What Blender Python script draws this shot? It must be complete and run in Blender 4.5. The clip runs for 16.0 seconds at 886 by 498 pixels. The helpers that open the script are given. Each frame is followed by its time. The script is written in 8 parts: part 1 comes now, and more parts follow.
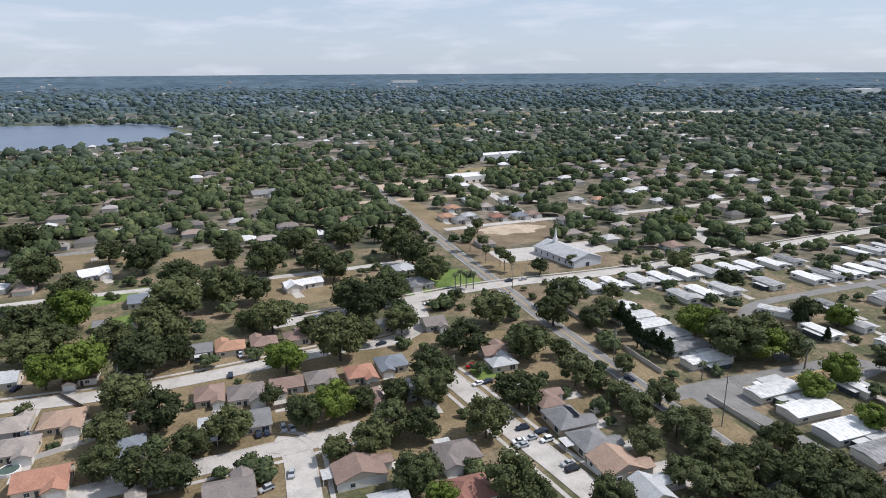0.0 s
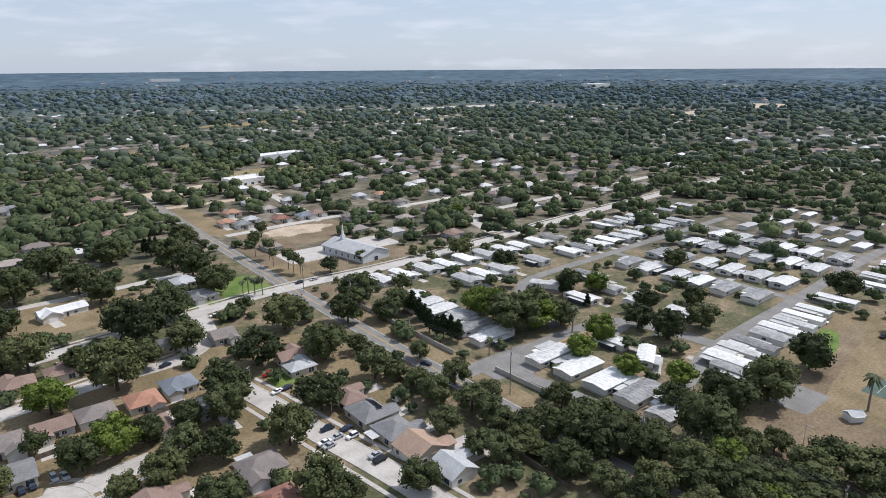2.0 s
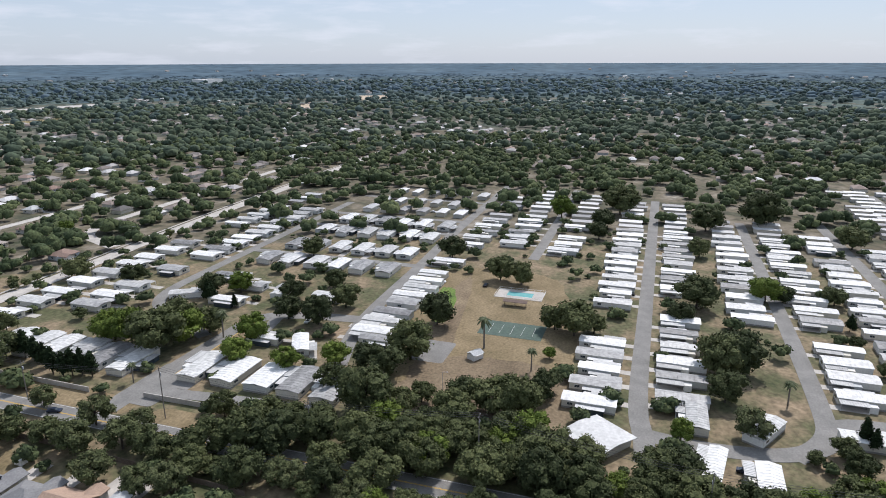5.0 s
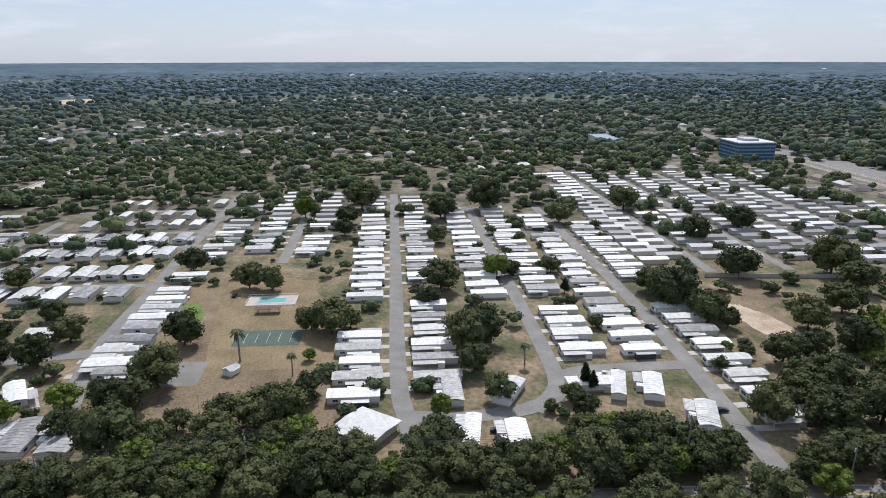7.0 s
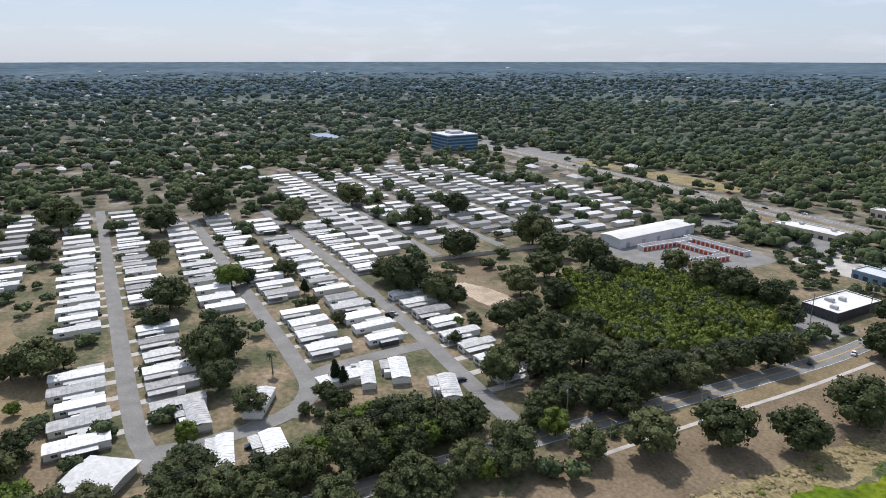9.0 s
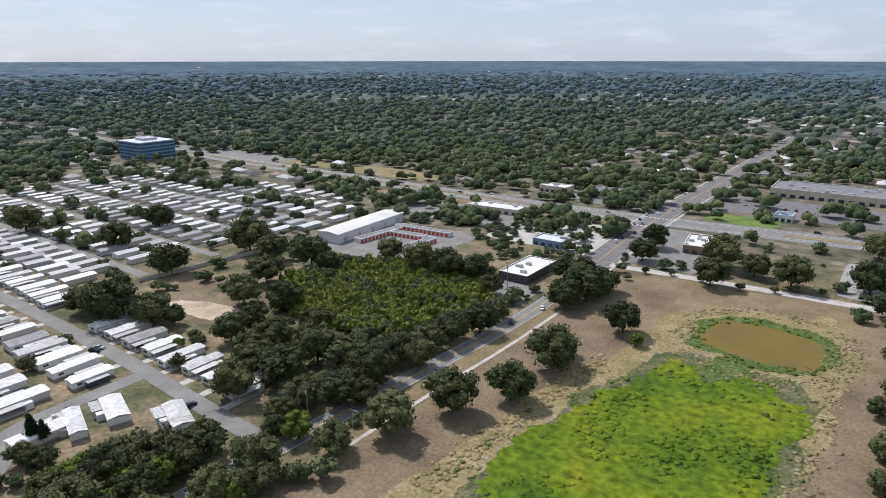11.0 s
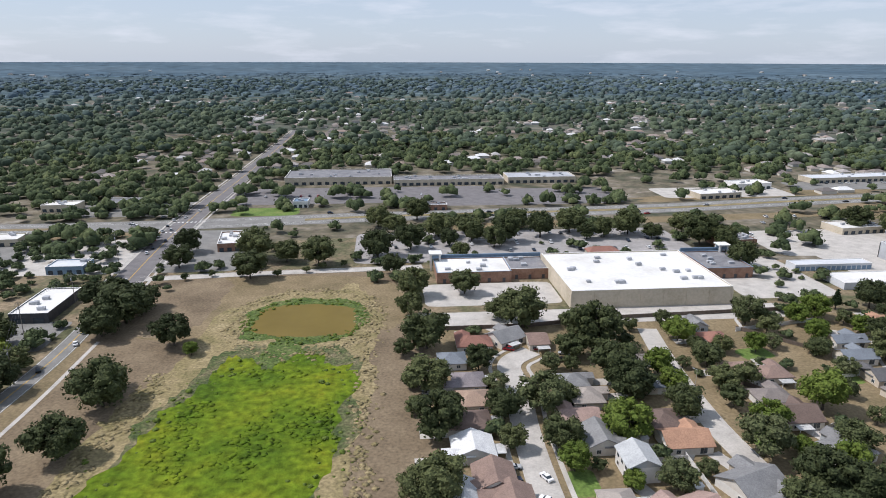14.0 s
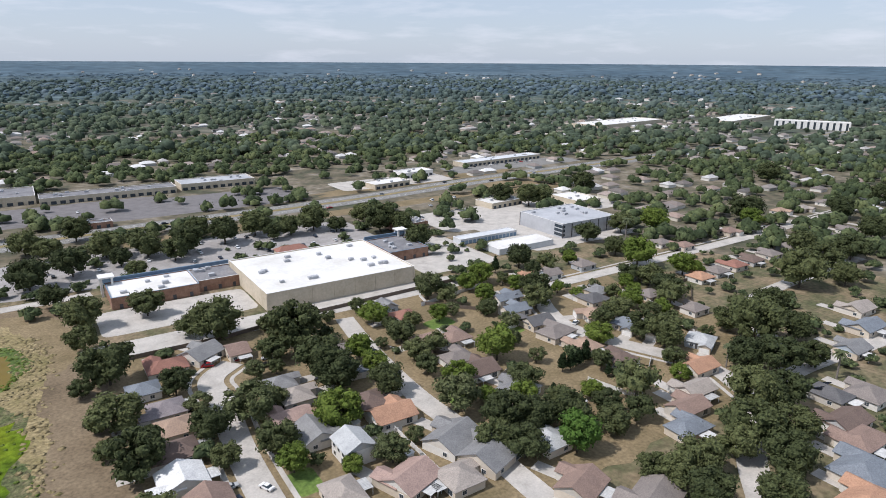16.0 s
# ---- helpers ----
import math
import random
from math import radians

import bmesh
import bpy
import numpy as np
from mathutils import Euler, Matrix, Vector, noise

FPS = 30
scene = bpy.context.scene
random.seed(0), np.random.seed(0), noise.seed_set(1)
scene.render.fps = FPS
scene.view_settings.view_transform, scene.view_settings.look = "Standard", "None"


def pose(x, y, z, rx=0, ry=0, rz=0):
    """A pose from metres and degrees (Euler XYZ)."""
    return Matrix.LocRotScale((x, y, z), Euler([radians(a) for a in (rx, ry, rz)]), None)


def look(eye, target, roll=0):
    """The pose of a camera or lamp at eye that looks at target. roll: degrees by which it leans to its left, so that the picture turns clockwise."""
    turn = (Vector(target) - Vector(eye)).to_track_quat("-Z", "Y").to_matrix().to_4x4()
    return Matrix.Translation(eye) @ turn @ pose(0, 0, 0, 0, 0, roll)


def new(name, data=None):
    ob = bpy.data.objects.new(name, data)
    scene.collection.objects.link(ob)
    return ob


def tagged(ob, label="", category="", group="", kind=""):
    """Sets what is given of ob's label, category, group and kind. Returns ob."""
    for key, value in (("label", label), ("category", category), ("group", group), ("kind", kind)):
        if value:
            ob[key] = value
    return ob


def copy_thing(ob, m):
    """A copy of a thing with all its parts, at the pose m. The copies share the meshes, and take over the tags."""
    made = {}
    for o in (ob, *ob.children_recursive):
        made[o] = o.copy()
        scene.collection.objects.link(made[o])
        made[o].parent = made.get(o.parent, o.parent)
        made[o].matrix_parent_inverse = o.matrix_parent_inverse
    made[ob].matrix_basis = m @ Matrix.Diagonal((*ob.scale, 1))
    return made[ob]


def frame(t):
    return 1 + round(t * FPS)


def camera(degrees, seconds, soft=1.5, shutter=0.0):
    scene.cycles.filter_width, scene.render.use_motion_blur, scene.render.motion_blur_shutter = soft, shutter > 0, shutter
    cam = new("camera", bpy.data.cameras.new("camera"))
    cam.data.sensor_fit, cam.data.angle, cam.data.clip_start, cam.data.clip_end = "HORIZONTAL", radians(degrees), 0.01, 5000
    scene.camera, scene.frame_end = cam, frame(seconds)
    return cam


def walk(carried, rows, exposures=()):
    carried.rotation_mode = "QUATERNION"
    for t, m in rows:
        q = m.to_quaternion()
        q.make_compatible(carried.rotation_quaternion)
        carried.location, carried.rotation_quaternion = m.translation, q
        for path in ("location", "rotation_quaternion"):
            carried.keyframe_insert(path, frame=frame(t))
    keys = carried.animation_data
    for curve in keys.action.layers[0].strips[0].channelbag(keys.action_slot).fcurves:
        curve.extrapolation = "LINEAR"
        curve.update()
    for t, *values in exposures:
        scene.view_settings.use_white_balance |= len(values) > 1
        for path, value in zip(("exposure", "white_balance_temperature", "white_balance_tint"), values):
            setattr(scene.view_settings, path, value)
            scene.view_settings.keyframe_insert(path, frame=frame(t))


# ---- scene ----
cam = camera(68.84, 16.0, soft=0.95)
PATH = [
    (0.0, pose(0, 0, 115, 74.50, 0.32, -19.89)),
    (0.5, pose(0, 0, 115, 74.42, 0.42, -24.89)),
    (1.0, pose(0, 0, 115, 74.35, 0.41, -29.65)),
    (1.5, pose(0, 0, 115, 74.26, 0.37, -34.33)),
    (2.0, pose(0, 0, 115, 74.18, 0.35, -39.20)),
    (2.5, pose(0, 0, 115, 74.06, 0.29, -44.50)),
    (3.0, pose(0, 0, 115, 73.95, 0.28, -49.84)),
    (3.5, pose(0, 0, 115, 73.86, 0.24, -55.22)),
    (4.0, pose(0, 0, 115, 73.76, 0.20, -60.58)),
    (6.5, pose(0, 0, 115, 73.54, 0.11, -88.57)),
    (7.0, pose(0, 0, 115, 73.52, 0.09, -94.45)),
    (7.5, pose(0, 0, 115, 73.52, 0.10, -100.38)),
    (8.0, pose(0, 0, 115, 73.51, 0.07, -106.41)),
    (8.5, pose(0, 0, 115, 73.51, 0.01, -112.44)),
    (11.0, pose(0, 0, 115, 73.45, 0.04, -144.04)),
    (11.5, pose(0, 0, 115, 73.47, -0.02, -150.71)),
    (12.0, pose(0, 0, 115, 73.50, -0.13, -157.44)),
    (12.5, pose(0, 0, 115, 73.46, -0.12, -164.36)),
    (13.0, pose(0, 0, 115, 73.48, -0.17, -171.26)),
    (13.5, pose(0, 0, 115, 73.51, -0.11, -178.19)),
    (14.0, pose(0, 0, 115, 73.55, -0.14, -185.12)),
    (14.5, pose(0, 0, 115, 73.57, -0.14, -192.10)),
    (15.0, pose(0, 0, 115, 73.54, -0.23, -199.03)),
    (15.5, pose(0, 0, 115, 73.56, -0.20, -206.18)),
    (16.0, pose(0, 0, 115, 73.60, -0.35, -213.21)),
]
walk(cam, PATH, exposures=[(0, 0.16, 6140, 15), (16, 0.16, 6140, 15)])

# ---- light ----
world = bpy.data.worlds.new("sky")
scene.world = world
world.use_nodes = True
SUN_WAY = Vector((0.72, -0.15, 1.0)).normalized()
SUN_HEIGHT = math.asin(SUN_WAY.z)
SUN_TURN = math.atan2(SUN_WAY.x, SUN_WAY.y)


def build_sky():
    nt = world.node_tree
    nt.nodes.clear()
    outn = nt.nodes.new("ShaderNodeOutputWorld")
    bg = nt.nodes.new("ShaderNodeBackground")
    sky = nt.nodes.new("ShaderNodeTexSky")
    sky.sky_type = "NISHITA"
    sky.sun_disc = False
    sky.sun_elevation, sky.sun_rotation = SUN_HEIGHT, SUN_TURN
    sky.air_density, sky.dust_density, sky.ozone_density = 1.0, 0.6, 2.2
    coord = nt.nodes.new("ShaderNodeTexCoord")
    mapping = nt.nodes.new("ShaderNodeMapping")
    mapping.inputs["Scale"].default_value = (3.0, 3.0, 17.0)
    clouds = nt.nodes.new("ShaderNodeTexNoise")
    clouds.inputs["Scale"].default_value = 2.6
    clouds.inputs["Detail"].default_value = 7
    clouds.inputs["Roughness"].default_value = 0.58
    ramp = nt.nodes.new("ShaderNodeValToRGB")
    ramp.color_ramp.elements[0].position, ramp.color_ramp.elements[1].position = 0.50, 0.70
    ramp.color_ramp.elements[1].color = (0.42, 0.42, 0.42, 1)
    # a thin high veil over the whole sky, brighter cumulus heads in it
    veil = nt.nodes.new("ShaderNodeMixRGB")
    veil.inputs[0].default_value = 0.72
    veil.inputs[2].default_value = (5.15, 5.9, 6.75, 1)
    heads = nt.nodes.new("ShaderNodeMixRGB")
    heads.inputs[2].default_value = (7.6, 7.8, 8.2, 1)
    bg.inputs["Strength"].default_value = 0.1
    link = nt.links.new
    link(coord.outputs["Generated"], mapping.inputs["Vector"])
    link(mapping.outputs["Vector"], clouds.inputs["Vector"])
    link(clouds.outputs["Fac"], ramp.inputs["Fac"])
    link(sky.outputs["Color"], veil.inputs[1])
    link(veil.outputs["Color"], heads.inputs[1])
    link(ramp.outputs["Color"], heads.inputs[0])
    link(heads.outputs["Color"], bg.inputs["Color"])
    link(bg.outputs["Background"], outn.inputs["Surface"])


build_sky()
sun = new("sun", bpy.data.lights.new("sun", "SUN"))
sun.data.energy, sun.data.angle, sun.data.color = 3.7, radians(0.6), (1.0, 0.95, 0.87)
sun.matrix_world = look((0, 0, 900), Vector((0, 0, 900)) - SUN_WAY)


# ---- materials ----
def surface(name, stops, scale=1.0, rough=0.8, metal=0.0, bump=0.0, fine=None, per="", mixed=0.5, detail=6, spread=(0.35, 0.65), depth=0.2):
    """A node material: colours along stops by a noise of that scale (in 1/m), dirtied by a fine noise,
    and shifted per object or per island."""
    m = bpy.data.materials.new(name)
    m.use_nodes = True
    nt = m.node_tree
    bsdf = nt.nodes["Principled BSDF"]
    bsdf.inputs["Roughness"].default_value = rough
    bsdf.inputs["Metallic"].default_value = metal
    bsdf.inputs["Specular IOR Level"].default_value = 0.3
    geo = nt.nodes.new("ShaderNodeNewGeometry")
    n1 = nt.nodes.new("ShaderNodeTexNoise")
    n1.inputs["Scale"].default_value = scale
    n1.inputs["Detail"].default_value = detail
    n1.inputs["Roughness"].default_value = 0.62
    nt.links.new(geo.outputs["Position"], n1.inputs["Vector"])
    source = n1.outputs["Fac"]
    if per:
        if per == "island":
            rnd = geo.outputs["Random Per Island"]
        else:
            rnd = nt.nodes.new("ShaderNodeObjectInfo").outputs["Random"]
        mr = nt.nodes.new("ShaderNodeMapRange")
        mr.inputs["To Min"].default_value, mr.inputs["To Max"].default_value = spread
        nt.links.new(rnd, mr.inputs["Value"])
        mx = nt.nodes.new("ShaderNodeMix")
        mx.inputs["Factor"].default_value = mixed
        nt.links.new(n1.outputs["Fac"], mx.inputs[2])
        nt.links.new(mr.outputs["Result"], mx.inputs[3])
        source = mx.outputs[0]
    ramp = nt.nodes.new("ShaderNodeValToRGB")
    el = ramp.color_ramp.elements
    lo, hi = 0.3, 0.7
    for i, c in enumerate(stops):
        p = lo + (hi - lo) * i / max(1, len(stops) - 1)
        e = el[i] if i < 2 else el.new(p)
        e.position, e.color = p, (*c, 1)
    nt.links.new(source, ramp.inputs["Fac"])
    colour = ramp.outputs["Color"]
    if fine:
        n2 = nt.nodes.new("ShaderNodeTexNoise")
        n2.inputs["Scale"].default_value = fine[0]
        n2.inputs["Detail"].default_value = 5
        nt.links.new(geo.outputs["Position"], n2.inputs["Vector"])
        mr2 = nt.nodes.new("ShaderNodeMapRange")
        mr2.inputs["From Min"].default_value, mr2.inputs["From Max"].default_value = 0.3, 0.7
        mr2.inputs["To Min"].default_value, mr2.inputs["To Max"].default_value = 1 - fine[1], 1 + fine[1]
        nt.links.new(n2.outputs["Fac"], mr2.inputs["Value"])
        mul = nt.nodes.new("ShaderNodeVectorMath")
        mul.operation = "SCALE"
        nt.links.new(colour, mul.inputs[0])
        nt.links.new(mr2.outputs["Result"], mul.inputs["Scale"])
        colour = mul.outputs["Vector"]
        if bump:
            b = nt.nodes.new("ShaderNodeBump")
            b.inputs["Strength"].default_value = bump
            b.inputs["Distance"].default_value = depth
            nt.links.new(n2.outputs["Fac"], b.inputs["Height"])
            nt.links.new(b.outputs["Normal"], bsdf.inputs["Normal"])
    nt.links.new(colour, bsdf.inputs["Base Color"])
    return m


M = {}
M["ground"] = surface("yard_ground", [(0.055, 0.068, 0.028), (0.10, 0.098, 0.05), (0.19, 0.15, 0.093), (0.27, 0.205, 0.135)], 0.05, 0.95, fine=(0.5, 0.35), bump=0.3)
M["wood_floor"] = surface("suburb_yard_ground", [(0.040, 0.050, 0.027), (0.066, 0.068, 0.042), (0.122, 0.105, 0.070), (0.185, 0.160, 0.120), (0.26, 0.24, 0.205)], 0.035, 0.95, fine=(0.15, 0.35), detail=8)
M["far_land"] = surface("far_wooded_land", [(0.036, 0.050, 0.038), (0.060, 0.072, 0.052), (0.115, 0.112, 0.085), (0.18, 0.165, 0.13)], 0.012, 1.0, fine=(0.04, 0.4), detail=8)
# the next two land colours have the blue haze of distance mixed in
M["far_haze"] = surface("hazed_distant_land", [(0.040, 0.066, 0.076), (0.058, 0.088, 0.100), (0.078, 0.110, 0.122), (0.105, 0.138, 0.146)], 0.005, 1.0, fine=(0.03, 0.45), detail=10)
M["horizon_haze"] = surface("hazed_horizon_land", [(0.052, 0.086, 0.116), (0.072, 0.110, 0.140), (0.096, 0.136, 0.164)], 0.0022, 1.0, fine=(0.014, 0.35), detail=10)
M["dry_grass"] = surface("dry_brown_grass", [(0.135, 0.108, 0.056), (0.195, 0.150, 0.085), (0.25, 0.193, 0.114)], 0.06, 0.95, fine=(0.9, 0.28), bump=0.3)
M["bare_earth"] = surface("bare_earth", [(0.110, 0.083, 0.052), (0.155, 0.117, 0.074), (0.192, 0.147, 0.094), (0.235, 0.185, 0.114)], 0.05, 0.95, fine=(0.9, 0.28), bump=0.3, detail=9)
M["straw"] = surface("straw_grass", [(0.13, 0.12, 0.048), (0.20, 0.165, 0.078), (0.25, 0.20, 0.105), (0.31, 0.255, 0.14)], 0.09, 0.95, fine=(0.8, 0.4), bump=0.6, detail=10)
M["lawn"] = surface("green_lawn", [(0.07, 0.12, 0.025), (0.12, 0.18, 0.04), (0.17, 0.2, 0.06)], 0.09, 0.95, fine=(0.9, 0.3), bump=0.3)
M["marsh"] = surface("bright_marsh_grass", [(0.042, 0.078, 0.008), (0.070, 0.118, 0.008), (0.100, 0.146, 0.009), (0.132, 0.166, 0.010), (0.20, 0.172, 0.016)], 0.035, 0.9, fine=(0.35, 0.45), bump=1.0, depth=0.8, detail=12)
M["marsh_edge"] = surface("rough_bank_grass", [(0.03, 0.052, 0.015), (0.065, 0.085, 0.028), (0.12, 0.115, 0.055), (0.22, 0.175, 0.105)], 0.14, 0.95, fine=(0.8, 0.55), bump=1.0, depth=0.5, detail=10)
M["bank_grass"] = surface("green_bank_grass", [(0.035, 0.062, 0.014), (0.062, 0.098, 0.020), (0.095, 0.125, 0.034), (0.17, 0.155, 0.075)], 0.12, 0.95, fine=(0.8, 0.55), bump=1.0, depth=0.5, detail=10)
M["mud_water"] = surface("muddy_water", [(0.135, 0.098, 0.022), (0.17, 0.124, 0.030)], 0.05, 0.45)
M["lake_water"] = surface("lake_water", [(0.10, 0.13, 0.18), (0.12, 0.155, 0.21)], 0.01, 0.3)
M["sand"] = surface("pale_sand", [(0.30, 0.235, 0.16), (0.42, 0.34, 0.25), (0.50, 0.42, 0.32)], 0.08, 0.95, fine=(0.8, 0.2), bump=0.2)
M["asphalt"] = surface("worn_asphalt", [(0.155, 0.152, 0.142), (0.195, 0.19, 0.178), (0.235, 0.228, 0.214)], 0.12, 0.85, fine=(1.5, 0.14))
M["lot_paving"] = surface("pale_lot_paving", [(0.24, 0.23, 0.22), (0.30, 0.285, 0.275), (0.36, 0.34, 0.325)], 0.1, 0.9, fine=(0.9, 0.14))
M["dark_asphalt"] = surface("dark_asphalt", [(0.12, 0.115, 0.115), (0.16, 0.15, 0.15), (0.19, 0.18, 0.18)], 0.15, 0.85, fine=(1.5, 0.14))
M["concrete"] = surface("pale_concrete", [(0.34, 0.32, 0.29), (0.43, 0.405, 0.37), (0.50, 0.47, 0.43)], 0.16, 0.9, fine=(1.4, 0.1))
M["paint_white"] = surface("white_road_paint", [(0.5, 0.5, 0.48), (0.75, 0.75, 0.72)], 0.8, 0.7)
M["paint_yellow"] = surface("yellow_road_paint", [(0.45, 0.28, 0.05), (0.62, 0.40, 0.07)], 0.8, 0.7)
M["white_roof"] = surface("white_membrane_roof", [(0.56, 0.54, 0.50), (0.66, 0.65, 0.62), (0.72, 0.71, 0.69)], 0.06, 0.6, fine=(0.6, 0.05))
M["home_roof"] = surface("coated_metal_roof", [(0.16, 0.16, 0.16), (0.32, 0.32, 0.315), (0.48, 0.48, 0.465), (0.61, 0.61, 0.595), (0.70, 0.70, 0.685)], 0.35, 0.55, fine=(0.7, 0.16), per="object", mixed=0.78, spread=(0.25, 0.78))
M["carport_roof"] = surface("carport_metal", [(0.28, 0.28, 0.275), (0.44, 0.44, 0.43), (0.58, 0.58, 0.57)], 0.3, 0.55, fine=(0.8, 0.14), per="object", mixed=0.6, spread=(0.3, 0.75))
M["siding"] = surface("painted_siding", [(0.42, 0.45, 0.46), (0.55, 0.52, 0.44), (0.62, 0.61, 0.57), (0.68, 0.68, 0.66)], 0.2, 0.7, fine=(1.5, 0.08), per="object", mixed=0.85, spread=(0.28, 0.75))
M["skirt"] = surface("skirting", [(0.22, 0.21, 0.2), (0.36, 0.35, 0.33)], 0.4, 0.8)
M["stucco"] = surface("house_stucco", [(0.34, 0.40, 0.46), (0.50, 0.43, 0.34), (0.56, 0.50, 0.42), (0.60, 0.57, 0.52), (0.64, 0.62, 0.58)], 0.2, 0.85, fine=(1.3, 0.06), per="object", mixed=0.85, spread=(0.28, 0.75))
M["store_wall"] = surface("tan_store_wall", [(0.42, 0.36, 0.27), (0.50, 0.44, 0.34), (0.55, 0.48, 0.38)], 0.1, 0.85, fine=(0.8, 0.07))
M["brick_wall"] = surface("red_brick_wall", [(0.20, 0.11, 0.08), (0.27, 0.16, 0.11), (0.32, 0.20, 0.15)], 0.3, 0.9, fine=(2.5, 0.15))
M["gravel_roof"] = surface("grey_gravel_roof", [(0.13, 0.13, 0.14), (0.19, 0.19, 0.20), (0.25, 0.24, 0.24)], 0.12, 0.9, fine=(1.2, 0.15))
M["blue_metal"] = surface("faded_blue_metal", [(0.14, 0.21, 0.30), (0.20, 0.29, 0.38)], 0.15, 0.5, fine=(0.8, 0.1))
M["steel_grey"] = surface("grey_metal_panel", [(0.30, 0.31, 0.33), (0.40, 0.41, 0.43), (0.46, 0.47, 0.49)], 0.06, 0.5, fine=(0.5, 0.05))
M["pale_metal"] = surface("pale_metal_panel", [(0.50, 0.52, 0.54), (0.60, 0.61, 0.62)], 0.08, 0.5, fine=(0.5, 0.06))
M["dark_trim"] = surface("dark_trim", [(0.05, 0.05, 0.055), (0.08, 0.08, 0.085)], 0.5, 0.6)
M["red_door"] = surface("orange_red_shutter", [(0.38, 0.06, 0.025), (0.46, 0.08, 0.035)], 0.5, 0.55)
M["glass"] = surface("window_glass", [(0.03, 0.04, 0.05), (0.06, 0.075, 0.09)], 0.6, 0.12)
M["blue_glass"] = surface("blue_curtain_glass", [(0.03, 0.08, 0.13), (0.055, 0.13, 0.19)], 0.2, 0.12)
M["white_paint"] = surface("white_paint", [(0.62, 0.61, 0.58), (0.74, 0.73, 0.71)], 0.6, 0.6, fine=(1.5, 0.06))
M["wood_pole"] = surface("weathered_pole", [(0.13, 0.115, 0.10), (0.24, 0.215, 0.19)], 1.5, 0.9)
M["concrete_pole"] = surface("concrete_pole", [(0.30, 0.29, 0.27), (0.42, 0.40, 0.38)], 1.0, 0.9)
M["fence_wood"] = surface("grey_fence_boards", [(0.10, 0.08, 0.065), (0.17, 0.135, 0.11)], 0.7, 0.9, fine=(4, 0.2))
M["fence_white"] = surface("white_fence_panel", [(0.52, 0.51, 0.49), (0.68, 0.67, 0.65)], 0.4, 0.6)
M["bark"] = surface("bark", [(0.05, 0.04, 0.033), (0.10, 0.085, 0.07)], 1.2, 0.95, fine=(3, 0.3))
M["oak_leaf"] = surface("oak_foliage", [(0.031, 0.041, 0.018), (0.058, 0.070, 0.029), (0.100, 0.112, 0.046)], 0.5, 0.75, fine=(1.7, 0.5), per="object", mixed=0.55, spread=(0.2, 0.8), bump=0.6, depth=0.5)
M["bright_leaf"] = surface("bright_foliage", [(0.055, 0.085, 0.016), (0.092, 0.128, 0.024), (0.135, 0.168, 0.036)], 0.35, 0.75, fine=(1.7, 0.45), per="object", mixed=0.45, bump=0.7, depth=0.5)
M["lime_leaf"] = surface("lime_foliage", [(0.05, 0.10, 0.02), (0.085, 0.15, 0.03)], 0.35, 0.75, fine=(1.2, 0.45), bump=1.0, depth=0.9)
M["grey_leaf"] = surface("grey_green_foliage", [(0.050, 0.064, 0.026), (0.082, 0.096, 0.042), (0.118, 0.126, 0.064)], 0.35, 0.8, fine=(1.7, 0.5), per="object", mixed=0.45, bump=0.7, depth=0.5)
M["pine_leaf"] = surface("cypress_foliage", [(0.012, 0.022, 0.010), (0.025, 0.04, 0.015)], 0.5, 0.8, fine=(1.5, 0.5), per="object", mixed=0.4, bump=1.0, depth=0.8)
M["palm_leaf"] = surface("palm_fronds", [(0.045, 0.06, 0.022), (0.09, 0.105, 0.045)], 0.8, 0.6)
M["wood_leaf"] = surface("woodland_foliage", [(0.031, 0.044, 0.022), (0.051, 0.069, 0.032), (0.076, 0.096, 0.044), (0.118, 0.135, 0.058)], 0.02, 0.85, bump=0.6, depth=0.6, fine=(0.8, 0.45), per="island", mixed=0.6, spread=(0.2, 0.74))
# wood_leaf with a little haze put into the colour, greyer and bluer
M["mid_haze_leaf"] = surface("hazed_middle_foliage", [(0.037, 0.053, 0.037), (0.057, 0.077, 0.052), (0.084, 0.107, 0.068), (0.118, 0.140, 0.084)], 0.009, 0.9, fine=(0.25, 0.4), per="island", mixed=0.55, spread=(0.22, 0.74))
# aerial haze painted into the leaf colour: paler and bluer, most at the horizon
M["far_haze_leaf"] = surface("hazed_far_foliage", [(0.048, 0.071, 0.065), (0.073, 0.100, 0.090), (0.114, 0.144, 0.122)], 0.006, 0.95, fine=(0.08, 0.4), per="island", mixed=0.5, spread=(0.22, 0.74))
M["horizon_haze_leaf"] = surface("hazed_horizon_foliage", [(0.070, 0.104, 0.128), (0.092, 0.130, 0.154), (0.128, 0.166, 0.188)], 0.0025, 1.0, fine=(0.03, 0.3), per="island", mixed=0.5, spread=(0.25, 0.73))
M["thicket_leaf"] = surface("thicket_foliage", [(0.052, 0.080, 0.016), (0.092, 0.124, 0.025), (0.135, 0.160, 0.034), (0.175, 0.195, 0.044)], 0.035, 0.85, bump=0.7, depth=0.6, fine=(1.2, 0.5), per="island", mixed=0.45)
for key in ("oak_leaf", "bright_leaf", "lime_leaf", "grey_leaf", "pine_leaf", "wood_leaf", "mid_haze_leaf", "far_haze_leaf", "horizon_haze_leaf", "thicket_leaf", "marsh", "mud_water", "far_haze", "horizon_haze"):
    M[key].node_tree.nodes["Principled BSDF"].inputs["Specular IOR Level"].default_value = 0.1
M["tyre"] = surface("tyre_rubber", [(0.02, 0.02, 0.02), (0.035, 0.035, 0.035)], 3, 0.8)
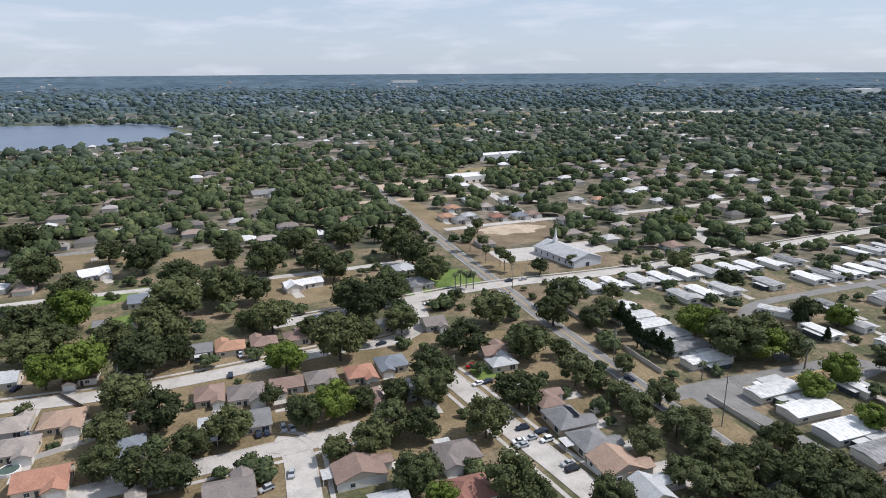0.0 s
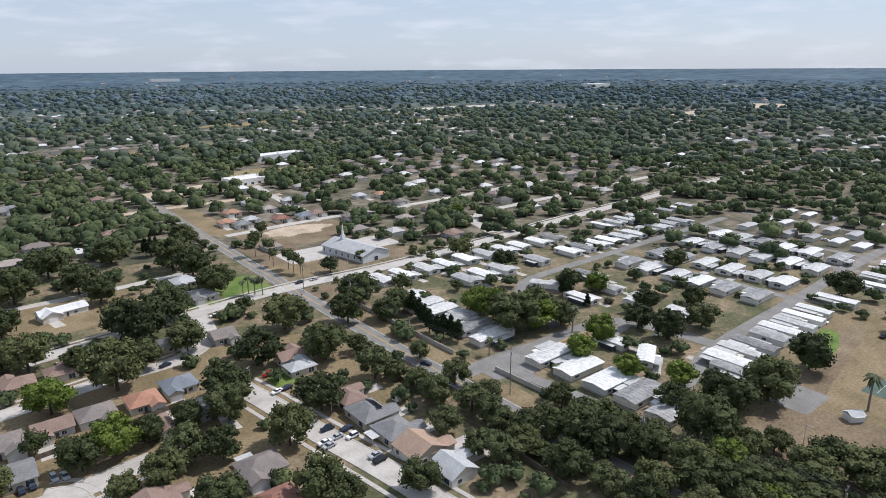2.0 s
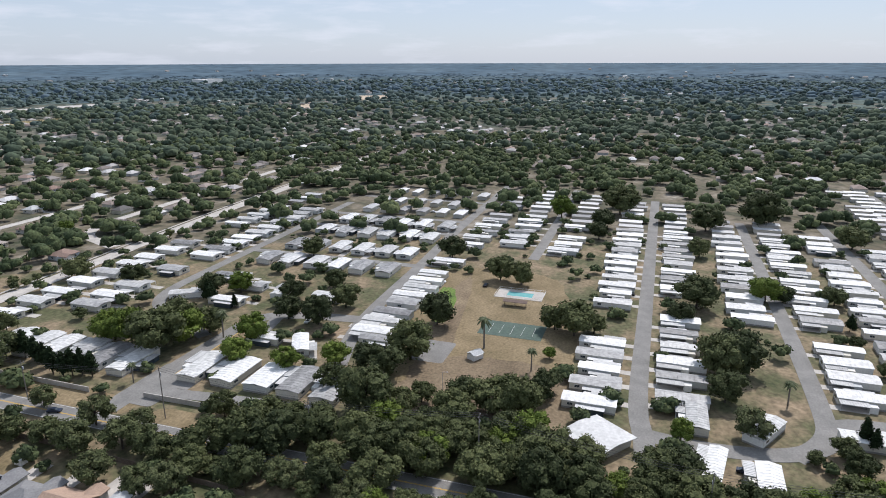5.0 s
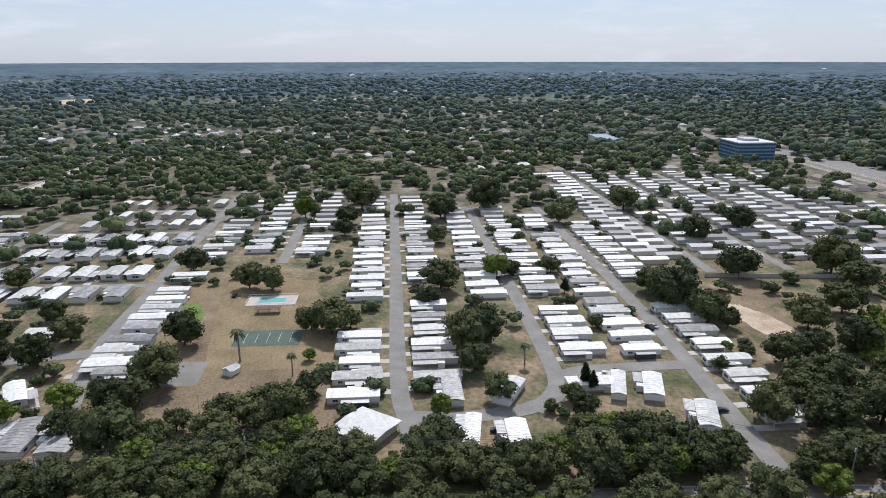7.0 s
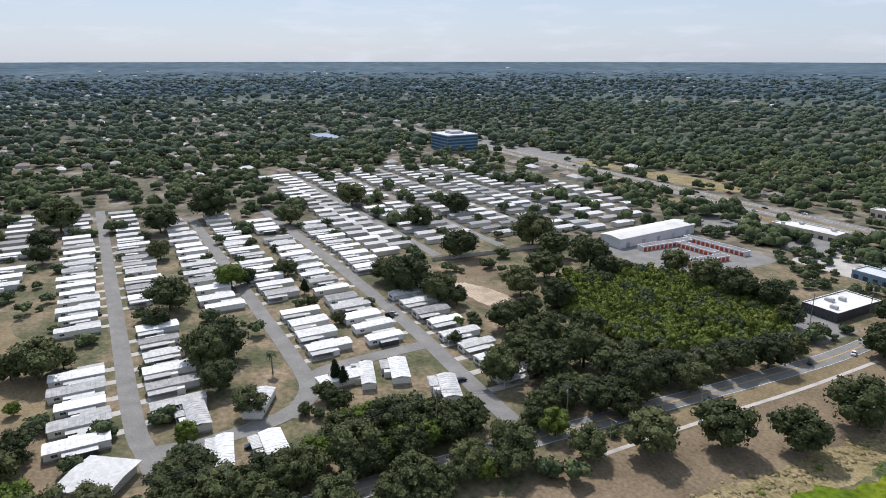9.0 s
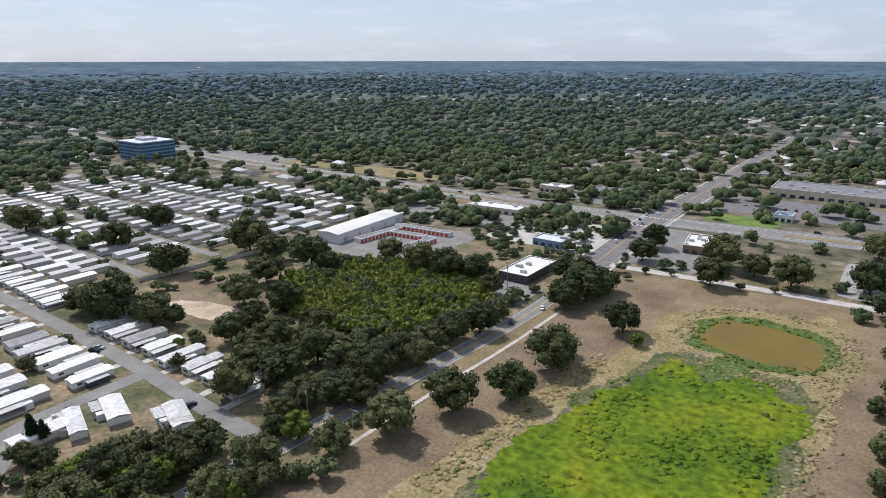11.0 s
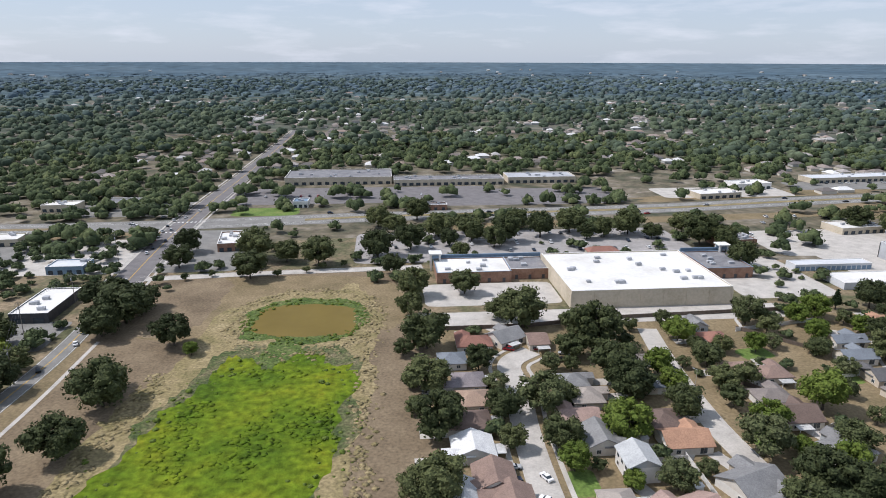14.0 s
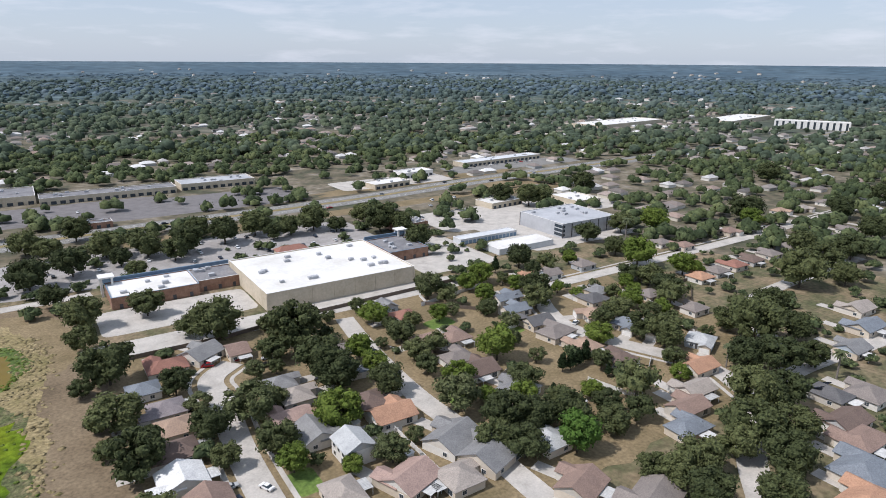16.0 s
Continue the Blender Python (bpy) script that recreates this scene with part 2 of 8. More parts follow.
M["pool_water"] = surface("pool_water", [(0.15, 0.38, 0.39), (0.20, 0.45, 0.44)], 0.4, 0.1)
M["court_green"] = surface("court_paint", [(0.060, 0.092, 0.074), (0.082, 0.116, 0.096)], 0.15, 0.85, fine=(0.8, 0.14))
M["solar"] = surface("solar_panel", [(0.012, 0.015, 0.025), (0.025, 0.03, 0.045)], 0.6, 0.15)
ROOF_TINT = {
    "tan": (0.33, 0.235, 0.175), "greytan": (0.30, 0.265, 0.235), "terracotta": (0.36, 0.19, 0.13), "orange": (0.37, 0.215, 0.14),
    "brown": (0.235, 0.165, 0.135), "greybrown": (0.20, 0.175, 0.16), "grey": (0.20, 0.20, 0.20), "lightgrey": (0.40, 0.41, 0.41),
    "slate": (0.17, 0.19, 0.215), "redbrown": (0.25, 0.125, 0.095), "white": (0.62, 0.62, 0.61), "sage": (0.27, 0.33, 0.26),
    "greymauve": (0.22, 0.195, 0.20), "darkbrown": (0.145, 0.105, 0.088), "pink": (0.33, 0.235, 0.20), "darkgrey": (0.11, 0.108, 0.11),
}
M["mixed_roof"] = surface("assorted_far_roofs", [(0.11, 0.105, 0.10), (0.19, 0.16, 0.145), (0.23, 0.21, 0.195), (0.27, 0.20, 0.165), (0.36, 0.35, 0.34), (0.62, 0.62, 0.61)], 0.3, 0.85, fine=(1.0, 0.12), per="island", mixed=0.95, spread=(0.28, 0.72))
M["far_home_roof"] = surface("far_metal_roofs", [(0.17, 0.17, 0.18), (0.34, 0.34, 0.34), (0.52, 0.52, 0.51), (0.64, 0.64, 0.63)], 0.3, 0.6, fine=(0.8, 0.12), per="island", mixed=0.9, spread=(0.28, 0.75))
M["far_wall"] = surface("assorted_far_walls", [(0.34, 0.36, 0.37), (0.5, 0.46, 0.38), (0.62, 0.60, 0.56)], 0.3, 0.85, per="island", mixed=0.9, spread=(0.28, 0.72))
for tint, (r, g, b) in ROOF_TINT.items():
    M["roof_" + tint] = surface("shingles_" + tint, [(r * 0.78, g * 0.78, b * 0.8), (r, g, b), (r * 1.18, g * 1.18, b * 1.17)], 0.3, 0.85, fine=(2.4, 0.16), per="object", mixed=0.3, bump=0.15)
CAR_TINT = {"white": (0.7, 0.7, 0.7), "silver": (0.36, 0.37, 0.38), "black": (0.012, 0.012, 0.014), "navy": (0.02, 0.028, 0.05), "red": (0.28, 0.012, 0.015), "darkred": (0.13, 0.012, 0.015), "blue": (0.03, 0.10, 0.30)}
for tint, c in CAR_TINT.items():
    M["car_" + tint] = surface("car_paint_" + tint, [c, tuple(v * 1.1 for v in c)], 1.0, 0.3)


# ---- helpers for meshes ----
def part(name, bm, material, parent=None, label=""):
    me = bpy.data.meshes.new(name)
    bm.to_mesh(me)
    bm.free()
    for m in material if isinstance(material, (list, tuple)) else [material]:
        me.materials.append(M[m])
    ob = new(name, me)
    if parent:
        ob.parent = parent
    if label:
        ob["label"] = label
    return ob


def share(name, ob, parent, m):
    """Another piece on the mesh of ob."""
    o = new(name, ob.data)
    o.parent = parent
    o.matrix_local = m
    return o


def box(bm, x0, y0, z0, x1, y1, z1, mat=0):
    vs = [bm.verts.new(p) for p in ((x0, y0, z0), (x1, y0, z0), (x1, y1, z0), (x0, y1, z0), (x0, y0, z1), (x1, y0, z1), (x1, y1, z1), (x0, y1, z1))]
    for f in ((3, 2, 1, 0), (4, 5, 6, 7), (0, 1, 5, 4), (1, 2, 6, 5), (2, 3, 7, 6), (3, 0, 4, 7)):
        bm.faces.new([vs[i] for i in f]).material_index = mat
    return vs


def block(name, dims, material, parent=None, label=""):
    bm = bmesh.new()
    box(bm, *dims)
    return part(name, bm, material, parent, label)


def hip_roof(bm, w, d, z, rise, over=0.5, thick=0.2, mat=0):
    """Hip roof over a w by d plan with its ridge along the longer side."""
    a, b = w / 2 + over, d / 2 + over
    swap = b > a
    if swap:
        a, b = b, a
    r = a - b * 0.95
    pts = [(-a, -b, z), (a, -b, z), (a, b, z), (-a, b, z), (-a, -b, z + thick), (a, -b, z + thick), (a, b, z + thick), (-a, b, z + thick), (-r, 0, z + rise), (r, 0, z + rise)]
    vs = [bm.verts.new((-y, x, q) if swap else (x, y, q)) for x, y, q in pts]
    for f in ((3, 2, 1, 0), (0, 1, 5, 4), (1, 2, 6, 5), (2, 3, 7, 6), (3, 0, 4, 7), (4, 5, 9, 8), (6, 7, 8, 9), (5, 6, 9), (7, 4, 8)):
        bm.faces.new([vs[i] for i in f]).material_index = mat


def gable_roof(bm, w, d, z, rise, over=0.5, thick=0.22, x=0, y=0, turn=False, mat=0):
    """Gable roof with its ridge along x (along y when turned)."""
    a, b = (d / 2 + over, w / 2 + over) if turn else (w / 2 + over, d / 2 + over)
    pts = []
    for s in (-a, a):
        pts += [(s, -b, z), (s, 0, z + rise), (s, b, z), (s, b, z + thick), (s, 0, z + rise + thick), (s, -b, z + thick)]
    vs = [bm.verts.new((x - v[1], y + v[0], v[2]) if turn else (x + v[0], y + v[1], v[2])) for v in pts]
    n = 6
    for i in range(n):
        j = (i + 1) % n
        bm.faces.new([vs[i], vs[j], vs[n + j], vs[n + i]]).material_index = mat
    for f in ((0, 5, 4, 1), (1, 4, 3, 2)):
        bm.faces.new([vs[i] for i in f]).material_index = mat
        bm.faces.new([vs[n + i] for i in reversed(f)]).material_index = mat


def gable_end(bm, w, d, z, rise, turn=False, x=0, y=0):
    """The wall under a gable roof: a solid prism that closes both ends."""
    a, b = (d / 2 - 0.02, w / 2) if turn else (w / 2 - 0.02, d / 2)
    top = z + rise * b / (b + 0.5)
    rows = []
    for s in (-a, a):
        rows.append([bm.verts.new((x - v[1], y + v[0], v[2]) if turn else (x + v[0], y + v[1], v[2])) for v in ((s, -b, z - 0.02), (s, b, z - 0.02), (s, 0, top))])
    (p, q) = rows
    bm.faces.new(p)
    bm.faces.new(q[::-1])
    for i in range(3):
        j = (i + 1) % 3
        bm.faces.new((p[i], q[i], q[j], p[j]))


def cylinder(bm, x, y, z0, z1, r0, r1, n=8, lean=(0, 0), mat=0):
    a = [bm.verts.new((x + r0 * math.cos(math.tau * i / n), y + r0 * math.sin(math.tau * i / n), z0)) for i in range(n)]
    b = [bm.verts.new((x + lean[0] + r1 * math.cos(math.tau * i / n), y + lean[1] + r1 * math.sin(math.tau * i / n), z1)) for i in range(n)]
    for i in range(n):
        bm.faces.new((a[i], a[(i + 1) % n], b[(i + 1) % n], b[i])).material_index = mat
    bm.faces.new(b).material_index = mat
    bm.faces.new(a[::-1]).material_index = mat


def land(r):
    """Height of the land at r metres out: level near by, then rising slowly to the horizon."""
    return 85.0 * max(0.0, min(1.0, (r - 1500.0) / 3450.0)) ** 2


def patch(name, x, y, rx, ry, material, z, turn=0.0, square=2.0, wobble=0.08, seed=0, n=120, kind="structure", label="", category=""):
    """A flat piece of ground cover with an uneven edge, from an oval (square 2) to a box (square 8 and more)."""
    bm = bmesh.new()
    ring = []
    c, s = math.cos(radians(turn)), math.sin(radians(turn))
    for i in range(n):
        a = math.tau * i / n
        ca, sa = math.cos(a), math.sin(a)
        k = (abs(ca) ** square + abs(sa) ** square) ** (-1 / square)
        k *= 1 + wobble * (noise.noise((ca * 2 + seed, sa * 2, 7.3)) * 1.2 + noise.noise((ca * 9 + seed, sa * 9, 2.1)) * 0.5 + noise.noise((ca * 30, sa * 30 + seed, 5.1)) * 0.25)
        px, py = rx * k * ca, ry * k * sa
        gx, gy = x + c * px - s * py, y + s * px + c * py
        ring.append(bm.verts.new((gx, gy, land(math.hypot(gx, gy)) + z)))
    mid = bm.verts.new((x, y, land(math.hypot(x, y)) + z))
    for i in range(n):
        bm.faces.new((mid, ring[i], ring[(i + 1) % n]))
    return tagged(part(name, bm, material), label, category, kind=kind)


def ribbon(bm, line, half, z, thick=0.06, offset=0.0, mat=0):
    """A strip along a polyline, half wide to each side, its middle offset to the left."""
    pts = [Vector((p[0], p[1])) for p in line]
    rows = []
    for i, p in enumerate(pts):
        a = pts[max(0, i - 1)]
        b = pts[min(len(pts) - 1, i + 1)]
        d = (b - a).normalized()
        nrm = Vector((-d.y, d.x))
        m = p + nrm * offset
        h = land(m.length) + z
        l, r = m + nrm * half, m - nrm * half
        rows.append([bm.verts.new((q.x, q.y, hh)) for q, hh in ((l, h), (r, h), (r, h - thick), (l, h - thick))])
    for a, b in zip(rows, rows[1:]):
        for i in range(4):
            j = (i + 1) % 4
            bm.faces.new((a[i], b[i], b[j], a[j])).material_index = mat
    bm.faces.new(rows[0]).material_index = mat
    bm.faces.new(rows[-1][::-1]).material_index = mat


def smooth_line(line, step=6.0, rounds=3):
    pts = [Vector(p) for p in line]
    for _ in range(rounds):
        q = [pts[0]]
        for a, b in zip(pts, pts[1:]):
            q += [a.lerp(b, 0.25), a.lerp(b, 0.75)]
        pts = q + [pts[-1]]
    return [(p.x, p.y) for p in pts]


ROADS = []


def street(name, line, half, material, label, kerb=True, walk_side=(), centre="", z=0.10, curve=True):
    """A carriageway with kerbs, footways and a centre line."""
    pts = smooth_line(line) if curve and len(line) > 2 else line
    ROADS.append((pts, half + 2.0))
    bm = bmesh.new()
    ribbon(bm, pts, half, z)
    road = tagged(part(name, bm, material), label, "road", kind="structure")
    if kerb:
        for s in (-1, 1):
            bm = bmesh.new()
            ribbon(bm, pts, 0.22, z + 0.09, 0.16, s * (half + 0.22))
            part("kerb", bm, "concrete", road)
    for s in walk_side:
        bm = bmesh.new()
        ribbon(bm, pts, 0.75, z + 0.05, 0.12, s * (half + 3.2))
        part("footway", bm, "concrete", road)
    if centre:
        for o in (-0.16, 0.16):
            bm = bmesh.new()
            ribbon(bm, pts, 0.09, z + 0.012, 0.01, o)
            part("centre_line", bm, centre, road)
    return road


# ---- ground and roads ----
def build_ground():
    bm = bmesh.new()
    radii = [40, 120, 200, 300, 420, 560, 720, 900, 1100, 1320, 1560, 1800, 2050, 2300, 2600, 2900, 3200, 3500, 3800, 4100, 4400, 4650, 4850, 4960]
    n = 144
    mid = bm.verts.new((0, 0, 0))
    rings = []
    for r in radii:
        rings.append([bm.verts.new((r * math.cos(math.tau * i / n), r * math.sin(math.tau * i / n), land(r))) for i in range(n)])
    for i in range(n):
        bm.faces.new((mid, rings[0][i], rings[0][(i + 1) % n]))
    for k, (a, b) in enumerate(zip(rings, rings[1:])):
        for i in range(n):
            # rings past 2000 m get the land colours with painted haze
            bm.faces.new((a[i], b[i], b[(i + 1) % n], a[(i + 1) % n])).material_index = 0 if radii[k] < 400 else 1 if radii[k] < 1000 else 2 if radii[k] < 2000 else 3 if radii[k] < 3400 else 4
    tagged(part("ground", bm, ["ground", "wood_floor", "far_land", "far_haze", "horizon_haze"]), "dry suburban ground reaching to the wooded horizon, tinted haze blue far out", "ground", kind="structure")


build_ground()
street("avenue", [(160, 900), (154, 600), (147, 430), (143, 260), (144, 140), (146, 40), (146, -60), (141, -135), (134, -215), (132, -262), (138, -335)], 4.3, "asphalt", "grey two-lane avenue with yellow centre line", kerb=False, centre="paint_yellow", z=0.12)
street("avenue_wide", [(138, -330), (144, -420), (145, -520), (141, -720), (141, -1100)], 8.5, "dark_asphalt", "wide grey avenue crossing the highway", walk_side=(1, -1), centre="paint_yellow", z=0.14)
street("cross_road", [(20, 293), (64, 299), (137, 311), (200, 306), (265, 309), (367, 320), (535, 329), (760, 338), (1000, 345)], 4.6, "concrete", "pale road passing the church", walk_side=(1,), z=0.13)
street("highway", [(1400, -490), (900, -475), (500, -463), (200, -457), (0, -480), (-214, -486), (-350, -508), (-560, -524), (-1300, -560)], 15, "asphalt", "broad grey divided highway", kerb=False, z=0.11)
street("field_road", [(134, -343), (60, -349), (0, -351), (-20, -353)], 3.4, "concrete", "pale service road along the field", z=0.10)
street("park_street", [(176, -4), (190, -3), (206, 0), (280, 0), (560, 0)], 3.3, "asphalt", "narrow grey mobile home park street", kerb=False, z=0.10)
street("park_street", [(192, -46), (206, -58), (222, -60), (320, -60), (500, -59)], 3.3, "asphalt", "narrow grey mobile home park street", kerb=False, z=0.104)
street("park_street", [(146, -110), (180, -111), (236, -115), (310, -116), (360, -116), (520, -112)], 3.5, "asphalt", "narrow grey mobile home park street", kerb=False, z=0.10)
street("park_street", [(192, -2), (190, -14), (190, -30), (194, -48), (206, -60), (219, -62), (221, -88), (221, -114)], 3.6, "asphalt", "grey lane joining the park streets", kerb=False, z=0.108)
street("park_street", [(366, 66), (450, 66), (590, 68)], 3.2, "asphalt", "narrow grey mobile home park street", kerb=False, z=0.10)
street("park_street", [(205, 112), (232, 120), (260, 124), (340, 126), (400, 130), (590, 132)], 3.4, "asphalt", "grey mobile home park street", kerb=False, z=0.10)
street("park_street", [(150, 172), (172, 172), (212, 172), (240, 171), (247, 150), (250, 124)], 4.0, "asphalt", "grey park entrance lane", kerb=False, z=0.106)
street("park_street", [(170, 158), (200, 158), (228, 159), (242, 162)], 2.8, "asphalt", "grey park entrance lane", kerb=False, z=0.112)
street("park_street", [(166, 164), (170, 130), (172, 105)], 3.0, "asphalt", "grey lane behind the white wall", kerb=False, z=0.116)
street("park_street", [(212, 180), (226, 205), (240, 236), (300, 238), (480, 242)], 3.2, "asphalt", "grey mobile home park street", kerb=False, z=0.11)
for sx in (333, 405, 442, 508):
    street("park_street", [(sx, 128), (sx, 242)], 3.0, "asphalt", "grey mobile home park street", kerb=False, z=0.114, curve=False)
for sy in (-176, -222, -268, -314):
    street("park_street", [(330, sy), (640, sy)], 3.2, "asphalt", "grey street of the large mobile home park", kerb=False, z=0.10, curve=False)
street("cul_de_sac", [(-42, -90), (-42, -147), (-43, -182), (-47, -210), (-45, -228), (-58, -238)], 4.2, "concrete", "pale concrete street of the subdivision", walk_side=(1, -1), z=0.10)
street("cul_de_sac", [(-106, -105), (-107, -150), (-105, -180), (-109, -225), (-114, -256)], 3.8, "concrete", "pale concrete street of the subdivision", z=0.10)
street("residential_street", [(-150, -72), (-172, -92), (-206, -112), (-243, -116), (-290, -110), (-420, -110)], 4.0, "concrete", "pale shaded residential street", z=0.10)
street("residential_street", [(-206, -112), (-216, -135), (-202, -165), (-192, -193), (-205, -225), (-219, -239), (-260, -239), (-390, -240), (-640, -250)], 4.0, "concrete", "pale winding residential street", walk_side=(1,), z=0.104)
street("residential_street", [(-260, -128), (-262, -150), (-290, -172), (-420, -176)], 3.6, "concrete", "pale residential street", z=0.108)
street("residential_street", [(14, 120), (16, 160), (18, 186), (10, 190)], 4.4, "concrete", "pale concrete residential street", walk_side=(-1,), z=0.10)
street("residential_street", [(-130, 196), (-90, 180), (-40, 183), (18, 187), (40, 190)], 4.2, "concrete", "pale concrete residential street", walk_side=(-1,), z=0.104)
street("residential_street", [(-140, 246), (-79, 248), (-42, 244), (10, 250), (40, 256), (66, 254), (80, 262), (88, 274), (92, 306)], 4.2, "concrete", "pale concrete residential street", walk_side=(1,), z=0.10)
street("residential_street", [(96, 105), (92, 138), (86, 170), (82, 200), (78, 222)], 4.2, "concrete", "pale concrete residential street", walk_side=(1, -1), z=0.108)
street("residential_street", [(-200, 360), (-80, 372), (40, 366), (110, 372)], 3.2, "concrete", "pale residential lane", kerb=False, z=0.10)
street("residential_street", [(160, 440), (240, 446), (330, 440), (500, 452)], 3.6, "concrete", "pale residential street", z=0.10)
street("residential_street", [(240, 446), (244, 520), (260, 620)], 3.4, "concrete", "pale residential street", z=0.106)
street("residential_street", [(310, 326), (330, 380), (420, 384), (620, 392)], 3.6, "concrete", "pale residential street", z=0.10)
street("residential_street", [(90, 560), (152, 566), (260, 560)], 5.0, "sand", "pale sandy cross road", kerb=False, z=0.09)
street("footpath", [(126, -120), (124, -182), (122, -215), (122, -262)], 0.8, "concrete", "pale concrete footpath beside the avenue", kerb=False, z=0.09)
for off in (-3.9, 3.9):
    bm = bmesh.new()
    ribbon(bm, smooth_line([(147, 430), (143, 260), (144, 140), (146, 40), (146, -60), (141, -135), (134, -215), (132, -262), (138, -335)]), 0.08, 0.135, 0.01, off)
    tagged(part("edge_line", bm, "paint_white"), "white edge line of the avenue", "road marking", kind="structure")
for off in (-10.5, -7.2, 7.2, 10.5):
    bm = bmesh.new()
    ribbon(bm, smooth_line([(900, -475), (500, -463), (200, -457), (0, -480), (-214, -486), (-350, -508), (-560, -524)]), 0.12, 0.125, 0.01, off)
    tagged(part("lane_line", bm, "paint_white"), "white lane line of the highway", "road marking", kind="structure")
bm = bmesh.new()
ribbon(bm, smooth_line([(1400, -490), (900, -475), (500, -463), (210, -457)]), 2.8, 0.2, 0.2)
tagged(part("median", bm, "dry_grass"), "dry grass highway median", "median", kind="structure")
bm = bmesh.new()
ribbon(bm, smooth_line([(60, -472), (0, -480), (-214, -486), (-350, -508), (-560, -524), (-1300, -560)]), 2.8, 0.2, 0.2)
tagged(part("median", bm, "straw"), "dry grass highway median", "median", kind="structure")
for dy in (-14.0, 14.5):
    for i in range(9):
        block("crossing_bar", (131.5 + i * 3, -457 + dy - 1.4, 0.15, 132.7 + i * 3, -457 + dy + 1.4, 0.165), "paint_white")["kind"] = "structure"

# planted strip between the two entrance lanes, with yellow edges
bm = bmesh.new()
ribbon(bm, [(180, 165), (232, 165.5)], 2.6, 0.24, 0.2)
strip = tagged(part("entrance_median", bm, "dry_grass"), "dry grass strip with yellow kerbs at the park entrance", "median", kind="structure")
for off in (-2.75, 2.75):
    bm = bmesh.new()
    ribbon(bm, [(179, 165), (233, 165.5)], 0.16, 0.26, 0.2, off)
    part("kerb", bm, "paint_yellow", strip)

# verges, lots and fields
GREEN_A = [
    ("yard", -135, -190, 125, 82, "dry_grass", 0.014, 0, 4, 0.08),
    ("field", 58, -215, 72, 138, "bare_earth", 0.03, 0, 6, 0.05),
    ("field_grass", 58, -300, 66, 44, "dry_grass", 0.045, 0, 3, 0.12),
    ("field_edge", 49, -196, 41, 122, "straw", 0.06, -7, 3.4, 0.16),
    ("pond_bank", 37, -280, 32, 37, "straw", 0.062, 0, 3.6, 0.14),
    ("pond_verge", 37.5, -280, 26.5, 26, "bank_grass", 0.075, -6, 3.6, 0.2),
    ("marsh_border", 49, -176, 34.5, 71, "marsh_edge", 0.077, -7, 3, 0.26),
    ("marsh", 49.5, -172, 30.5, 66, "marsh", 0.092, -8, 3.0, 0.3),
    ("marsh_neck", 44, -246, 8, 13, "bank_grass", 0.081, 0, 2.2, 0.4),
    ("pond", 37.5, -278.5, 22.5, 18, "mud_water", 0.094, -9, 4.5, 0.16),
    ("field_corner", 108, -305, 26, 40, "bare_earth", 0.05, 0, 3, 0.15),
    ("park_green", 262, 68, 80, 40, "dry_grass", 0.03, 10, 3.5, 0.08),
]
GREEN_B = [
    ("yard", 15, 215, 112, 52, "dry_grass", 0.012, 0, 4, 0.08),
    ("park_green", 205, 52, 26, 34, "bare_earth", 0.045, 0, 2.5, 0.12),
    ("park_track", 252, 84, 70, 6, "bare_earth", 0.052, 8, 3, 0.2),
    ("lawn", 282, 94, 24, 5, "lawn", 0.057, 12, 2.5, 0.2),
    ("verge", 153, 225, 7, 60, "dry_grass", 0.03, 0, 4, 0.08),
    ("verge", 154, 282, 14, 20, "bare_earth", 0.034, 0, 3, 0.1),
    ("verge", 152, 128, 6, 26, "dry_grass", 0.036, 0, 4, 0.1),
    ("dry_lot", 170, 346, 18, 26, "dry_grass", 0.03, 0, 6, 0.04),
    ("dry_lot", 205, 420, 40, 34, "bare_earth", 0.034, 5, 5, 0.05),
    ("sandy_lot", 208, 424, 24, 14, "sand", 0.046, 8, 2.5, 0.25),
    ("dry_lot", 168, 380, 16, 28, "bare_earth", 0.038, 0, 5, 0.05),
    ("dry_lot", 206, 334, 28, 14, "bare_earth", 0.042, 3, 6, 0.05),
]
GREEN_C = [
    ("dry_lot", 162, 500, 12, 60, "dry_grass", 0.03, 0, 4, 0.06),
    ("lawn", 124, 330, 14, 16, "lawn", 0.036, 0, 5, 0.06),
    ("lawn", 99, 314, 7, 5, "lawn", 0.046, 0, 5, 0.05),
    ("lawn", -51, 363, 16, 9, "lawn", 0.03, 20, 5, 0.06),
    ("lawn", -48, 316, 11, 14, "lawn", 0.04, 10, 4, 0.1),
    ("lawn", 95, 213, 6, 5, "lawn", 0.04, 0, 6, 0.04),
    ("lawn", -148, -228, 7, 5, "lawn", 0.042, 10, 5, 0.06),
    ("lawn", -96, -205, 5, 6, "lawn", 0.042, 0, 5, 0.06),
    ("lawn", -118, -170, 6, 4, "lawn", 0.042, 15, 5, 0.06),
    ("lawn", -54, -152, 4, 6, "lawn", 0.042, 0, 5, 0.06),
    ("lawn", -170, -205, 6, 5, "lawn", 0.042, 0, 5, 0.06),
    ("dry_lot", -74, 446, 34, 22, "dry_grass", 0.03, 12, 5, 0.06),
    ("dry_lot", -16, 423, 18, 24, "dry_grass", 0.03, 0, 5, 0.06),
    ("dry_lot", 43, 342, 34, 24, "dry_grass", 0.034, 8, 5, 0.06),
    ("dry_lot", 210, 636, 70, 22, "sand", 0.03, 10, 3, 0.1),
    ("dry_lot", 310, 700, 60, 24, "straw", 0.034, 6, 3, 0.1),
]
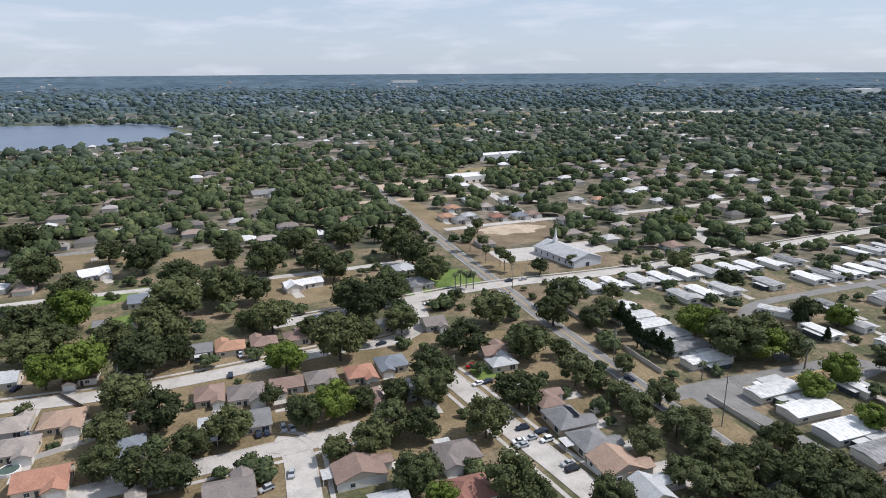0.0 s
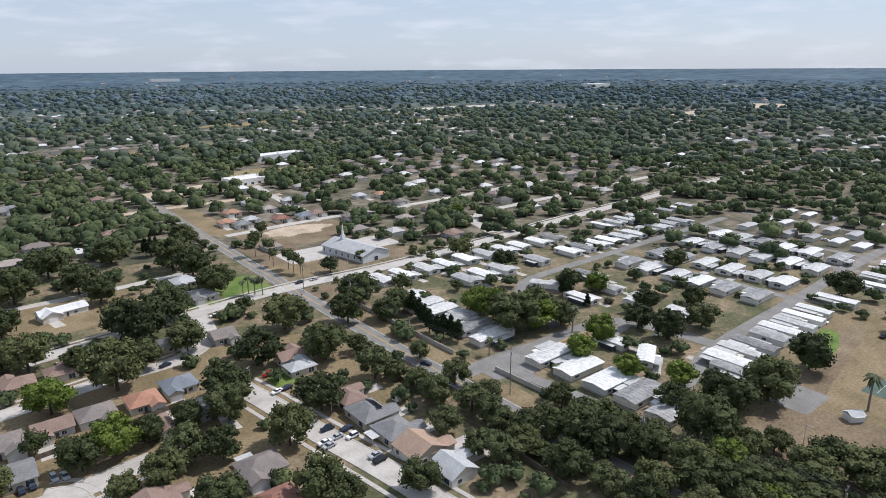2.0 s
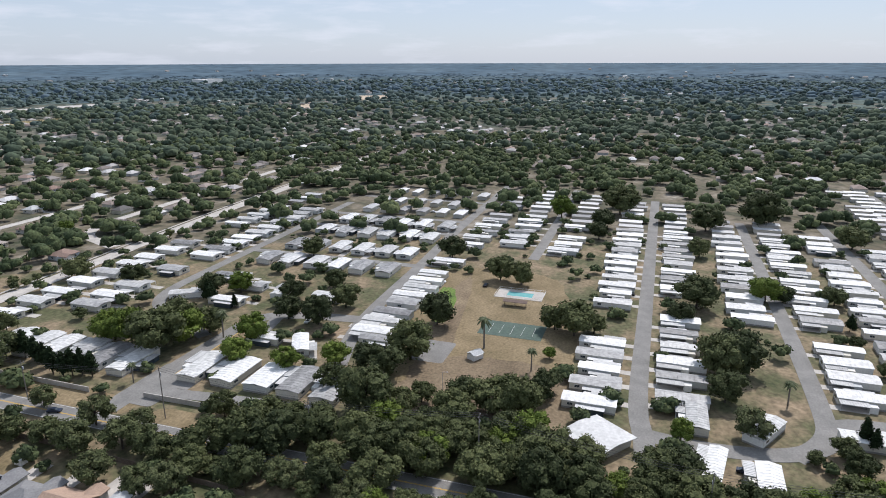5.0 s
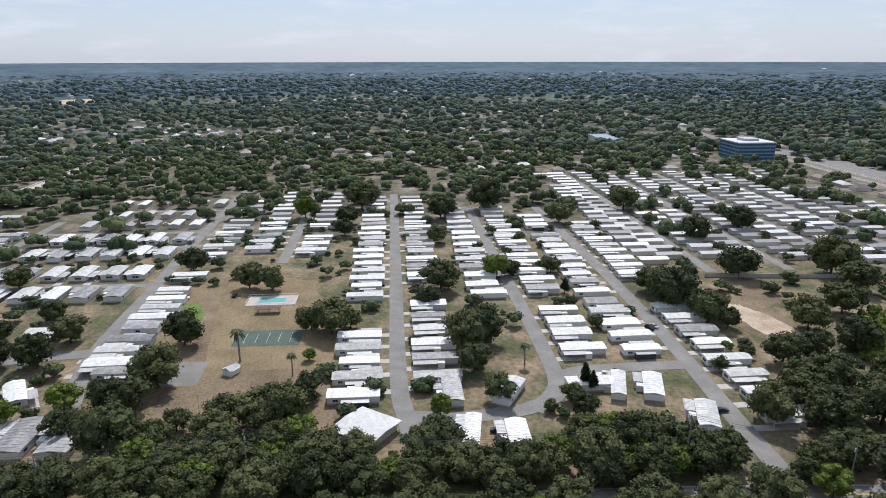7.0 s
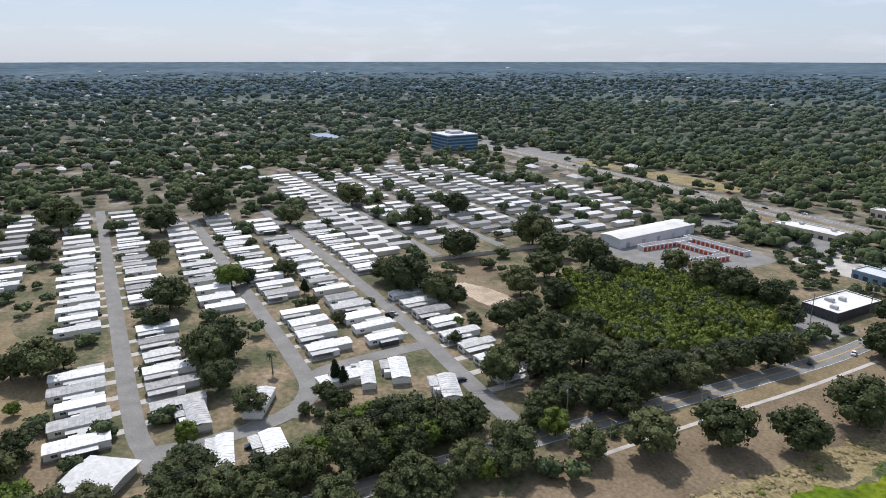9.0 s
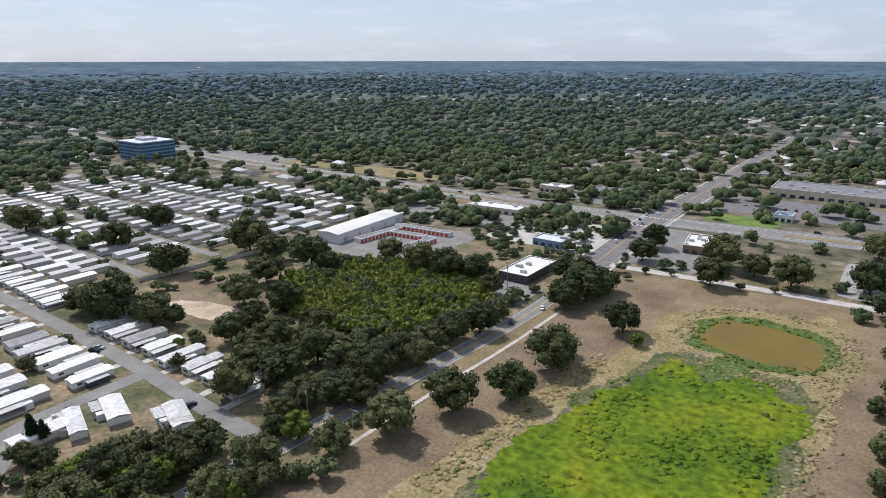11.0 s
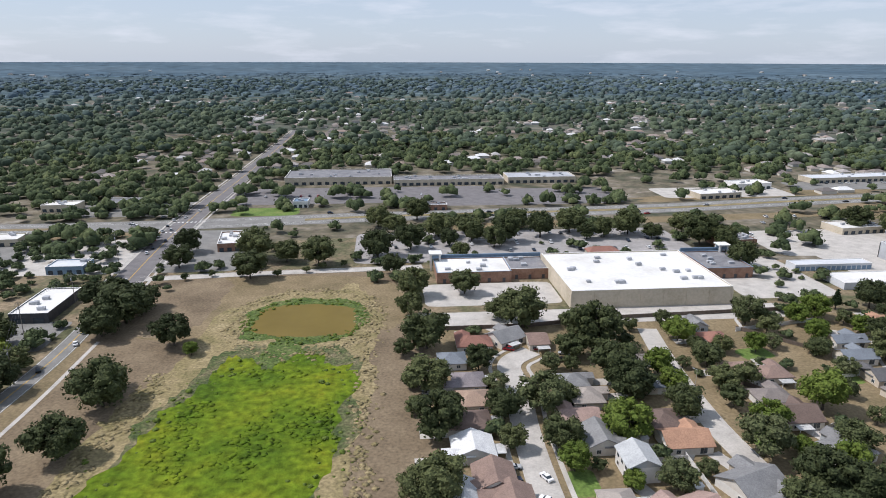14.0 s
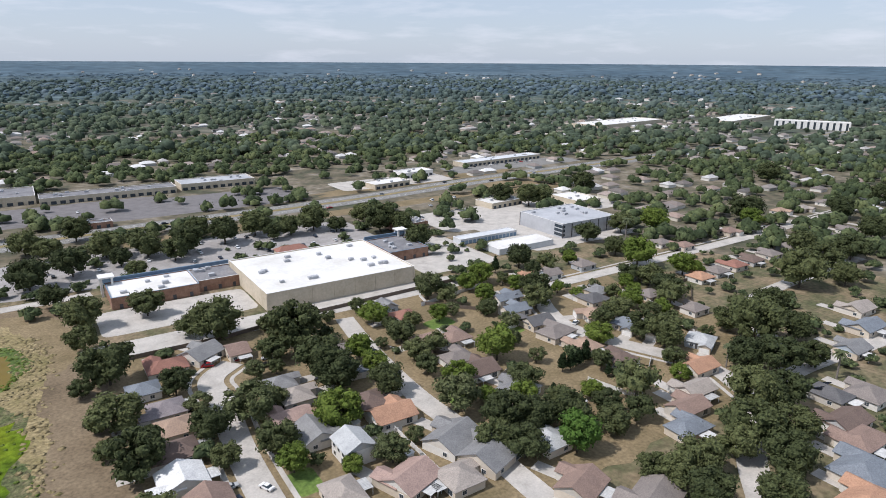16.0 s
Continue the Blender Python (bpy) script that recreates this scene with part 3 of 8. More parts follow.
GREEN_D = [
    ("dry_lot", -60, 560, 50, 10, "dry_grass", 0.03, 6, 4, 0.1),
    ("clearing", 262, -164, 36, 13, "bare_earth", 0.03, 10, 2.6, 0.12),
    ("clearing", 258, -165, 24, 8, "sand", 0.04, 10, 2.6, 0.2),
    ("clearing", 300, -185, 18, 16, "bare_earth", 0.036, 0, 3, 0.2),
    ("verge", 128, -196, 5, 66, "dry_grass", 0.064, 0, 4, 0.1),
    ("yard", -171, -236, 20, 12, "dry_grass", 0.03, 20, 6, 0.05),
    ("verge", 330, -432, 210, 7, "dry_grass", 0.03, 2, 4, 0.1),
    ("verge", 430, -508, 60, 22, "straw", 0.034, 0, 3, 0.15),
    ("verge", 620, -500, 130, 14, "straw", 0.036, 0, 3, 0.15),
    ("lawn", 93, -500, 26, 14, "lawn", 0.04, 0, 4, 0.1),
    ("verge", -200, -452, 180, 9, "dry_grass", 0.034, 4, 4, 0.15),
]
GREEN_E = [
    ("verge", -330, -535, 120, 12, "dry_grass", 0.038, 6, 4, 0.15),
    ("verge", -400, -470, 40, 30, "dry_grass", 0.03, 0, 4, 0.15),
    ("far_field", 1500, 860, 95, 36, "sand", 0.3, 8, 3, 0.2),
    ("far_field", 1860, 870, 110, 60, "sand", 0.3, 0, 3, 0.2),
    ("far_field", 560, 1330, 120, 40, "straw", 0.3, 12, 3, 0.2),
    ("far_field", 920, 1150, 110, 30, "straw", 0.3, 10, 3, 0.2),
    ("far_field", 760, 1560, 130, 50, "dry_grass", 0.3, 10, 3, 0.2),
    ("far_field", 1180, 1420, 210, 60, "concrete", 0.3, -6, 4, 0.1),
    ("far_field", 300, 990, 90, 26, "dry_grass", 0.2, 10, 3, 0.2),
    ("far_field", -640, -1010, 70, 30, "straw", 0.2, 0, 3, 0.2),
    ("far_field", 470, -640, 60, 22, "straw", 0.05, 0, 3, 0.2),
]
GREEN = GREEN_A + GREEN_B + GREEN_C + GREEN_D + GREEN_E
NAMES = {"field": "bare brown earth of the fenced field", "field_grass": "dry brown grass of the field", "field_edge": "straw-coloured grass round the marsh", "pond_bank": "straw bank round the pond", "pond_verge": "green reeds round the pond", "marsh_border": "rough grass edge of the marsh", "marsh": "bright green wet grass", "pond": "muddy ochre pond", "lawn": "watered green lawn", "clearing": "bare sandy clearing in the wood"}
for i, (nm, x, y, rx, ry, mt, z, turn, sq, wob) in enumerate(GREEN):
    patch(nm, x, y, rx, ry, mt, z, turn, sq, wob, seed=i * 3.7, n=200 if nm in ("marsh", "marsh_border", "field_edge") else 110, label=NAMES.get(nm, "dry brown grass and bare soil"), category="ground")
PAVED_A = [
    ("parking_lot", -105, -398, 88, 32, "lot_paving", 0.05),
    ("parking_lot", -20, -395, 40, 34, "lot_paving", 0.054),
    ("service_yard", -100, -273, 92, 9, "concrete", 0.046),
    ("service_yard", -52, -306, 34, 16, "concrete", 0.048),
    ("parking_lot", -205, -322, 26, 34, "concrete", 0.058),
    ("parking_lot", 20, -560, 120, 34, "dark_asphalt", 0.05),
    ("parking_lot", -120, -545, 80, 34, "dark_asphalt", 0.054),
    ("parking_lot", 110, -400, 26, 46, "asphalt", 0.058),
    ("parking_lot", 180, -390, 44, 36, "concrete", 0.062),
    ("parking_lot", 158, -270, 16, 16, "asphalt", 0.066),
    ("parking_lot", 260, -310, 36, 40, "asphalt", 0.06),
    ("parking_lot", 270, -400, 56, 26, "asphalt", 0.064),
    ("parking_lot", -330, -385, 90, 30, "concrete", 0.05),
    ("parking_lot", -310, -330, 50, 40, "concrete", 0.054),
]
PAVED_B = [
    ("parking_lot", -470, -570, 90, 20, "asphalt", 0.05),
    ("parking_lot", -300, -548, 60, 22, "concrete", 0.054),
    ("parking_lot", 200, -520, 44, 28, "asphalt", 0.058),
    ("parking_lot", 205, 360, 40, 14, "concrete", 0.048),
    ("slab", 229, 81, 10, 7, "asphalt", 0.062),
    ("parking_lot", 700, -500, 120, 20, "asphalt", 0.05),
    ("turning_area", 171, 168, 15, 9, "asphalt", 0.118),
]
PAVED = PAVED_A + PAVED_B
for i, (nm, x, y, rx, ry, mt, z) in enumerate(PAVED):
    patch(nm, x, y, rx, ry, mt, z, 0, 14, 0.006, seed=i, n=64, label="worn grey paving", category="paving")
patch("lake", -420, 1370, 385, 285, "lake_water", 0.5, 12, 2.6, 0.10, seed=4, n=160, label="broad blue-grey lake", category="lake")
patch("lake_shore", -430, 1390, 408, 312, "marsh_edge", 0.3, 12, 2.6, 0.10, seed=4, n=160, label="green reedy lake shore", category="shore")


# ---- plants ----
def crown_mesh(seed, r, h, base, lobes, lobe_r, leaves, leaf, material, wide=1.0, tall=False):
    """A crown of uneven lobes, covered with loose leaf sprays that break its outline and shade one another."""
    rng = random.Random(seed)
    bm = bmesh.new()
    mid = base + (h - base) * 0.48
    half = (h - base) * 0.5
    centres = []
    for i in range(lobes):
        a = i * 2.39996 + rng.uniform(-0.5, 0.5)
        t = (i + 0.5) / lobes
        up = -0.8 + 1.72 * t
        ring = math.sqrt(max(0.05, 1 - min(1, abs(up)) ** 2)) * rng.uniform(0.45, 0.86)
        s = lobe_r * rng.uniform(0.62, 1.25) * (0.8 if up > 0.7 else 1)
        if tall:
            ring, s = 0.5 * (1.05 - 0.85 * t), s * (1.1 - 0.75 * t)
        c = Vector((math.cos(a) * ring * r * wide, math.sin(a) * ring * r, mid + up * half * 0.72 + rng.uniform(-0.08, 0.08)))
        centres.append((c, s))
    for c, s in centres:
        res = bmesh.ops.create_icosphere(bm, subdivisions=1, radius=s * 0.86, matrix=Matrix.Translation(c) @ Matrix.Diagonal((1, 1, 0.78, 1)))
        for v in res["verts"]:
            d = v.co - c
            k = 1 + 0.42 * noise.noise(v.co * (1.6 / s) + Vector((seed * 3.1, 0, 0))) + 0.22 * noise.noise(v.co * (4.2 / s))
            v.co = c + d * k
    picks = [s * s for c, s in centres]
    for i in range(leaves):
        c, s = rng.choices(centres, picks)[0]
        d = Vector((rng.gauss(0, 1), rng.gauss(0, 1), rng.gauss(0.4, 0.85))).normalized()
        p = c + Vector((d.x * s, d.y * s, d.z * s * 0.78)) * rng.uniform(0.86, 1.2)
        nrm = (d * 0.75 + Vector((rng.gauss(0, 0.6), rng.gauss(0, 0.6), 0.35 + rng.gauss(0, 0.5)))).normalized()
        u = nrm.orthogonal().normalized()
        u = Matrix.Rotation(rng.uniform(0, math.tau), 3, nrm) @ u
        w = nrm.cross(u) * leaf * rng.uniform(0.6, 1.1)
        u = u * leaf * rng.uniform(0.7, 1.3)
        bm.faces.new((bm.verts.new(p - u * 0.7 - w * 0.4), bm.verts.new(p + u * 0.75 - w * 0.25), bm.verts.new(p + w * 0.9)))
    me = bpy.data.meshes.new("crown")
    bm.to_mesh(me)
    bm.free()
    me.materials.append(M[material])
    return me


def trunk_mesh(seed, h, r, limbs, spread, material="bark"):
    rng = random.Random(seed)
    bm = bmesh.new()
    cylinder(bm, 0, 0, -0.3, h * 0.45, r, r * 0.7, 7)
    for i in range(limbs):
        a = math.tau * i / limbs + rng.uniform(-0.4, 0.4)
        o = spread * rng.uniform(0.4, 0.7)
        cylinder(bm, 0, 0, h * rng.uniform(0.3, 0.42), h * rng.uniform(0.62, 0.8), r * 0.5, r * 0.15, 5, (math.cos(a) * o, math.sin(a) * o))
    me = bpy.data.meshes.new("trunk")
    bm.to_mesh(me)
    bm.free()
    me.materials.append(M[material])
    return me


def palm_meshes(seed):
    rng = random.Random(seed)
    bm = bmesh.new()
    cylinder(bm, 0, 0, -0.2, 3.9, 0.13, 0.09, 8, (0.06, 0.03))
    tr = bpy.data.meshes.new("trunk")
    bm.to_mesh(tr)
    bm.free()
    tr.materials.append(M["wood_pole"])
    bm = bmesh.new()
    for i in range(26):
        a = i * 2.39996
        up = rng.uniform(-0.5, 0.95)
        prev = None
        for k in range(6):
            t = k / 5
            rad = t * (1.0 if up < 0.7 else 0.75)
            z = 3.9 + up * 0.75 * t - 0.75 * t * t
            w = 0.16 * math.sin(math.pi * min(1, t * 0.85 + 0.12)) + 0.01
            c = Vector((0.06 + rad * math.cos(a), 0.03 + rad * math.sin(a), z))
            s = Vector((-math.sin(a), math.cos(a), 0)) * w
            row = [bm.verts.new(c - s - Vector((0, 0, w * 0.6))), bm.verts.new(c), bm.verts.new(c + s - Vector((0, 0, w * 0.6)))]
            if prev:
                for j in range(2):
                    bm.faces.new((prev[j], prev[j + 1], row[j + 1], row[j]))
            prev = row
    cr = bpy.data.meshes.new("crown")
    bm.to_mesh(cr)
    bm.free()
    cr.materials.append(M["palm_leaf"])
    return tr, cr


# unit trees: crown radius 1, scaled when they are set out
KINDS = {
    "o": ("oak_tree", "broad dark green oak with dense rounded crown", 1.72, "oak_leaf", 0.16, 30, 0.30, 1650, 0.083),
    "y": ("shade_tree", "light olive green tree with loose crown", 1.75, "bright_leaf", 0.18, 28, 0.30, 1800, 0.080),
    "b": ("scrub_oak", "sparse grey-green oak with open crown", 1.7, "grey_leaf", 0.16, 25, 0.26, 1700, 0.078),
    "d": ("lime_tree", "bright fresh green leafy street tree", 1.9, "lime_leaf", 0.30, 24, 0.36, 1800, 0.085),
    "s": ("young_tree", "small round clipped green tree", 2.0, "oak_leaf", 0.30, 8, 0.55, 420, 0.14),
    "n": ("cypress", "tall narrow dark green conifer", 5.0, "pine_leaf", 0.3, 26, 0.62, 1000, 0.2),
    "i": ("pine_tree", "tall thin pine with bare trunk and high crown", 3.4, "grey_leaf", 1.9, 10, 0.46, 560, 0.15),
}
TREE_MESHES = {}
for k, (nm, lab, tall, mt, base, lobes, lr, leaves, leaf) in KINDS.items():
    TREE_MESHES[k] = []
    for v in range(5 if k in "oyb" else 2):
        cm = crown_mesh(hash_seed := 100 * (ord(k) - 96) + v, 0.92, tall, base, lobes + v % 3, lr * (0.92 + 0.05 * v), leaves, leaf, mt, 1.0 + 0.1 * (v % 3 - 1), k == "n")
        tm = trunk_mesh(hash_seed, tall * (1.0 if k != "i" else 1.05), 0.055 if k != "n" else 0.09, 5, 0.8 if k != "n" else 0.2)
        TREE_MESHES[k].append((tm, cm))
TREE_MESHES["p"] = [palm_meshes(5), palm_meshes(9)]
KINDS["p"] = ("palm_tree", "tall palm with shaggy drooping fronds", 4.6, "palm_leaf", 0, 0, 0, 0, 0)
TREES = []


def tree(kind, x, y, r):
    nm, lab = KINDS[kind][:2]
    rng = random.Random(int(x * 37 + y * 91))
    r *= 0.94 if kind in "oybd" else 1.0
    tm, cm = rng.choice(TREE_MESHES[kind])
    root = tagged(new(nm), lab, "tree" if kind != "p" else "palm", "trees of the neighbourhood")
    root.matrix_world = pose(x, y, 0, 0, 0, rng.uniform(0, 360)) @ Matrix.Diagonal((r, r, r * rng.uniform(0.88, 1.08), 1))
    for n2, me in (("trunk", tm), ("crown", cm)):
        new(n2, me).parent = root
    TREES.append((x, y, r))



# ---- where things stand ----
NORTH_TREES_A = [
    ('o', -38.1, 205.8, 8.4), ('o', -24.4, 211.5, 9.7), ('o', -14, 192.2, 6.9), ('o', -26.4, 180.7, 9.2),
    ('o', -38.6, 189.2, 6.6), ('o', -17.5, 175.5, 7.6), ('o', -35.3, 228, 9.8), ('y', -53.6, 258.4, 11.2),
    ('y', -65.9, 257.4, 8.9), ('o', -31.7, 254.1, 11.9), ('o', -19.2, 263.6, 8), ('o', -46.1, 284.5, 10.1),
    ('o', -23.8, 277.8, 10.7), ('o', -2.2, 195.1, 7.9), ('y', 20.6, 239.9, 9.4), ('o', 42.7, 243.7, 13.2),
    ('o', 36.2, 269.7, 7.5), ('o', 54.8, 256.6, 8.5), ('o', 71.5, 211.2, 10.1), ('o', 66.5, 196.7, 8.5), ('o', 54.2, 201.1, 6.2),
    ('y', 31.9, 199.4, 8.2), ('o', 21.9, 197, 7), ('o', 41.7, 199.9, 5.9),
]
NORTH_TREES_B = [
    ('b', 46.8, 181.4, 8.7), ('o', 56.5, 176.1, 7.2), ('o', 38.4, 173.7, 7.4), ('o', 27.9, 174.7, 5), ('o', 45.9, 151.5, 7.9),
    ('y', 49.3, 140, 5.6), ('o', 75.5, 169.9, 8.9), ('o', 116.4, 257.2, 10.7), ('o', 91.6, 230.2, 11.1), ('o', 115.2, 218, 9.8),
    ('o', 94, 183, 10.3), ('o', 142.6, 245.9, 9.8), ('o', 159.7, 265.2, 11.2), ('b', 121.5, 191.1, 8.4), ('b', 128.1, 215.1, 6.4),
    ('b', 126.2, 184.8, 5.7), ('y', -66, 318.4, 12.2), ('o', -80.7, 309.5, 13.5), ('o', -77.8, 283.7, 10.2),
    ('o', -68.3, 296.7, 8.4), ('o', -21.3, 315.1, 14.7), ('o', 0.6, 328.4, 13.5), ('o', -30.7, 299.2, 10.1), ('s', 12.5, 215, 4),
]
NORTH_TREES_C = [
    ('s', -42.1, 233.3, 2), ('s', -68.4, 235.8, 3.1), ('o', 19.6, 283.7, 10.2), ('o', 10, 291.4, 7.1), ('o', 63.8, 282.9, 14.6),
    ('o', 80.5, 303.9, 11.5), ('o', 110.2, 360.5, 11.9), ('o', 109.4, 326.3, 11), ('o', 105.9, 382.4, 14.3), ('o', 57, 295.8, 11),
    ('o', 53.9, 369.8, 11.6), ('o', 80.9, 419.6, 11.4), ('o', 60.1, 349.8, 9.6), ('n', 102, 423.4, 3.1), ('n', 104.2, 419.4, 3.1),
    ('n', 107.8, 421.2, 3.1), ('s', 174.6, 318, 5.6), ('s', 199.8, 325.5, 3.7), ('s', 110.2, 288.6, 4), ('o', 74.4, 262.5, 8.9),
    ('o', 128.6, 433.2, 10.1), ('o', -20.3, 360.9, 12.2), ('o', -42.7, 401.6, 13.2), ('o', -64.6, 433.1, 10.5),
]
NORTH_TREES_D = [
    ('o', -72.2, 349.3, 12.6), ('o', -96, 395.3, 13.9), ('o', -120.5, 469.3, 14.4), ('o', 46.3, 411.5, 12.7),
    ('o', 25.5, 375.5, 13.2), ('o', 4.4, 406.7, 10.4), ('o', 15.3, 327.5, 8.7), ('i', 118.8, 407.4, 4.2),
    ('i', 129.2, 415.1, 3.9), ('i', 155.3, 378.9, 4.8), ('i', 159.2, 366.4, 4.3), ('i', 159, 340.2, 4.1),
    ('i', 157.8, 331.3, 3.7), ('i', 160.2, 327.2, 3.3), ('i', 154.5, 351.2, 3.8), ('i', 170.8, 403.4, 4.3),
    ('p', 123, 313.7, 2.5), ('p', 125.2, 310.8, 2.5), ('p', 128.2, 307.7, 2.4), ('p', 119.6, 312.5, 2.1),
]
NORTH_TREES = NORTH_TREES_A + NORTH_TREES_B + NORTH_TREES_C + NORTH_TREES_D
AVENUE_TREES_A = [
    ('n', 164.3, 211.9, 2.9), ('n', 164, 206.4, 2.9), ('n', 165.7, 203.9, 3), ('n', 167.5, 201.1, 2.8), ('n', 167.7, 196.4, 2.7),
    ('n', 169.7, 226.8, 3), ('n', 167.7, 219.7, 2.7), ('n', 171.7, 234.8, 2.9), ('b', 144.6, 193.6, 5.5),
    ('b', 126.6, 160.2, 7.1), ('b', 128.5, 174.1, 6), ('b', 141.4, 167.5, 6.9), ('b', 133.4, 148.9, 7.7),
    ('b', 116.8, 143.9, 6.9), ('b', 133, 137.9, 6.9), ('b', 117.5, 127.9, 6), ('b', 120.6, 120.3, 6.6), ('o', 70.3, 138.7, 8.5),
    ('o', 74.2, 132.7, 6.1), ('o', 93.5, 125.8, 6.8), ('o', 140.8, 121.8, 8.1), ('o', 146.1, 113.2, 8.6),
    ('o', 155.9, 110.7, 7.9), ('o', 129.2, 120.1, 6.3),
]
AVENUE_TREES_B = [
    ('o', 160.7, 105.7, 6.2), ('o', 159.2, 130.8, 6.1), ('p', 168.8, 178, 2.1), ('y', 194.4, 151.7, 7), ('o', 158.4, 237.4, 7.8),
    ('b', 168.6, 241.4, 7.9), ('o', 193, 188.4, 12.6), ('o', 213.8, 194.1, 9.6), ('y', 195.8, 204, 9.7), ('n', 246.4, 204.4, 2.8),
    ('n', 249.1, 204.3, 2.6), ('n', 244.2, 187.8, 1.7), ('p', 213.4, 171.5, 2.9), ('s', 235.9, 320.7, 3.1),
    ('y', 194.4, 128.5, 6.7), ('b', 186, 105.7, 7.2), ('o', 176.3, 87.1, 10.4), ('o', 203.4, 91.6, 8.4), ('o', 219.5, 87.5, 10.4),
    ('o', 255.6, 88.5, 9.8), ('o', 145.6, 102.5, 9.6), ('o', 154.7, 93.7, 8), ('o', 156.2, 80.5, 7.8), ('o', 177, 75, 7.4),
]
AVENUE_TREES_C = [
    ('o', 129.9, 103.7, 7.4), ('o', 140.7, 83.2, 7.3), ('o', 135.5, 126.3, 6.3), ('b', 141.3, 149.6, 6.8),
    ('b', 128.7, 164.1, 5.8), ('b', 132.6, 133.4, 5.5), ('o', 179.7, 57.1, 8), ('o', 189.6, 46.1, 8.9), ('o', 196.1, 35.5, 7.1),
    ('o', 210.2, 31.6, 5.6), ('o', 164.6, 48.2, 7.3), ('o', 172.9, 36.2, 7.3), ('o', 141.2, 67.1, 7.8), ('o', 150, 55.9, 7),
    ('o', 164.1, 23.6, 8.3), ('o', 155.2, 35.8, 6.8), ('y', 215.1, 157.2, 7.5), ('o', 240.3, 155.8, 8), ('o', 239.3, 139.7, 9),
    ('o', 261.7, 137.2, 8.2), ('o', 285.5, 155, 6.7), ('o', 264.1, 167.8, 7.2), ('o', 255.7, 297.3, 8.3),
    ('o', 259.8, 263.3, 7.5),
]
AVENUE_TREES_D = [
    ('o', 332.1, 194.7, 8.4), ('s', 338.5, 307.1, 3.3), ('s', 230.1, 312.4, 2.4), ('s', 236.1, 311.6, 2.4),
    ('s', 243.7, 312.8, 2.4), ('y', 262.9, 197.4, 8.3), ('o', 256.8, 210, 7.6), ('o', 215.4, 180, 7.8), ('y', 205.2, 184.8, 10.2),
    ('y', 196.9, 214.2, 9.2), ('y', 322.3, 378.3, 6.5), ('s', 210, 246.7, 3.5), ('s', 187.2, 264.2, 5.1),
]
AVENUE_TREES = AVENUE_TREES_A + AVENUE_TREES_B + AVENUE_TREES_C + AVENUE_TREES_D
PARK_TREES_A = [
    ('o', 262.4, 28.3, 11.6), ('o', 266.1, 37.4, 7.4), ('o', 267.4, 20.4, 6.2), ('o', 323.5, 75.8, 8.8), ('o', 320.1, 63.7, 8),
    ('o', 354.2, 112.9, 9.5), ('o', 190.3, 37.5, 9.2), ('o', 191.3, 57.6, 7.3), ('o', 203, 32.1, 5.8), ('y', 175.2, 30.2, 7.7),
    ('o', 188.5, 71.2, 5.4), ('o', 163.8, 60.2, 7.2), ('o', 157.5, 67.2, 8.5), ('y', 204.2, 113, 6.7), ('o', 205.2, 98.5, 7.7),
    ('o', 312.2, -22.9, 11.5), ('o', 291.6, -15.9, 6.8), ('o', 242, -28.1, 10.4), ('o', 246.9, -34.6, 10.6),
    ('o', 221.4, -29, 7.5), ('b', 199.3, -35.1, 7.3), ('y', 191.6, -14, 4.7), ('o', 171.8, -12.5, 7.7), ('o', 156.6, -17.7, 7.9),
]
PARK_TREES_B = [
    ('n', 203.6, -69.5, 2.1), ('n', 206.2, -67.4, 2.3), ('o', 197.1, -60.5, 4.9), ('o', 188, -61.8, 5.6),
    ('o', 190.9, -51.2, 3.2), ('y', 330.7, -55, 9.2), ('o', 333.6, -63.4, 6.2), ('o', 336.6, -86.1, 6.3),
    ('n', 303.8, -85.5, 2.3), ('o', 285.7, -83.6, 3.8), ('o', 259.7, -88, 4.3), ('o', 280.8, -132.4, 13.4),
    ('o', 268.2, -139.4, 9.1), ('o', 253.8, -145.7, 6.2), ('y', 231.9, -133.6, 3), ('o', 302.4, -128.9, 8.6),
    ('o', 455.6, 33.4, 10.1), ('o', 501.6, 25.1, 15.5), ('o', 424.1, 33.4, 7.6), ('o', 493.3, -71.9, 15.5),
    ('o', 447.8, -118.9, 10.2), ('o', 402, -27.8, 8.2), ('o', 467.8, -34.5, 12.6), ('s', 190.1, -103.2, 1.5),
]
PARK_TREES_C = [
    ('s', 188.7, -106.9, 1.3), ('s', 215.8, -122.9, 3.2), ('o', 164.7, -71.2, 9.3), ('o', 161.1, -81.7, 9.1),
    ('o', 157.6, -56.9, 8.9), ('o', 154.8, -92.3, 8.9), ('o', 147.6, -98.5, 7.8), ('o', 154.8, -39.9, 7.9),
    ('o', 145.2, -28.5, 8.2), ('o', 144, -43.5, 8.2), ('o', 142.2, -65.8, 8.2), ('o', 140.3, -83.6, 6.7), ('o', 147.1, -4.6, 8.2),
    ('o', 151.5, 10.5, 7.6), ('o', 151.5, 22.5, 8.3), ('o', 150.5, 38.7, 8.2), ('o', 151.2, 75.2, 8.1), ('o', 161.7, 96.1, 7),
    ('o', 153, -120.4, 6.5), ('y', 140.8, -117.1, 6.1), ('o', 157.2, -137.1, 6.7), ('o', 147.9, -113.9, 4.8),
    ('p', 238, 62.1, 3.3), ('p', 223.7, 39.6, 2.3),
]
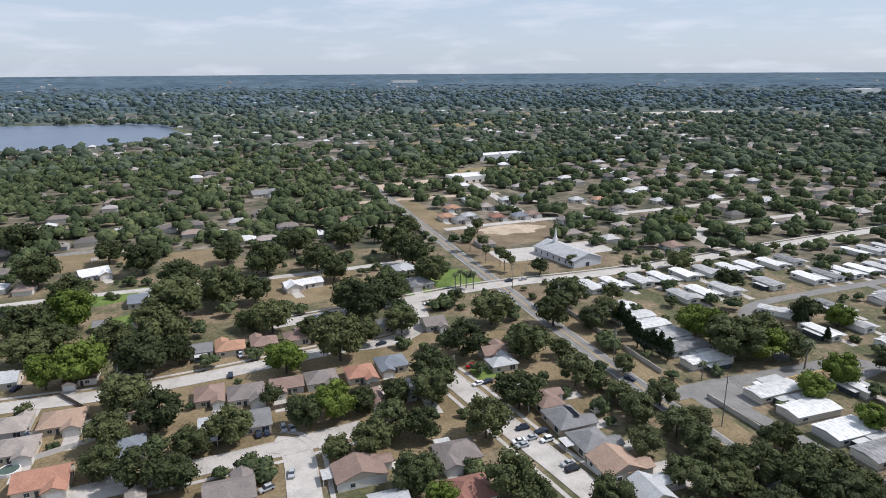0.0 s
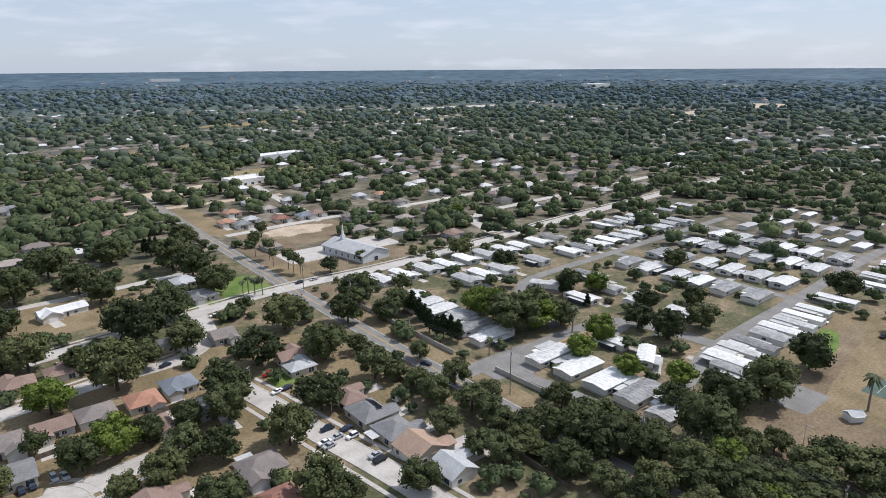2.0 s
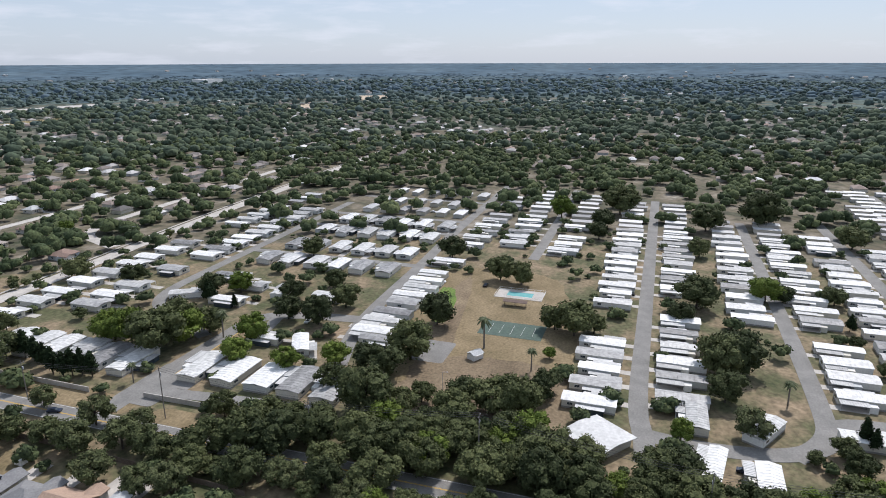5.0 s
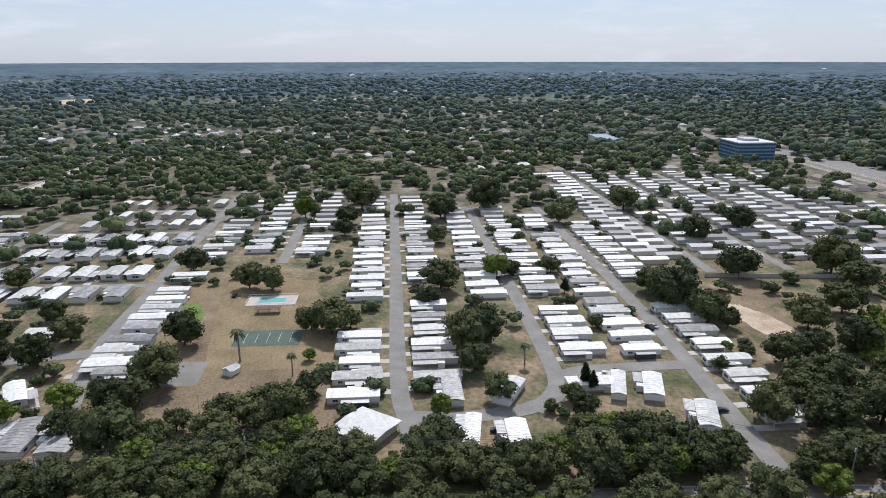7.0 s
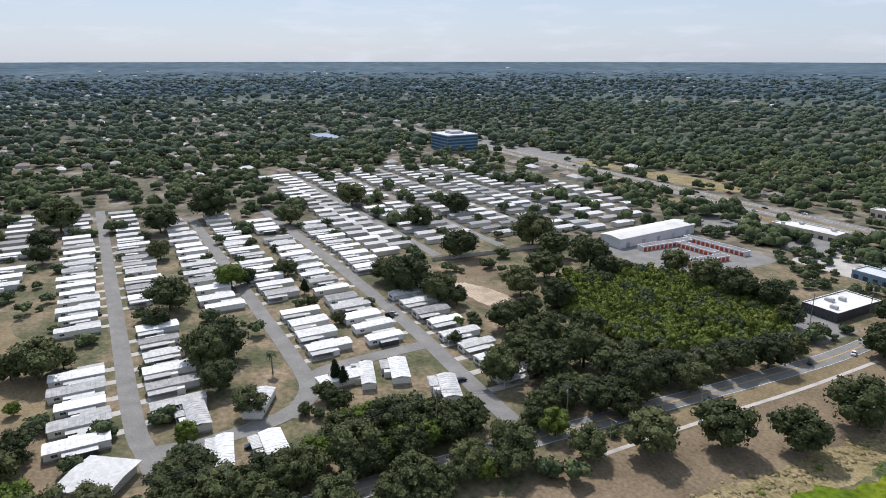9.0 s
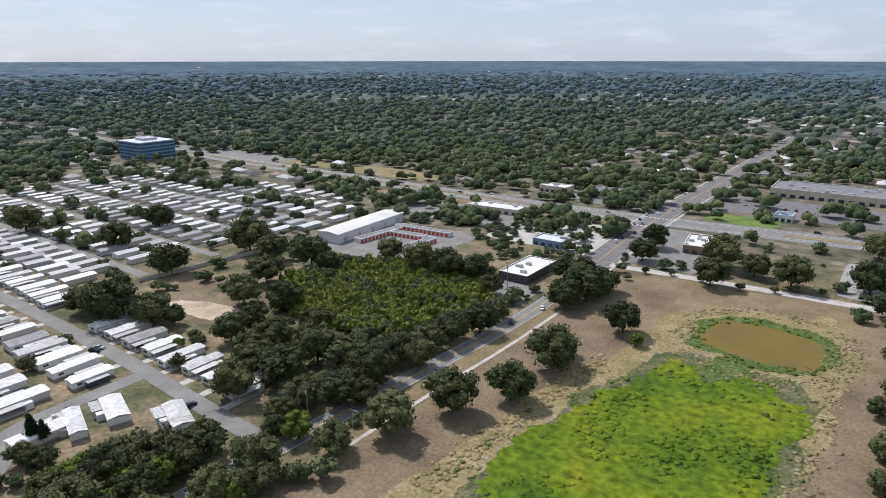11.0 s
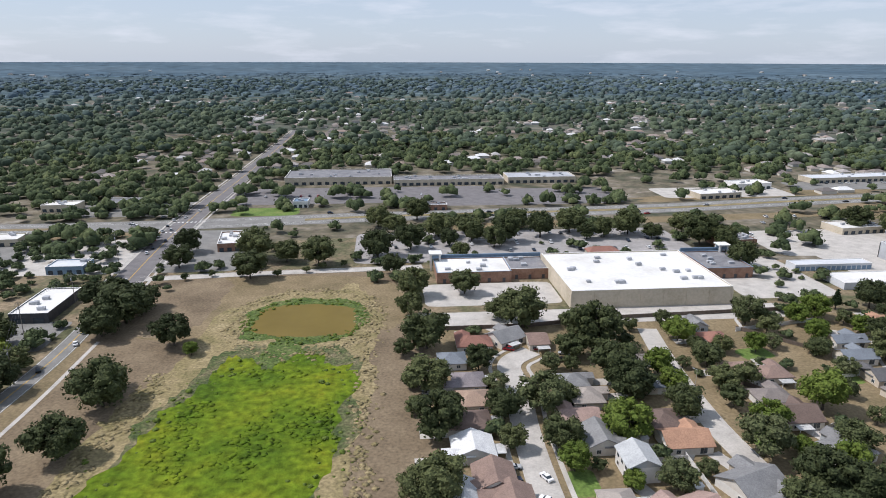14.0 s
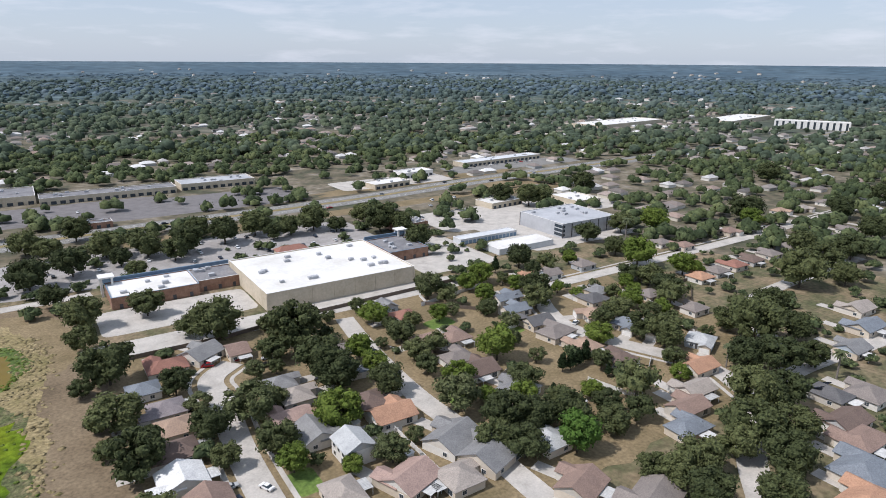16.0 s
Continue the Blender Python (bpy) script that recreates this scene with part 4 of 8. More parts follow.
PARK_TREES_D = [
    ('y', 237, 34.7, 3.4), ('p', 225.7, -49.3, 2.4), ('o', 483.3, -179.4, 13.2), ('o', 417.7, -238.2, 11.7),
    ('o', 392.5, -194.3, 11), ('y', 475.4, 65.8, 10.5), ('o', 218.7, -150, 8.5), ('o', 186.6, -139, 8.6),
    ('o', 177.9, -120.8, 9.1),
]
PARK_TREES = PARK_TREES_A + PARK_TREES_B + PARK_TREES_C + PARK_TREES_D
FIELD_TREES_A = [
    ('o', 126.6, -118.3, 6.8), ('o', 119.7, -136.3, 9.3), ('o', 111, -158, 9.4), ('o', 99.1, -176.7, 9.3),
    ('o', 98.4, -207.4, 10.8), ('o', 88.9, -255.5, 9.7), ('y', 79.2, -245.5, 4.2), ('o', 117.6, -281.4, 13.7),
    ('o', 122.7, -267.5, 10.7), ('o', 116.1, -299.5, 8.6), ('o', 140, -303.6, 9), ('o', -8.4, -211.8, 5),
    ('o', -8.1, -193.6, 3.9), ('o', -5.7, -238.3, 4.7), ('o', 262.3, -141.5, 10.1), ('o', 295.9, -133.5, 10.5),
    ('o', 320.3, -186.2, 12.4), ('o', 320.3, -239.1, 13.8), ('o', 295.1, -235.4, 11.6), ('b', 225.7, -138.8, 4.1),
    ('o', 170.4, -136.7, 11.1), ('o', 194.3, -140.4, 9.8), ('o', 173.6, -156.3, 12), ('o', 158, -158.6, 10.6),
]
FIELD_TREES_B = [
    ('o', 154.5, -130.2, 7.6), ('o', 145.2, -139.6, 8.7), ('o', 146.5, -158.3, 9.3), ('o', 149.8, -175.1, 8.8),
    ('o', 141.1, -178, 7.6), ('o', 138.6, -143.6, 6.7), ('o', 146.6, -192.5, 8), ('o', 144.1, -204.9, 9.5),
    ('o', 139, -218.8, 8.5), ('o', 195, -152, 10.1), ('o', 196.2, -177.4, 8.5), ('o', 217.9, -161.7, 8.5),
    ('o', 141, -236.1, 7.7), ('o', 228.2, -186.2, 9.3), ('o', 249.2, -179.9, 9.5), ('o', 266.2, -207.5, 10.4),
    ('o', 268.4, -241.5, 11.3), ('o', 252.5, -239.1, 7.8), ('o', 212.6, -269.4, 11), ('o', 194.3, -270.8, 10.7),
    ('o', 238, -275.1, 8.3), ('o', 179, -275.4, 9), ('o', 160.1, -262, 7.1), ('o', 163.5, -95.2, 6.9),
]
FIELD_TREES_C = [
    ('o', 165.9, -77, 8), ('o', 184, -74.6, 5.9), ('o', 178.5, -56.8, 6.9), ('y', 174.5, -68.2, 5.6), ('o', 151.8, -72.2, 7.5),
    ('o', 130.9, -92.5, 6.2), ('y', 172.1, -62.6, 6.2), ('o', 181.7, -52.1, 4.6),
]
FIELD_TREES = FIELD_TREES_A + FIELD_TREES_B + FIELD_TREES_C
SOUTH_TREES_A = [
    ('o', -15.4, -243.7, 11.4), ('o', -12.5, -207.1, 9.9), ('o', -14.6, -178.7, 10.5), ('o', -13.1, -149.1, 9.1),
    ('o', -7, -148.5, 6.7), ('o', -33.9, -222.7, 6.7), ('o', -37.9, -187.8, 7.5), ('o', -37, -170.4, 5.4),
    ('b', -52.4, -191.7, 10.6), ('o', -59.7, -195.8, 5.9), ('o', -51.9, -169.1, 7.4), ('o', -13.3, -304.8, 9.7),
    ('o', -10.4, -279.2, 7.7), ('o', -38.7, -307.1, 8.5), ('o', -58.4, -263.9, 11.4), ('o', -50, -273.9, 6.5),
    ('o', -83.3, -235.8, 14), ('o', -82.7, -207.7, 11.6), ('o', -84.5, -197.9, 9.2), ('y', -74.5, -172.7, 8.6),
    ('o', -79.2, -176.6, 5.6), ('o', -72.1, -230.2, 6.8), ('s', -59.8, -157.2, 2.3), ('o', -123.5, -219.5, 6.9),
]
SOUTH_TREES_B = [
    ('o', -120.5, -200.3, 6.4), ('o', -97.9, -184.5, 7.8), ('y', -122.2, -242.9, 7.4), ('b', -111.7, -160, 9.7),
    ('y', -146.8, -183.9, 9.6), ('b', -140.1, -159.6, 7.3), ('o', -118.7, -142, 9.8), ('o', -109, -135.6, 7.8),
    ('o', -127.9, -136.8, 8.1), ('o', -113.5, -127.4, 7.6), ('o', -137.1, -132.3, 8), ('o', -141, -143, 5.9),
    ('d', -128.9, -121, 7.4), ('o', -153.1, -131, 6.5), ('o', -146.4, -122.3, 6.1), ('n', -161.7, -162.3, 2.1),
    ('n', -165.6, -161.8, 2.2), ('n', -170.4, -162.7, 2.1), ('n', -174, -162.6, 2.3), ('n', -145.3, -149.7, 1.5),
    ('n', -146.3, -147.9, 1.3), ('n', -173.9, -150.5, 1.5), ('b', -159.6, -256.2, 9.3), ('y', -183.9, -256.8, 6.7),
]
SOUTH_TREES_C = [
    ('y', -187.7, -246.5, 4.5), ('n', -213.1, -270.9, 2.6), ('o', -230.6, -271.5, 8.7), ('o', -196.4, -217.4, 9),
    ('b', -121.4, -258.9, 5.2), ('o', -423.1, -412.6, 13.1), ('o', -341.5, -392.9, 12.2), ('o', -328.8, -413, 12.7),
    ('o', -353.3, -389.7, 10.2), ('o', -200, -383.7, 13.1), ('o', -202.6, -337.2, 10.1), ('o', -201.6, -412.4, 10),
    ('o', -211.1, -373.6, 11.1), ('s', 79.8, -343.7, 2.1), ('s', 59.8, -341.3, 2.4), ('s', 44.9, -347.4, 2.1),
    ('s', 36.5, -353.5, 2.2), ('s', 24.7, -357.1, 1.9), ('s', 7.7, -359.7, 2.2), ('s', 108.5, -339.2, 2),
    ('s', 95.6, -344.3, 2.1), ('o', 120.6, -392.5, 9.8), ('o', 117.9, -361.6, 9.1), ('o', 153.3, -418.9, 7.5),
]
SOUTH_TREES_D = [
    ('o', 77.2, -374.1, 12.7), ('o', 74.1, -339.5, 10.2), ('o', 58.6, -369.1, 9.6), ('o', 39.5, -360.6, 11),
    ('o', 5.6, -375, 11.6), ('o', -14.7, -387.9, 10.4), ('o', -3.1, -340.7, 7.7), ('o', -34.6, -416.9, 11.2),
    ('o', -55.6, -405.6, 11), ('o', -77.3, -401.1, 11), ('o', -102.3, -410.3, 11.4), ('o', -125.1, -420.9, 11.8),
    ('o', -131.7, -402.7, 7.6), ('o', -39.5, -394, 7.1), ('o', -67.6, -388.9, 8.9), ('o', -145.5, -408.2, 9.7),
    ('o', -163.6, -413, 11.8), ('o', -175.6, -401.2, 7.7), ('o', -43.5, -368.7, 6.7), ('o', 129.9, -302.7, 10.1),
    ('o', 115.3, -293.3, 9.8), ('o', 101.7, -218.9, 7.5), ('b', -54.8, -427.7, 9.7), ('o', -91.9, -434.9, 10),
]
SOUTH_TREES_E = [
    ('o', -5.5, -429.4, 9.5), ('o', 5.6, -446.8, 9.8), ('o', -22.7, -465.8, 10.3), ('o', -249.1, -138.5, 13),
    ('o', -222.9, -126.3, 8.7), ('o', -232, -118.2, 9.7), ('o', -197.8, -108.3, 9.7), ('o', -207.6, -102.1, 9.7),
    ('o', -177.7, -94, 10.4), ('o', -190.7, -88.6, 8.8), ('o', -167.3, -92.4, 6.7), ('o', -172.4, -80, 8.1),
    ('o', -150.5, -94, 8.1), ('o', -139.6, -93.2, 7), ('o', -139.6, -82.7, 8.2), ('o', -155.9, -72.2, 8.2),
    ('o', -137.2, -98.9, 6.4), ('o', -281, -149.6, 10.4), ('o', -267.9, -131.4, 8.5), ('o', -251.1, -152.2, 7.5),
    ('o', -247.3, -113.2, 7.7), ('o', -334.5, -166.2, 13.3), ('o', -368.1, -171.8, 12.6), ('o', -409.3, -176.3, 11.8),
]
SOUTH_TREES_F = [
    ('o', -466.8, -191.2, 11.2), ('o', -358.3, -154.5, 9), ('o', -213.9, -156.2, 9.4), ('o', -212.5, -166.6, 8.4),
    ('o', -219.7, -187.3, 7.8), ('y', -291.2, -237.5, 11.4), ('y', -300.1, -213.2, 9.4), ('o', -262.7, -194.8, 8.5),
    ('o', -205, -227.2, 9.8), ('o', -269.1, -210.7, 8.9), ('o', -296.5, -259.1, 8.6), ('y', -195.7, -261.6, 7.5),
    ('o', -400.5, -201.9, 10.6), ('o', -445.4, -269.3, 14.7), ('y', -432.2, -255.9, 10.1), ('o', -515.7, -235.2, 12.8),
    ('y', -361.1, -282.6, 11.7), ('o', -340.6, -294.5, 9.7), ('o', -305, -291.3, 9.3), ('o', -595.8, -242.8, 11.8),
    ('o', -613, -352.2, 13.9), ('y', -304.8, -208.9, 6.3), ('p', -245.9, -102.8, 3.2), ('p', -218.8, -131, 2.6),
]
SOUTH_TREES_G = [
    ('p', -334.3, -284.4, 3.8),
]
SOUTH_TREES = SOUTH_TREES_A + SOUTH_TREES_B + SOUTH_TREES_C + SOUTH_TREES_D + SOUTH_TREES_E + SOUTH_TREES_F + SOUTH_TREES_G
HOUSES_A = [
    (-54.7, 226.4, 15, 12, 0, 'tan', 'hip'), (-65.5, 212.2, 14, 11, 0, 'greytan', 'hip'),
    (-53.6, 190.7, 16, 11, 0, 'terracotta', 'gable'), (0.7, 268.6, 13, 10, 180, 'orange', 'hip'),
    (14.6, 268.5, 12, 10, 180, 'brown', 'hip'), (28.7, 269.8, 12, 10, 180, 'brown', 'hip'),
    (-11, 269.9, 10, 9, 180, 'grey', 'gable'), (-8.1, 228, 11, 12, 0, 'brown', 'hip'),
    (4.4, 224.3, 14, 12, 0, 'greybrown', 'hip'), (18.9, 225.9, 13, 9, 0, 'brown', 'gable'),
    (32, 226.5, 13, 11, 0, 'greybrown', 'hip'), (47, 226, 12, 11, 0, 'terracotta', 'hip'),
    (60.5, 230.1, 13, 11, 0, 'slate', 'hip'),
]
HOUSES_B = [
    (44.7, 206, 12, 10, 0, 'brown', 'hip'), (6.4, 203.6, 10, 12, 180, 'grey', 'gable'),
    (-7.5, 203.8, 9, 12, 180, 'lightgrey', 'gable'), (63.1, 206, 11, 10, 0, 'grey', 'hip'),
    (32.3, 163.2, 11, 15, 90, 'brown', 'gable'), (59.1, 143.9, 14, 11, 0, 'redbrown', 'hip'),
    (62.5, 162.3, 14, 11, 0, 'greybrown', 'hip'), (-3.6, 166.1, 15, 11, 180, 'greybrown', 'gable'),
    (36.7, 145.2, 11, 11, 0, 'lightgrey', 'gable'), (103.6, 225.6, 13, 9, 180, 'brown', 'gable'),
    (101.9, 214.6, 12, 8, 180, 'lightgrey', 'hip'), (103.7, 181.7, 13, 9, 90, 'brown', 'hip'),
    (103.5, 168.1, 15, 11, 90, 'grey', 'solar'),
]
HOUSES_C = [
    (104.1, 153.5, 13, 11, 90, 'grey', 'hip'), (104.4, 140.3, 13, 13, 90, 'tan', 'gable'),
    (105.4, 125.7, 12, 10, 90, 'lightgrey', 'gable'), (90, 264.4, 11, 11, 0, 'greybrown', 'gable'),
    (71, 270.1, 12, 10, 0, 'grey', 'hip'), (101.9, 350.9, 14, 12, 0, 'lightgrey', 'hip'),
    (102.1, 322.4, 15, 12, 0, 'grey', 'hip'), (-40.9, 347.2, 10, 16, 0, 'slate', 'gable'),
    (-69.4, 404.5, 18, 12, 20, 'white', 'gable'), (41.5, 343.3, 24, 8, 10, 'white', 'gable'),
    (-35.3, 306.6, 8, 8, 20, 'tan', 'gable'), (-53.8, 315, 8, 7, 0, 'grey', 'gable'),
    (-80.7, 267.2, 10, 10, 0, 'lightgrey', 'gable'),
]
HOUSES_D = [
    (88.6, 528.6, 14, 10, 0, 'orange', 'hip'), (97.4, 490.8, 14, 10, 0, 'brown', 'hip'),
    (-0.2, 680.6, 16, 10, 0, 'sage', 'gable'), (44.7, 629.3, 26, 14, 15, 'grey', 'gable'),
    (118.6, 633.2, 12, 10, 0, 'brown', 'hip'), (189, 501.6, 14, 11, 0, 'orange', 'hip'),
    (173.1, 472.2, 14, 11, 0, 'orange', 'hip'), (179.8, 458.6, 13, 11, 0, 'grey', 'hip'),
    (188.3, 528.2, 13, 10, 0, 'greybrown', 'hip'), (191.4, 469.6, 12, 10, 0, 'lightgrey', 'hip'),
    (210.7, 457.5, 13, 11, 0, 'redbrown', 'hip'), (229.2, 454.8, 14, 11, 0, 'slate', 'hip'),
    (240.6, 457.2, 13, 11, 0, 'brown', 'hip'),
]
HOUSES_E = [
    (218.4, 497.7, 13, 11, 0, 'greytan', 'hip'), (216.4, 531.2, 13, 10, 0, 'lightgrey', 'hip'),
    (269.7, 524.7, 13, 10, 0, 'slate', 'hip'), (247.1, 519, 13, 10, 0, 'lightgrey', 'hip'),
    (255.4, 429.1, 12, 10, 0, 'greybrown', 'hip'), (305.8, 495.8, 13, 10, 0, 'lightgrey', 'hip'),
    (319.1, 450.5, 13, 10, 0, 'greybrown', 'hip'), (322.6, 413.7, 13, 10, 0, 'brown', 'hip'),
    (438.8, 523, 13, 10, 0, 'brown', 'hip'), (471.4, 528.4, 13, 10, 0, 'orange', 'hip'),
    (354.8, 369.8, 14, 10, 0, 'greybrown', 'hip'), (282.3, 336.7, 14, 12, 0, 'brown', 'hip'),
    (284.8, 397.1, 13, 10, 0, 'greytan', 'hip'),
]
HOUSES_F = [
    (324.5, 488.4, 13, 10, 0, 'orange', 'hip'), (370, 464.8, 13, 10, 0, 'lightgrey', 'hip'),
    (-34.8, -243.3, 16, 11, 0, 'redbrown', 'hip'), (-48.8, -248, 15, 12, 30, 'grey', 'gable'),
    (-61.3, -243.6, 9, 12, 0, 'brown', 'gable'), (-24.2, -228.4, 11, 11, 90, 'slate', 'hip'),
    (-28.4, -210.5, 12, 12, 90, 'greymauve', 'hip'), (-28.3, -197.1, 12, 12, 90, 'tan', 'hip'),
    (-26.2, -183.4, 12, 12, 90, 'darkbrown', 'hip'), (-24.4, -168.4, 12, 13, 90, 'white', 'gable'),
    (-28.5, -153.4, 13, 12, 90, 'brown', 'gable'), (-65.8, -207.1, 11, 11, 270, 'grey', 'hip'),
    (-67.6, -195.8, 12, 11, 270, 'greytan', 'hip'),
]
HOUSES_G = [
    (-61.4, -183.2, 14, 9, 0, 'pink', 'gable'), (-64.4, -170.5, 14, 12, 270, 'grey', 'gable'),
    (-70.7, -155.7, 12, 10, 270, 'lightgrey', 'tall'), (-31.8, -142.7, 13, 12, 90, 'brown', 'gable'),
    (-90, -167.5, 16, 11, 0, 'orange', 'gable'), (-88, -179.1, 12, 10, 270, 'darkbrown', 'hip'),
    (-132.1, -190.1, 14, 10, 0, 'greybrown', 'hip'), (-133.4, -178.2, 14, 12, 0, 'darkbrown', 'gable'),
    (-136, -157.9, 15, 12, 20, 'grey', 'hip'), (-133.3, -210.7, 11, 10, 90, 'brown', 'hip'),
    (-142.7, -207.1, 12, 10, 0, 'brown', 'hip'), (-136.6, -239.1, 11, 10, 90, 'redbrown', 'hip'),
    (-183.9, -218.1, 15, 9, 0, 'slate', 'gable'),
]
HOUSES_H = [
    (-183.2, -201.3, 14, 10, 0, 'darkgrey', 'gable'), (-182.5, -188.3, 17, 11, 10, 'greybrown', 'hip'),
    (-99.3, -144.8, 17, 13, 20, 'grey', 'gable'), (-104.5, -132.2, 18, 14, 20, 'grey', 'gable'),
    (-78.1, -134.6, 15, 12, 20, 'pink', 'gable'), (-190.6, -232.4, 16, 8, 0, 'slate', 'gable'),
    (-217.8, -250.4, 12, 9, 0, 'orange', 'gable'), (-261.3, -250.8, 13, 9, 0, 'greybrown', 'hip'),
    (-225.9, -208.1, 14, 11, 0, 'darkgrey', 'hip'), (-18.7, -146.2, 13, 9, 90, 'lightgrey', 'gable'),
    (-233.6, -248.6, 12, 9, 0, 'greybrown', 'gable'), (-134.8, -254.3, 10, 9, 90, 'grey', 'gable'),
    (-185.8, -155.3, 12, 11, 0, 'darkbrown', 'hip'),
]
HOUSES_I = [
    (-182.8, -171.6, 12, 11, 0, 'tan', 'hip'), (-206.1, -134.2, 15, 9, 0, 'orange', 'gable'),
    (-189.5, -123.6, 14, 9, 0, 'greytan', 'gable'), (-176.7, -117.3, 15, 9, 0, 'brown', 'gable'),
    (-166.4, -109.2, 15, 9, 0, 'slate', 'hip'), (-226.8, -95.9, 11, 13, 0, 'darkgrey', 'solar'),
    (-238.6, -88.3, 15, 12, 0, 'greybrown', 'hip'), (-212.9, -83.5, 17, 10, 0, 'darkbrown', 'gable'),
    (-206.2, -75.2, 18, 10, 0, 'brown', 'hip'), (-189.7, -66.9, 20, 14, 0, 'slate', 'hip'),
    (-176.2, -59.3, 18, 12, 0, 'orange', 'hip'), (-323.2, -131.6, 16, 10, 0, 'greytan', 'gable'),
    (-302.8, -118.6, 18, 10, 0, 'slate', 'gable'),
]
HOUSES_J = [
    (-273.6, -110.6, 14, 10, 0, 'grey', 'gable'), (-299.5, -201.2, 13, 11, 0, 'orange', 'hip'),
    (-316.5, -203.3, 13, 11, 0, 'greybrown', 'hip'), (-334.7, -204.2, 13, 11, 0, 'redbrown', 'hip'),
    (-352.4, -204.8, 13, 11, 0, 'darkbrown', 'hip'), (-372.8, -205.9, 13, 11, 0, 'greybrown', 'hip'),
    (-398.9, -208.7, 13, 11, 0, 'greybrown', 'hip'), (-422.9, -209.5, 13, 11, 0, 'darkgrey', 'hip'),
    (-450.1, -211.2, 13, 11, 0, 'greybrown', 'hip'), (-475, -210.1, 13, 11, 0, 'greybrown', 'hip'),
    (-502.8, -208.1, 13, 11, 0, 'darkgrey', 'hip'), (-274.8, -200.3, 12, 10, 0, 'brown', 'hip'),
    (-254.4, -198, 12, 10, 0, 'greybrown', 'hip'),
]
HOUSES_K = [
    (-235.9, -214.7, 12, 10, 0, 'grey', 'hip'), (-272, -224.2, 12, 9, 0, 'darkbrown', 'hip'),
    (-256.9, -173.5, 12, 9, 0, 'greybrown', 'hip'), (-116.2, -106.4, 14, 11, 20, 'brown', 'gable'),
    (-128.4, -91.5, 16, 12, 20, 'greybrown', 'gable'), (-401.2, -252.3, 13, 10, 180, 'brown', 'hip'),
    (-429.6, -253.4, 13, 10, 180, 'brown', 'hip'), (-491.3, -268.5, 13, 10, 180, 'tan', 'hip'),
    (-516.8, -264.6, 13, 10, 180, 'greytan', 'hip'), (-554.7, -266.5, 13, 10, 180, 'greybrown', 'hip'),
    (-613.6, -272.2, 13, 10, 180, 'greybrown', 'hip'), (-435.6, -240.1, 12, 10, 180, 'greybrown', 'hip'),
    (-344.2, -245.9, 12, 10, 0, 'brown', 'hip'),
]
HOUSES_L = [
    (-337.5, -258, 12, 10, 0, 'greybrown', 'hip'),
]
HOUSES = HOUSES_A + HOUSES_B + HOUSES_C + HOUSES_D + HOUSES_E + HOUSES_F + HOUSES_G + HOUSES_H + HOUSES_I + HOUSES_J + HOUSES_K + HOUSES_L
CARS_A = [
    (13.9, 171.4, 80, 'silver'), (6.3, 166.5, 20, 'silver'), (6.4, 197.1, 95, 'navy'), (9.1, 197.5, 95, 'navy'),
    (4.5, 262.8, 95, 'white'), (-12.4, 263.9, 95, 'navy'), (-0.3, 244.6, 90, 'navy'), (14.6, 197.7, 95, 'silver'),
    (17.3, 196.7, 95, 'silver'), (62.5, 253.3, 15, 'navy'), (90.8, 219, 5, 'red'), (87.3, 204.3, 15, 'white'),
    (91.4, 204.7, 15, 'navy'), (89, 170.3, 0, 'navy'), (84.2, 163.5, 0, 'white'), (88.8, 163.9, 5, 'silver'),
    (93.1, 161.2, 5, 'white'), (93.8, 166.3, 5, 'navy'), (92.7, 147.5, 5, 'silver'), (92.4, 144.6, 5, 'black'),
    (-76.5, 261.3, 60, 'navy'), (-64.5, 222, 90, 'navy'), (151.4, 312.1, 3, 'navy'), (160.2, 312, 3, 'silver'),
]
CARS_B = [
    (143.4, 187.7, 112, 'navy'), (-56.3, 187.8, 10, 'red'), (84.3, 161, 5, 'silver'), (238.6, 300.4, 5, 'navy'),
    (145.6, 460.3, 90, 'silver'), (97.3, 293.6, 3, 'white'), (102.6, 284.7, 3, 'black'), (-18.8, -257.1, 85, 'silver'),
    (-35.3, -160.3, 0, 'silver'), (-43.7, -154.9, 115, 'white'), (-48.8, -239.3, 160, 'red'), (-59.7, -239.8, 90, 'darkred'),
    (-70.4, -233.7, 170, 'silver'), (-67.9, -227.7, 10, 'black'), (-34.4, -209, 170, 'black'), (-53.8, -162.8, 20, 'navy'),
    (-34.4, -154.2, 10, 'navy'), (-41.5, -145.1, 140, 'white'), (-108.2, -217.2, 130, 'black'), (-199.8, -194, 20, 'white'),
    (-206.8, -192.5, 30, 'silver'), (-142.1, -139.8, 120, 'silver'), (-126, -128.5, 120, 'navy'), (151.7, -430.6, 115, 'white'),
]
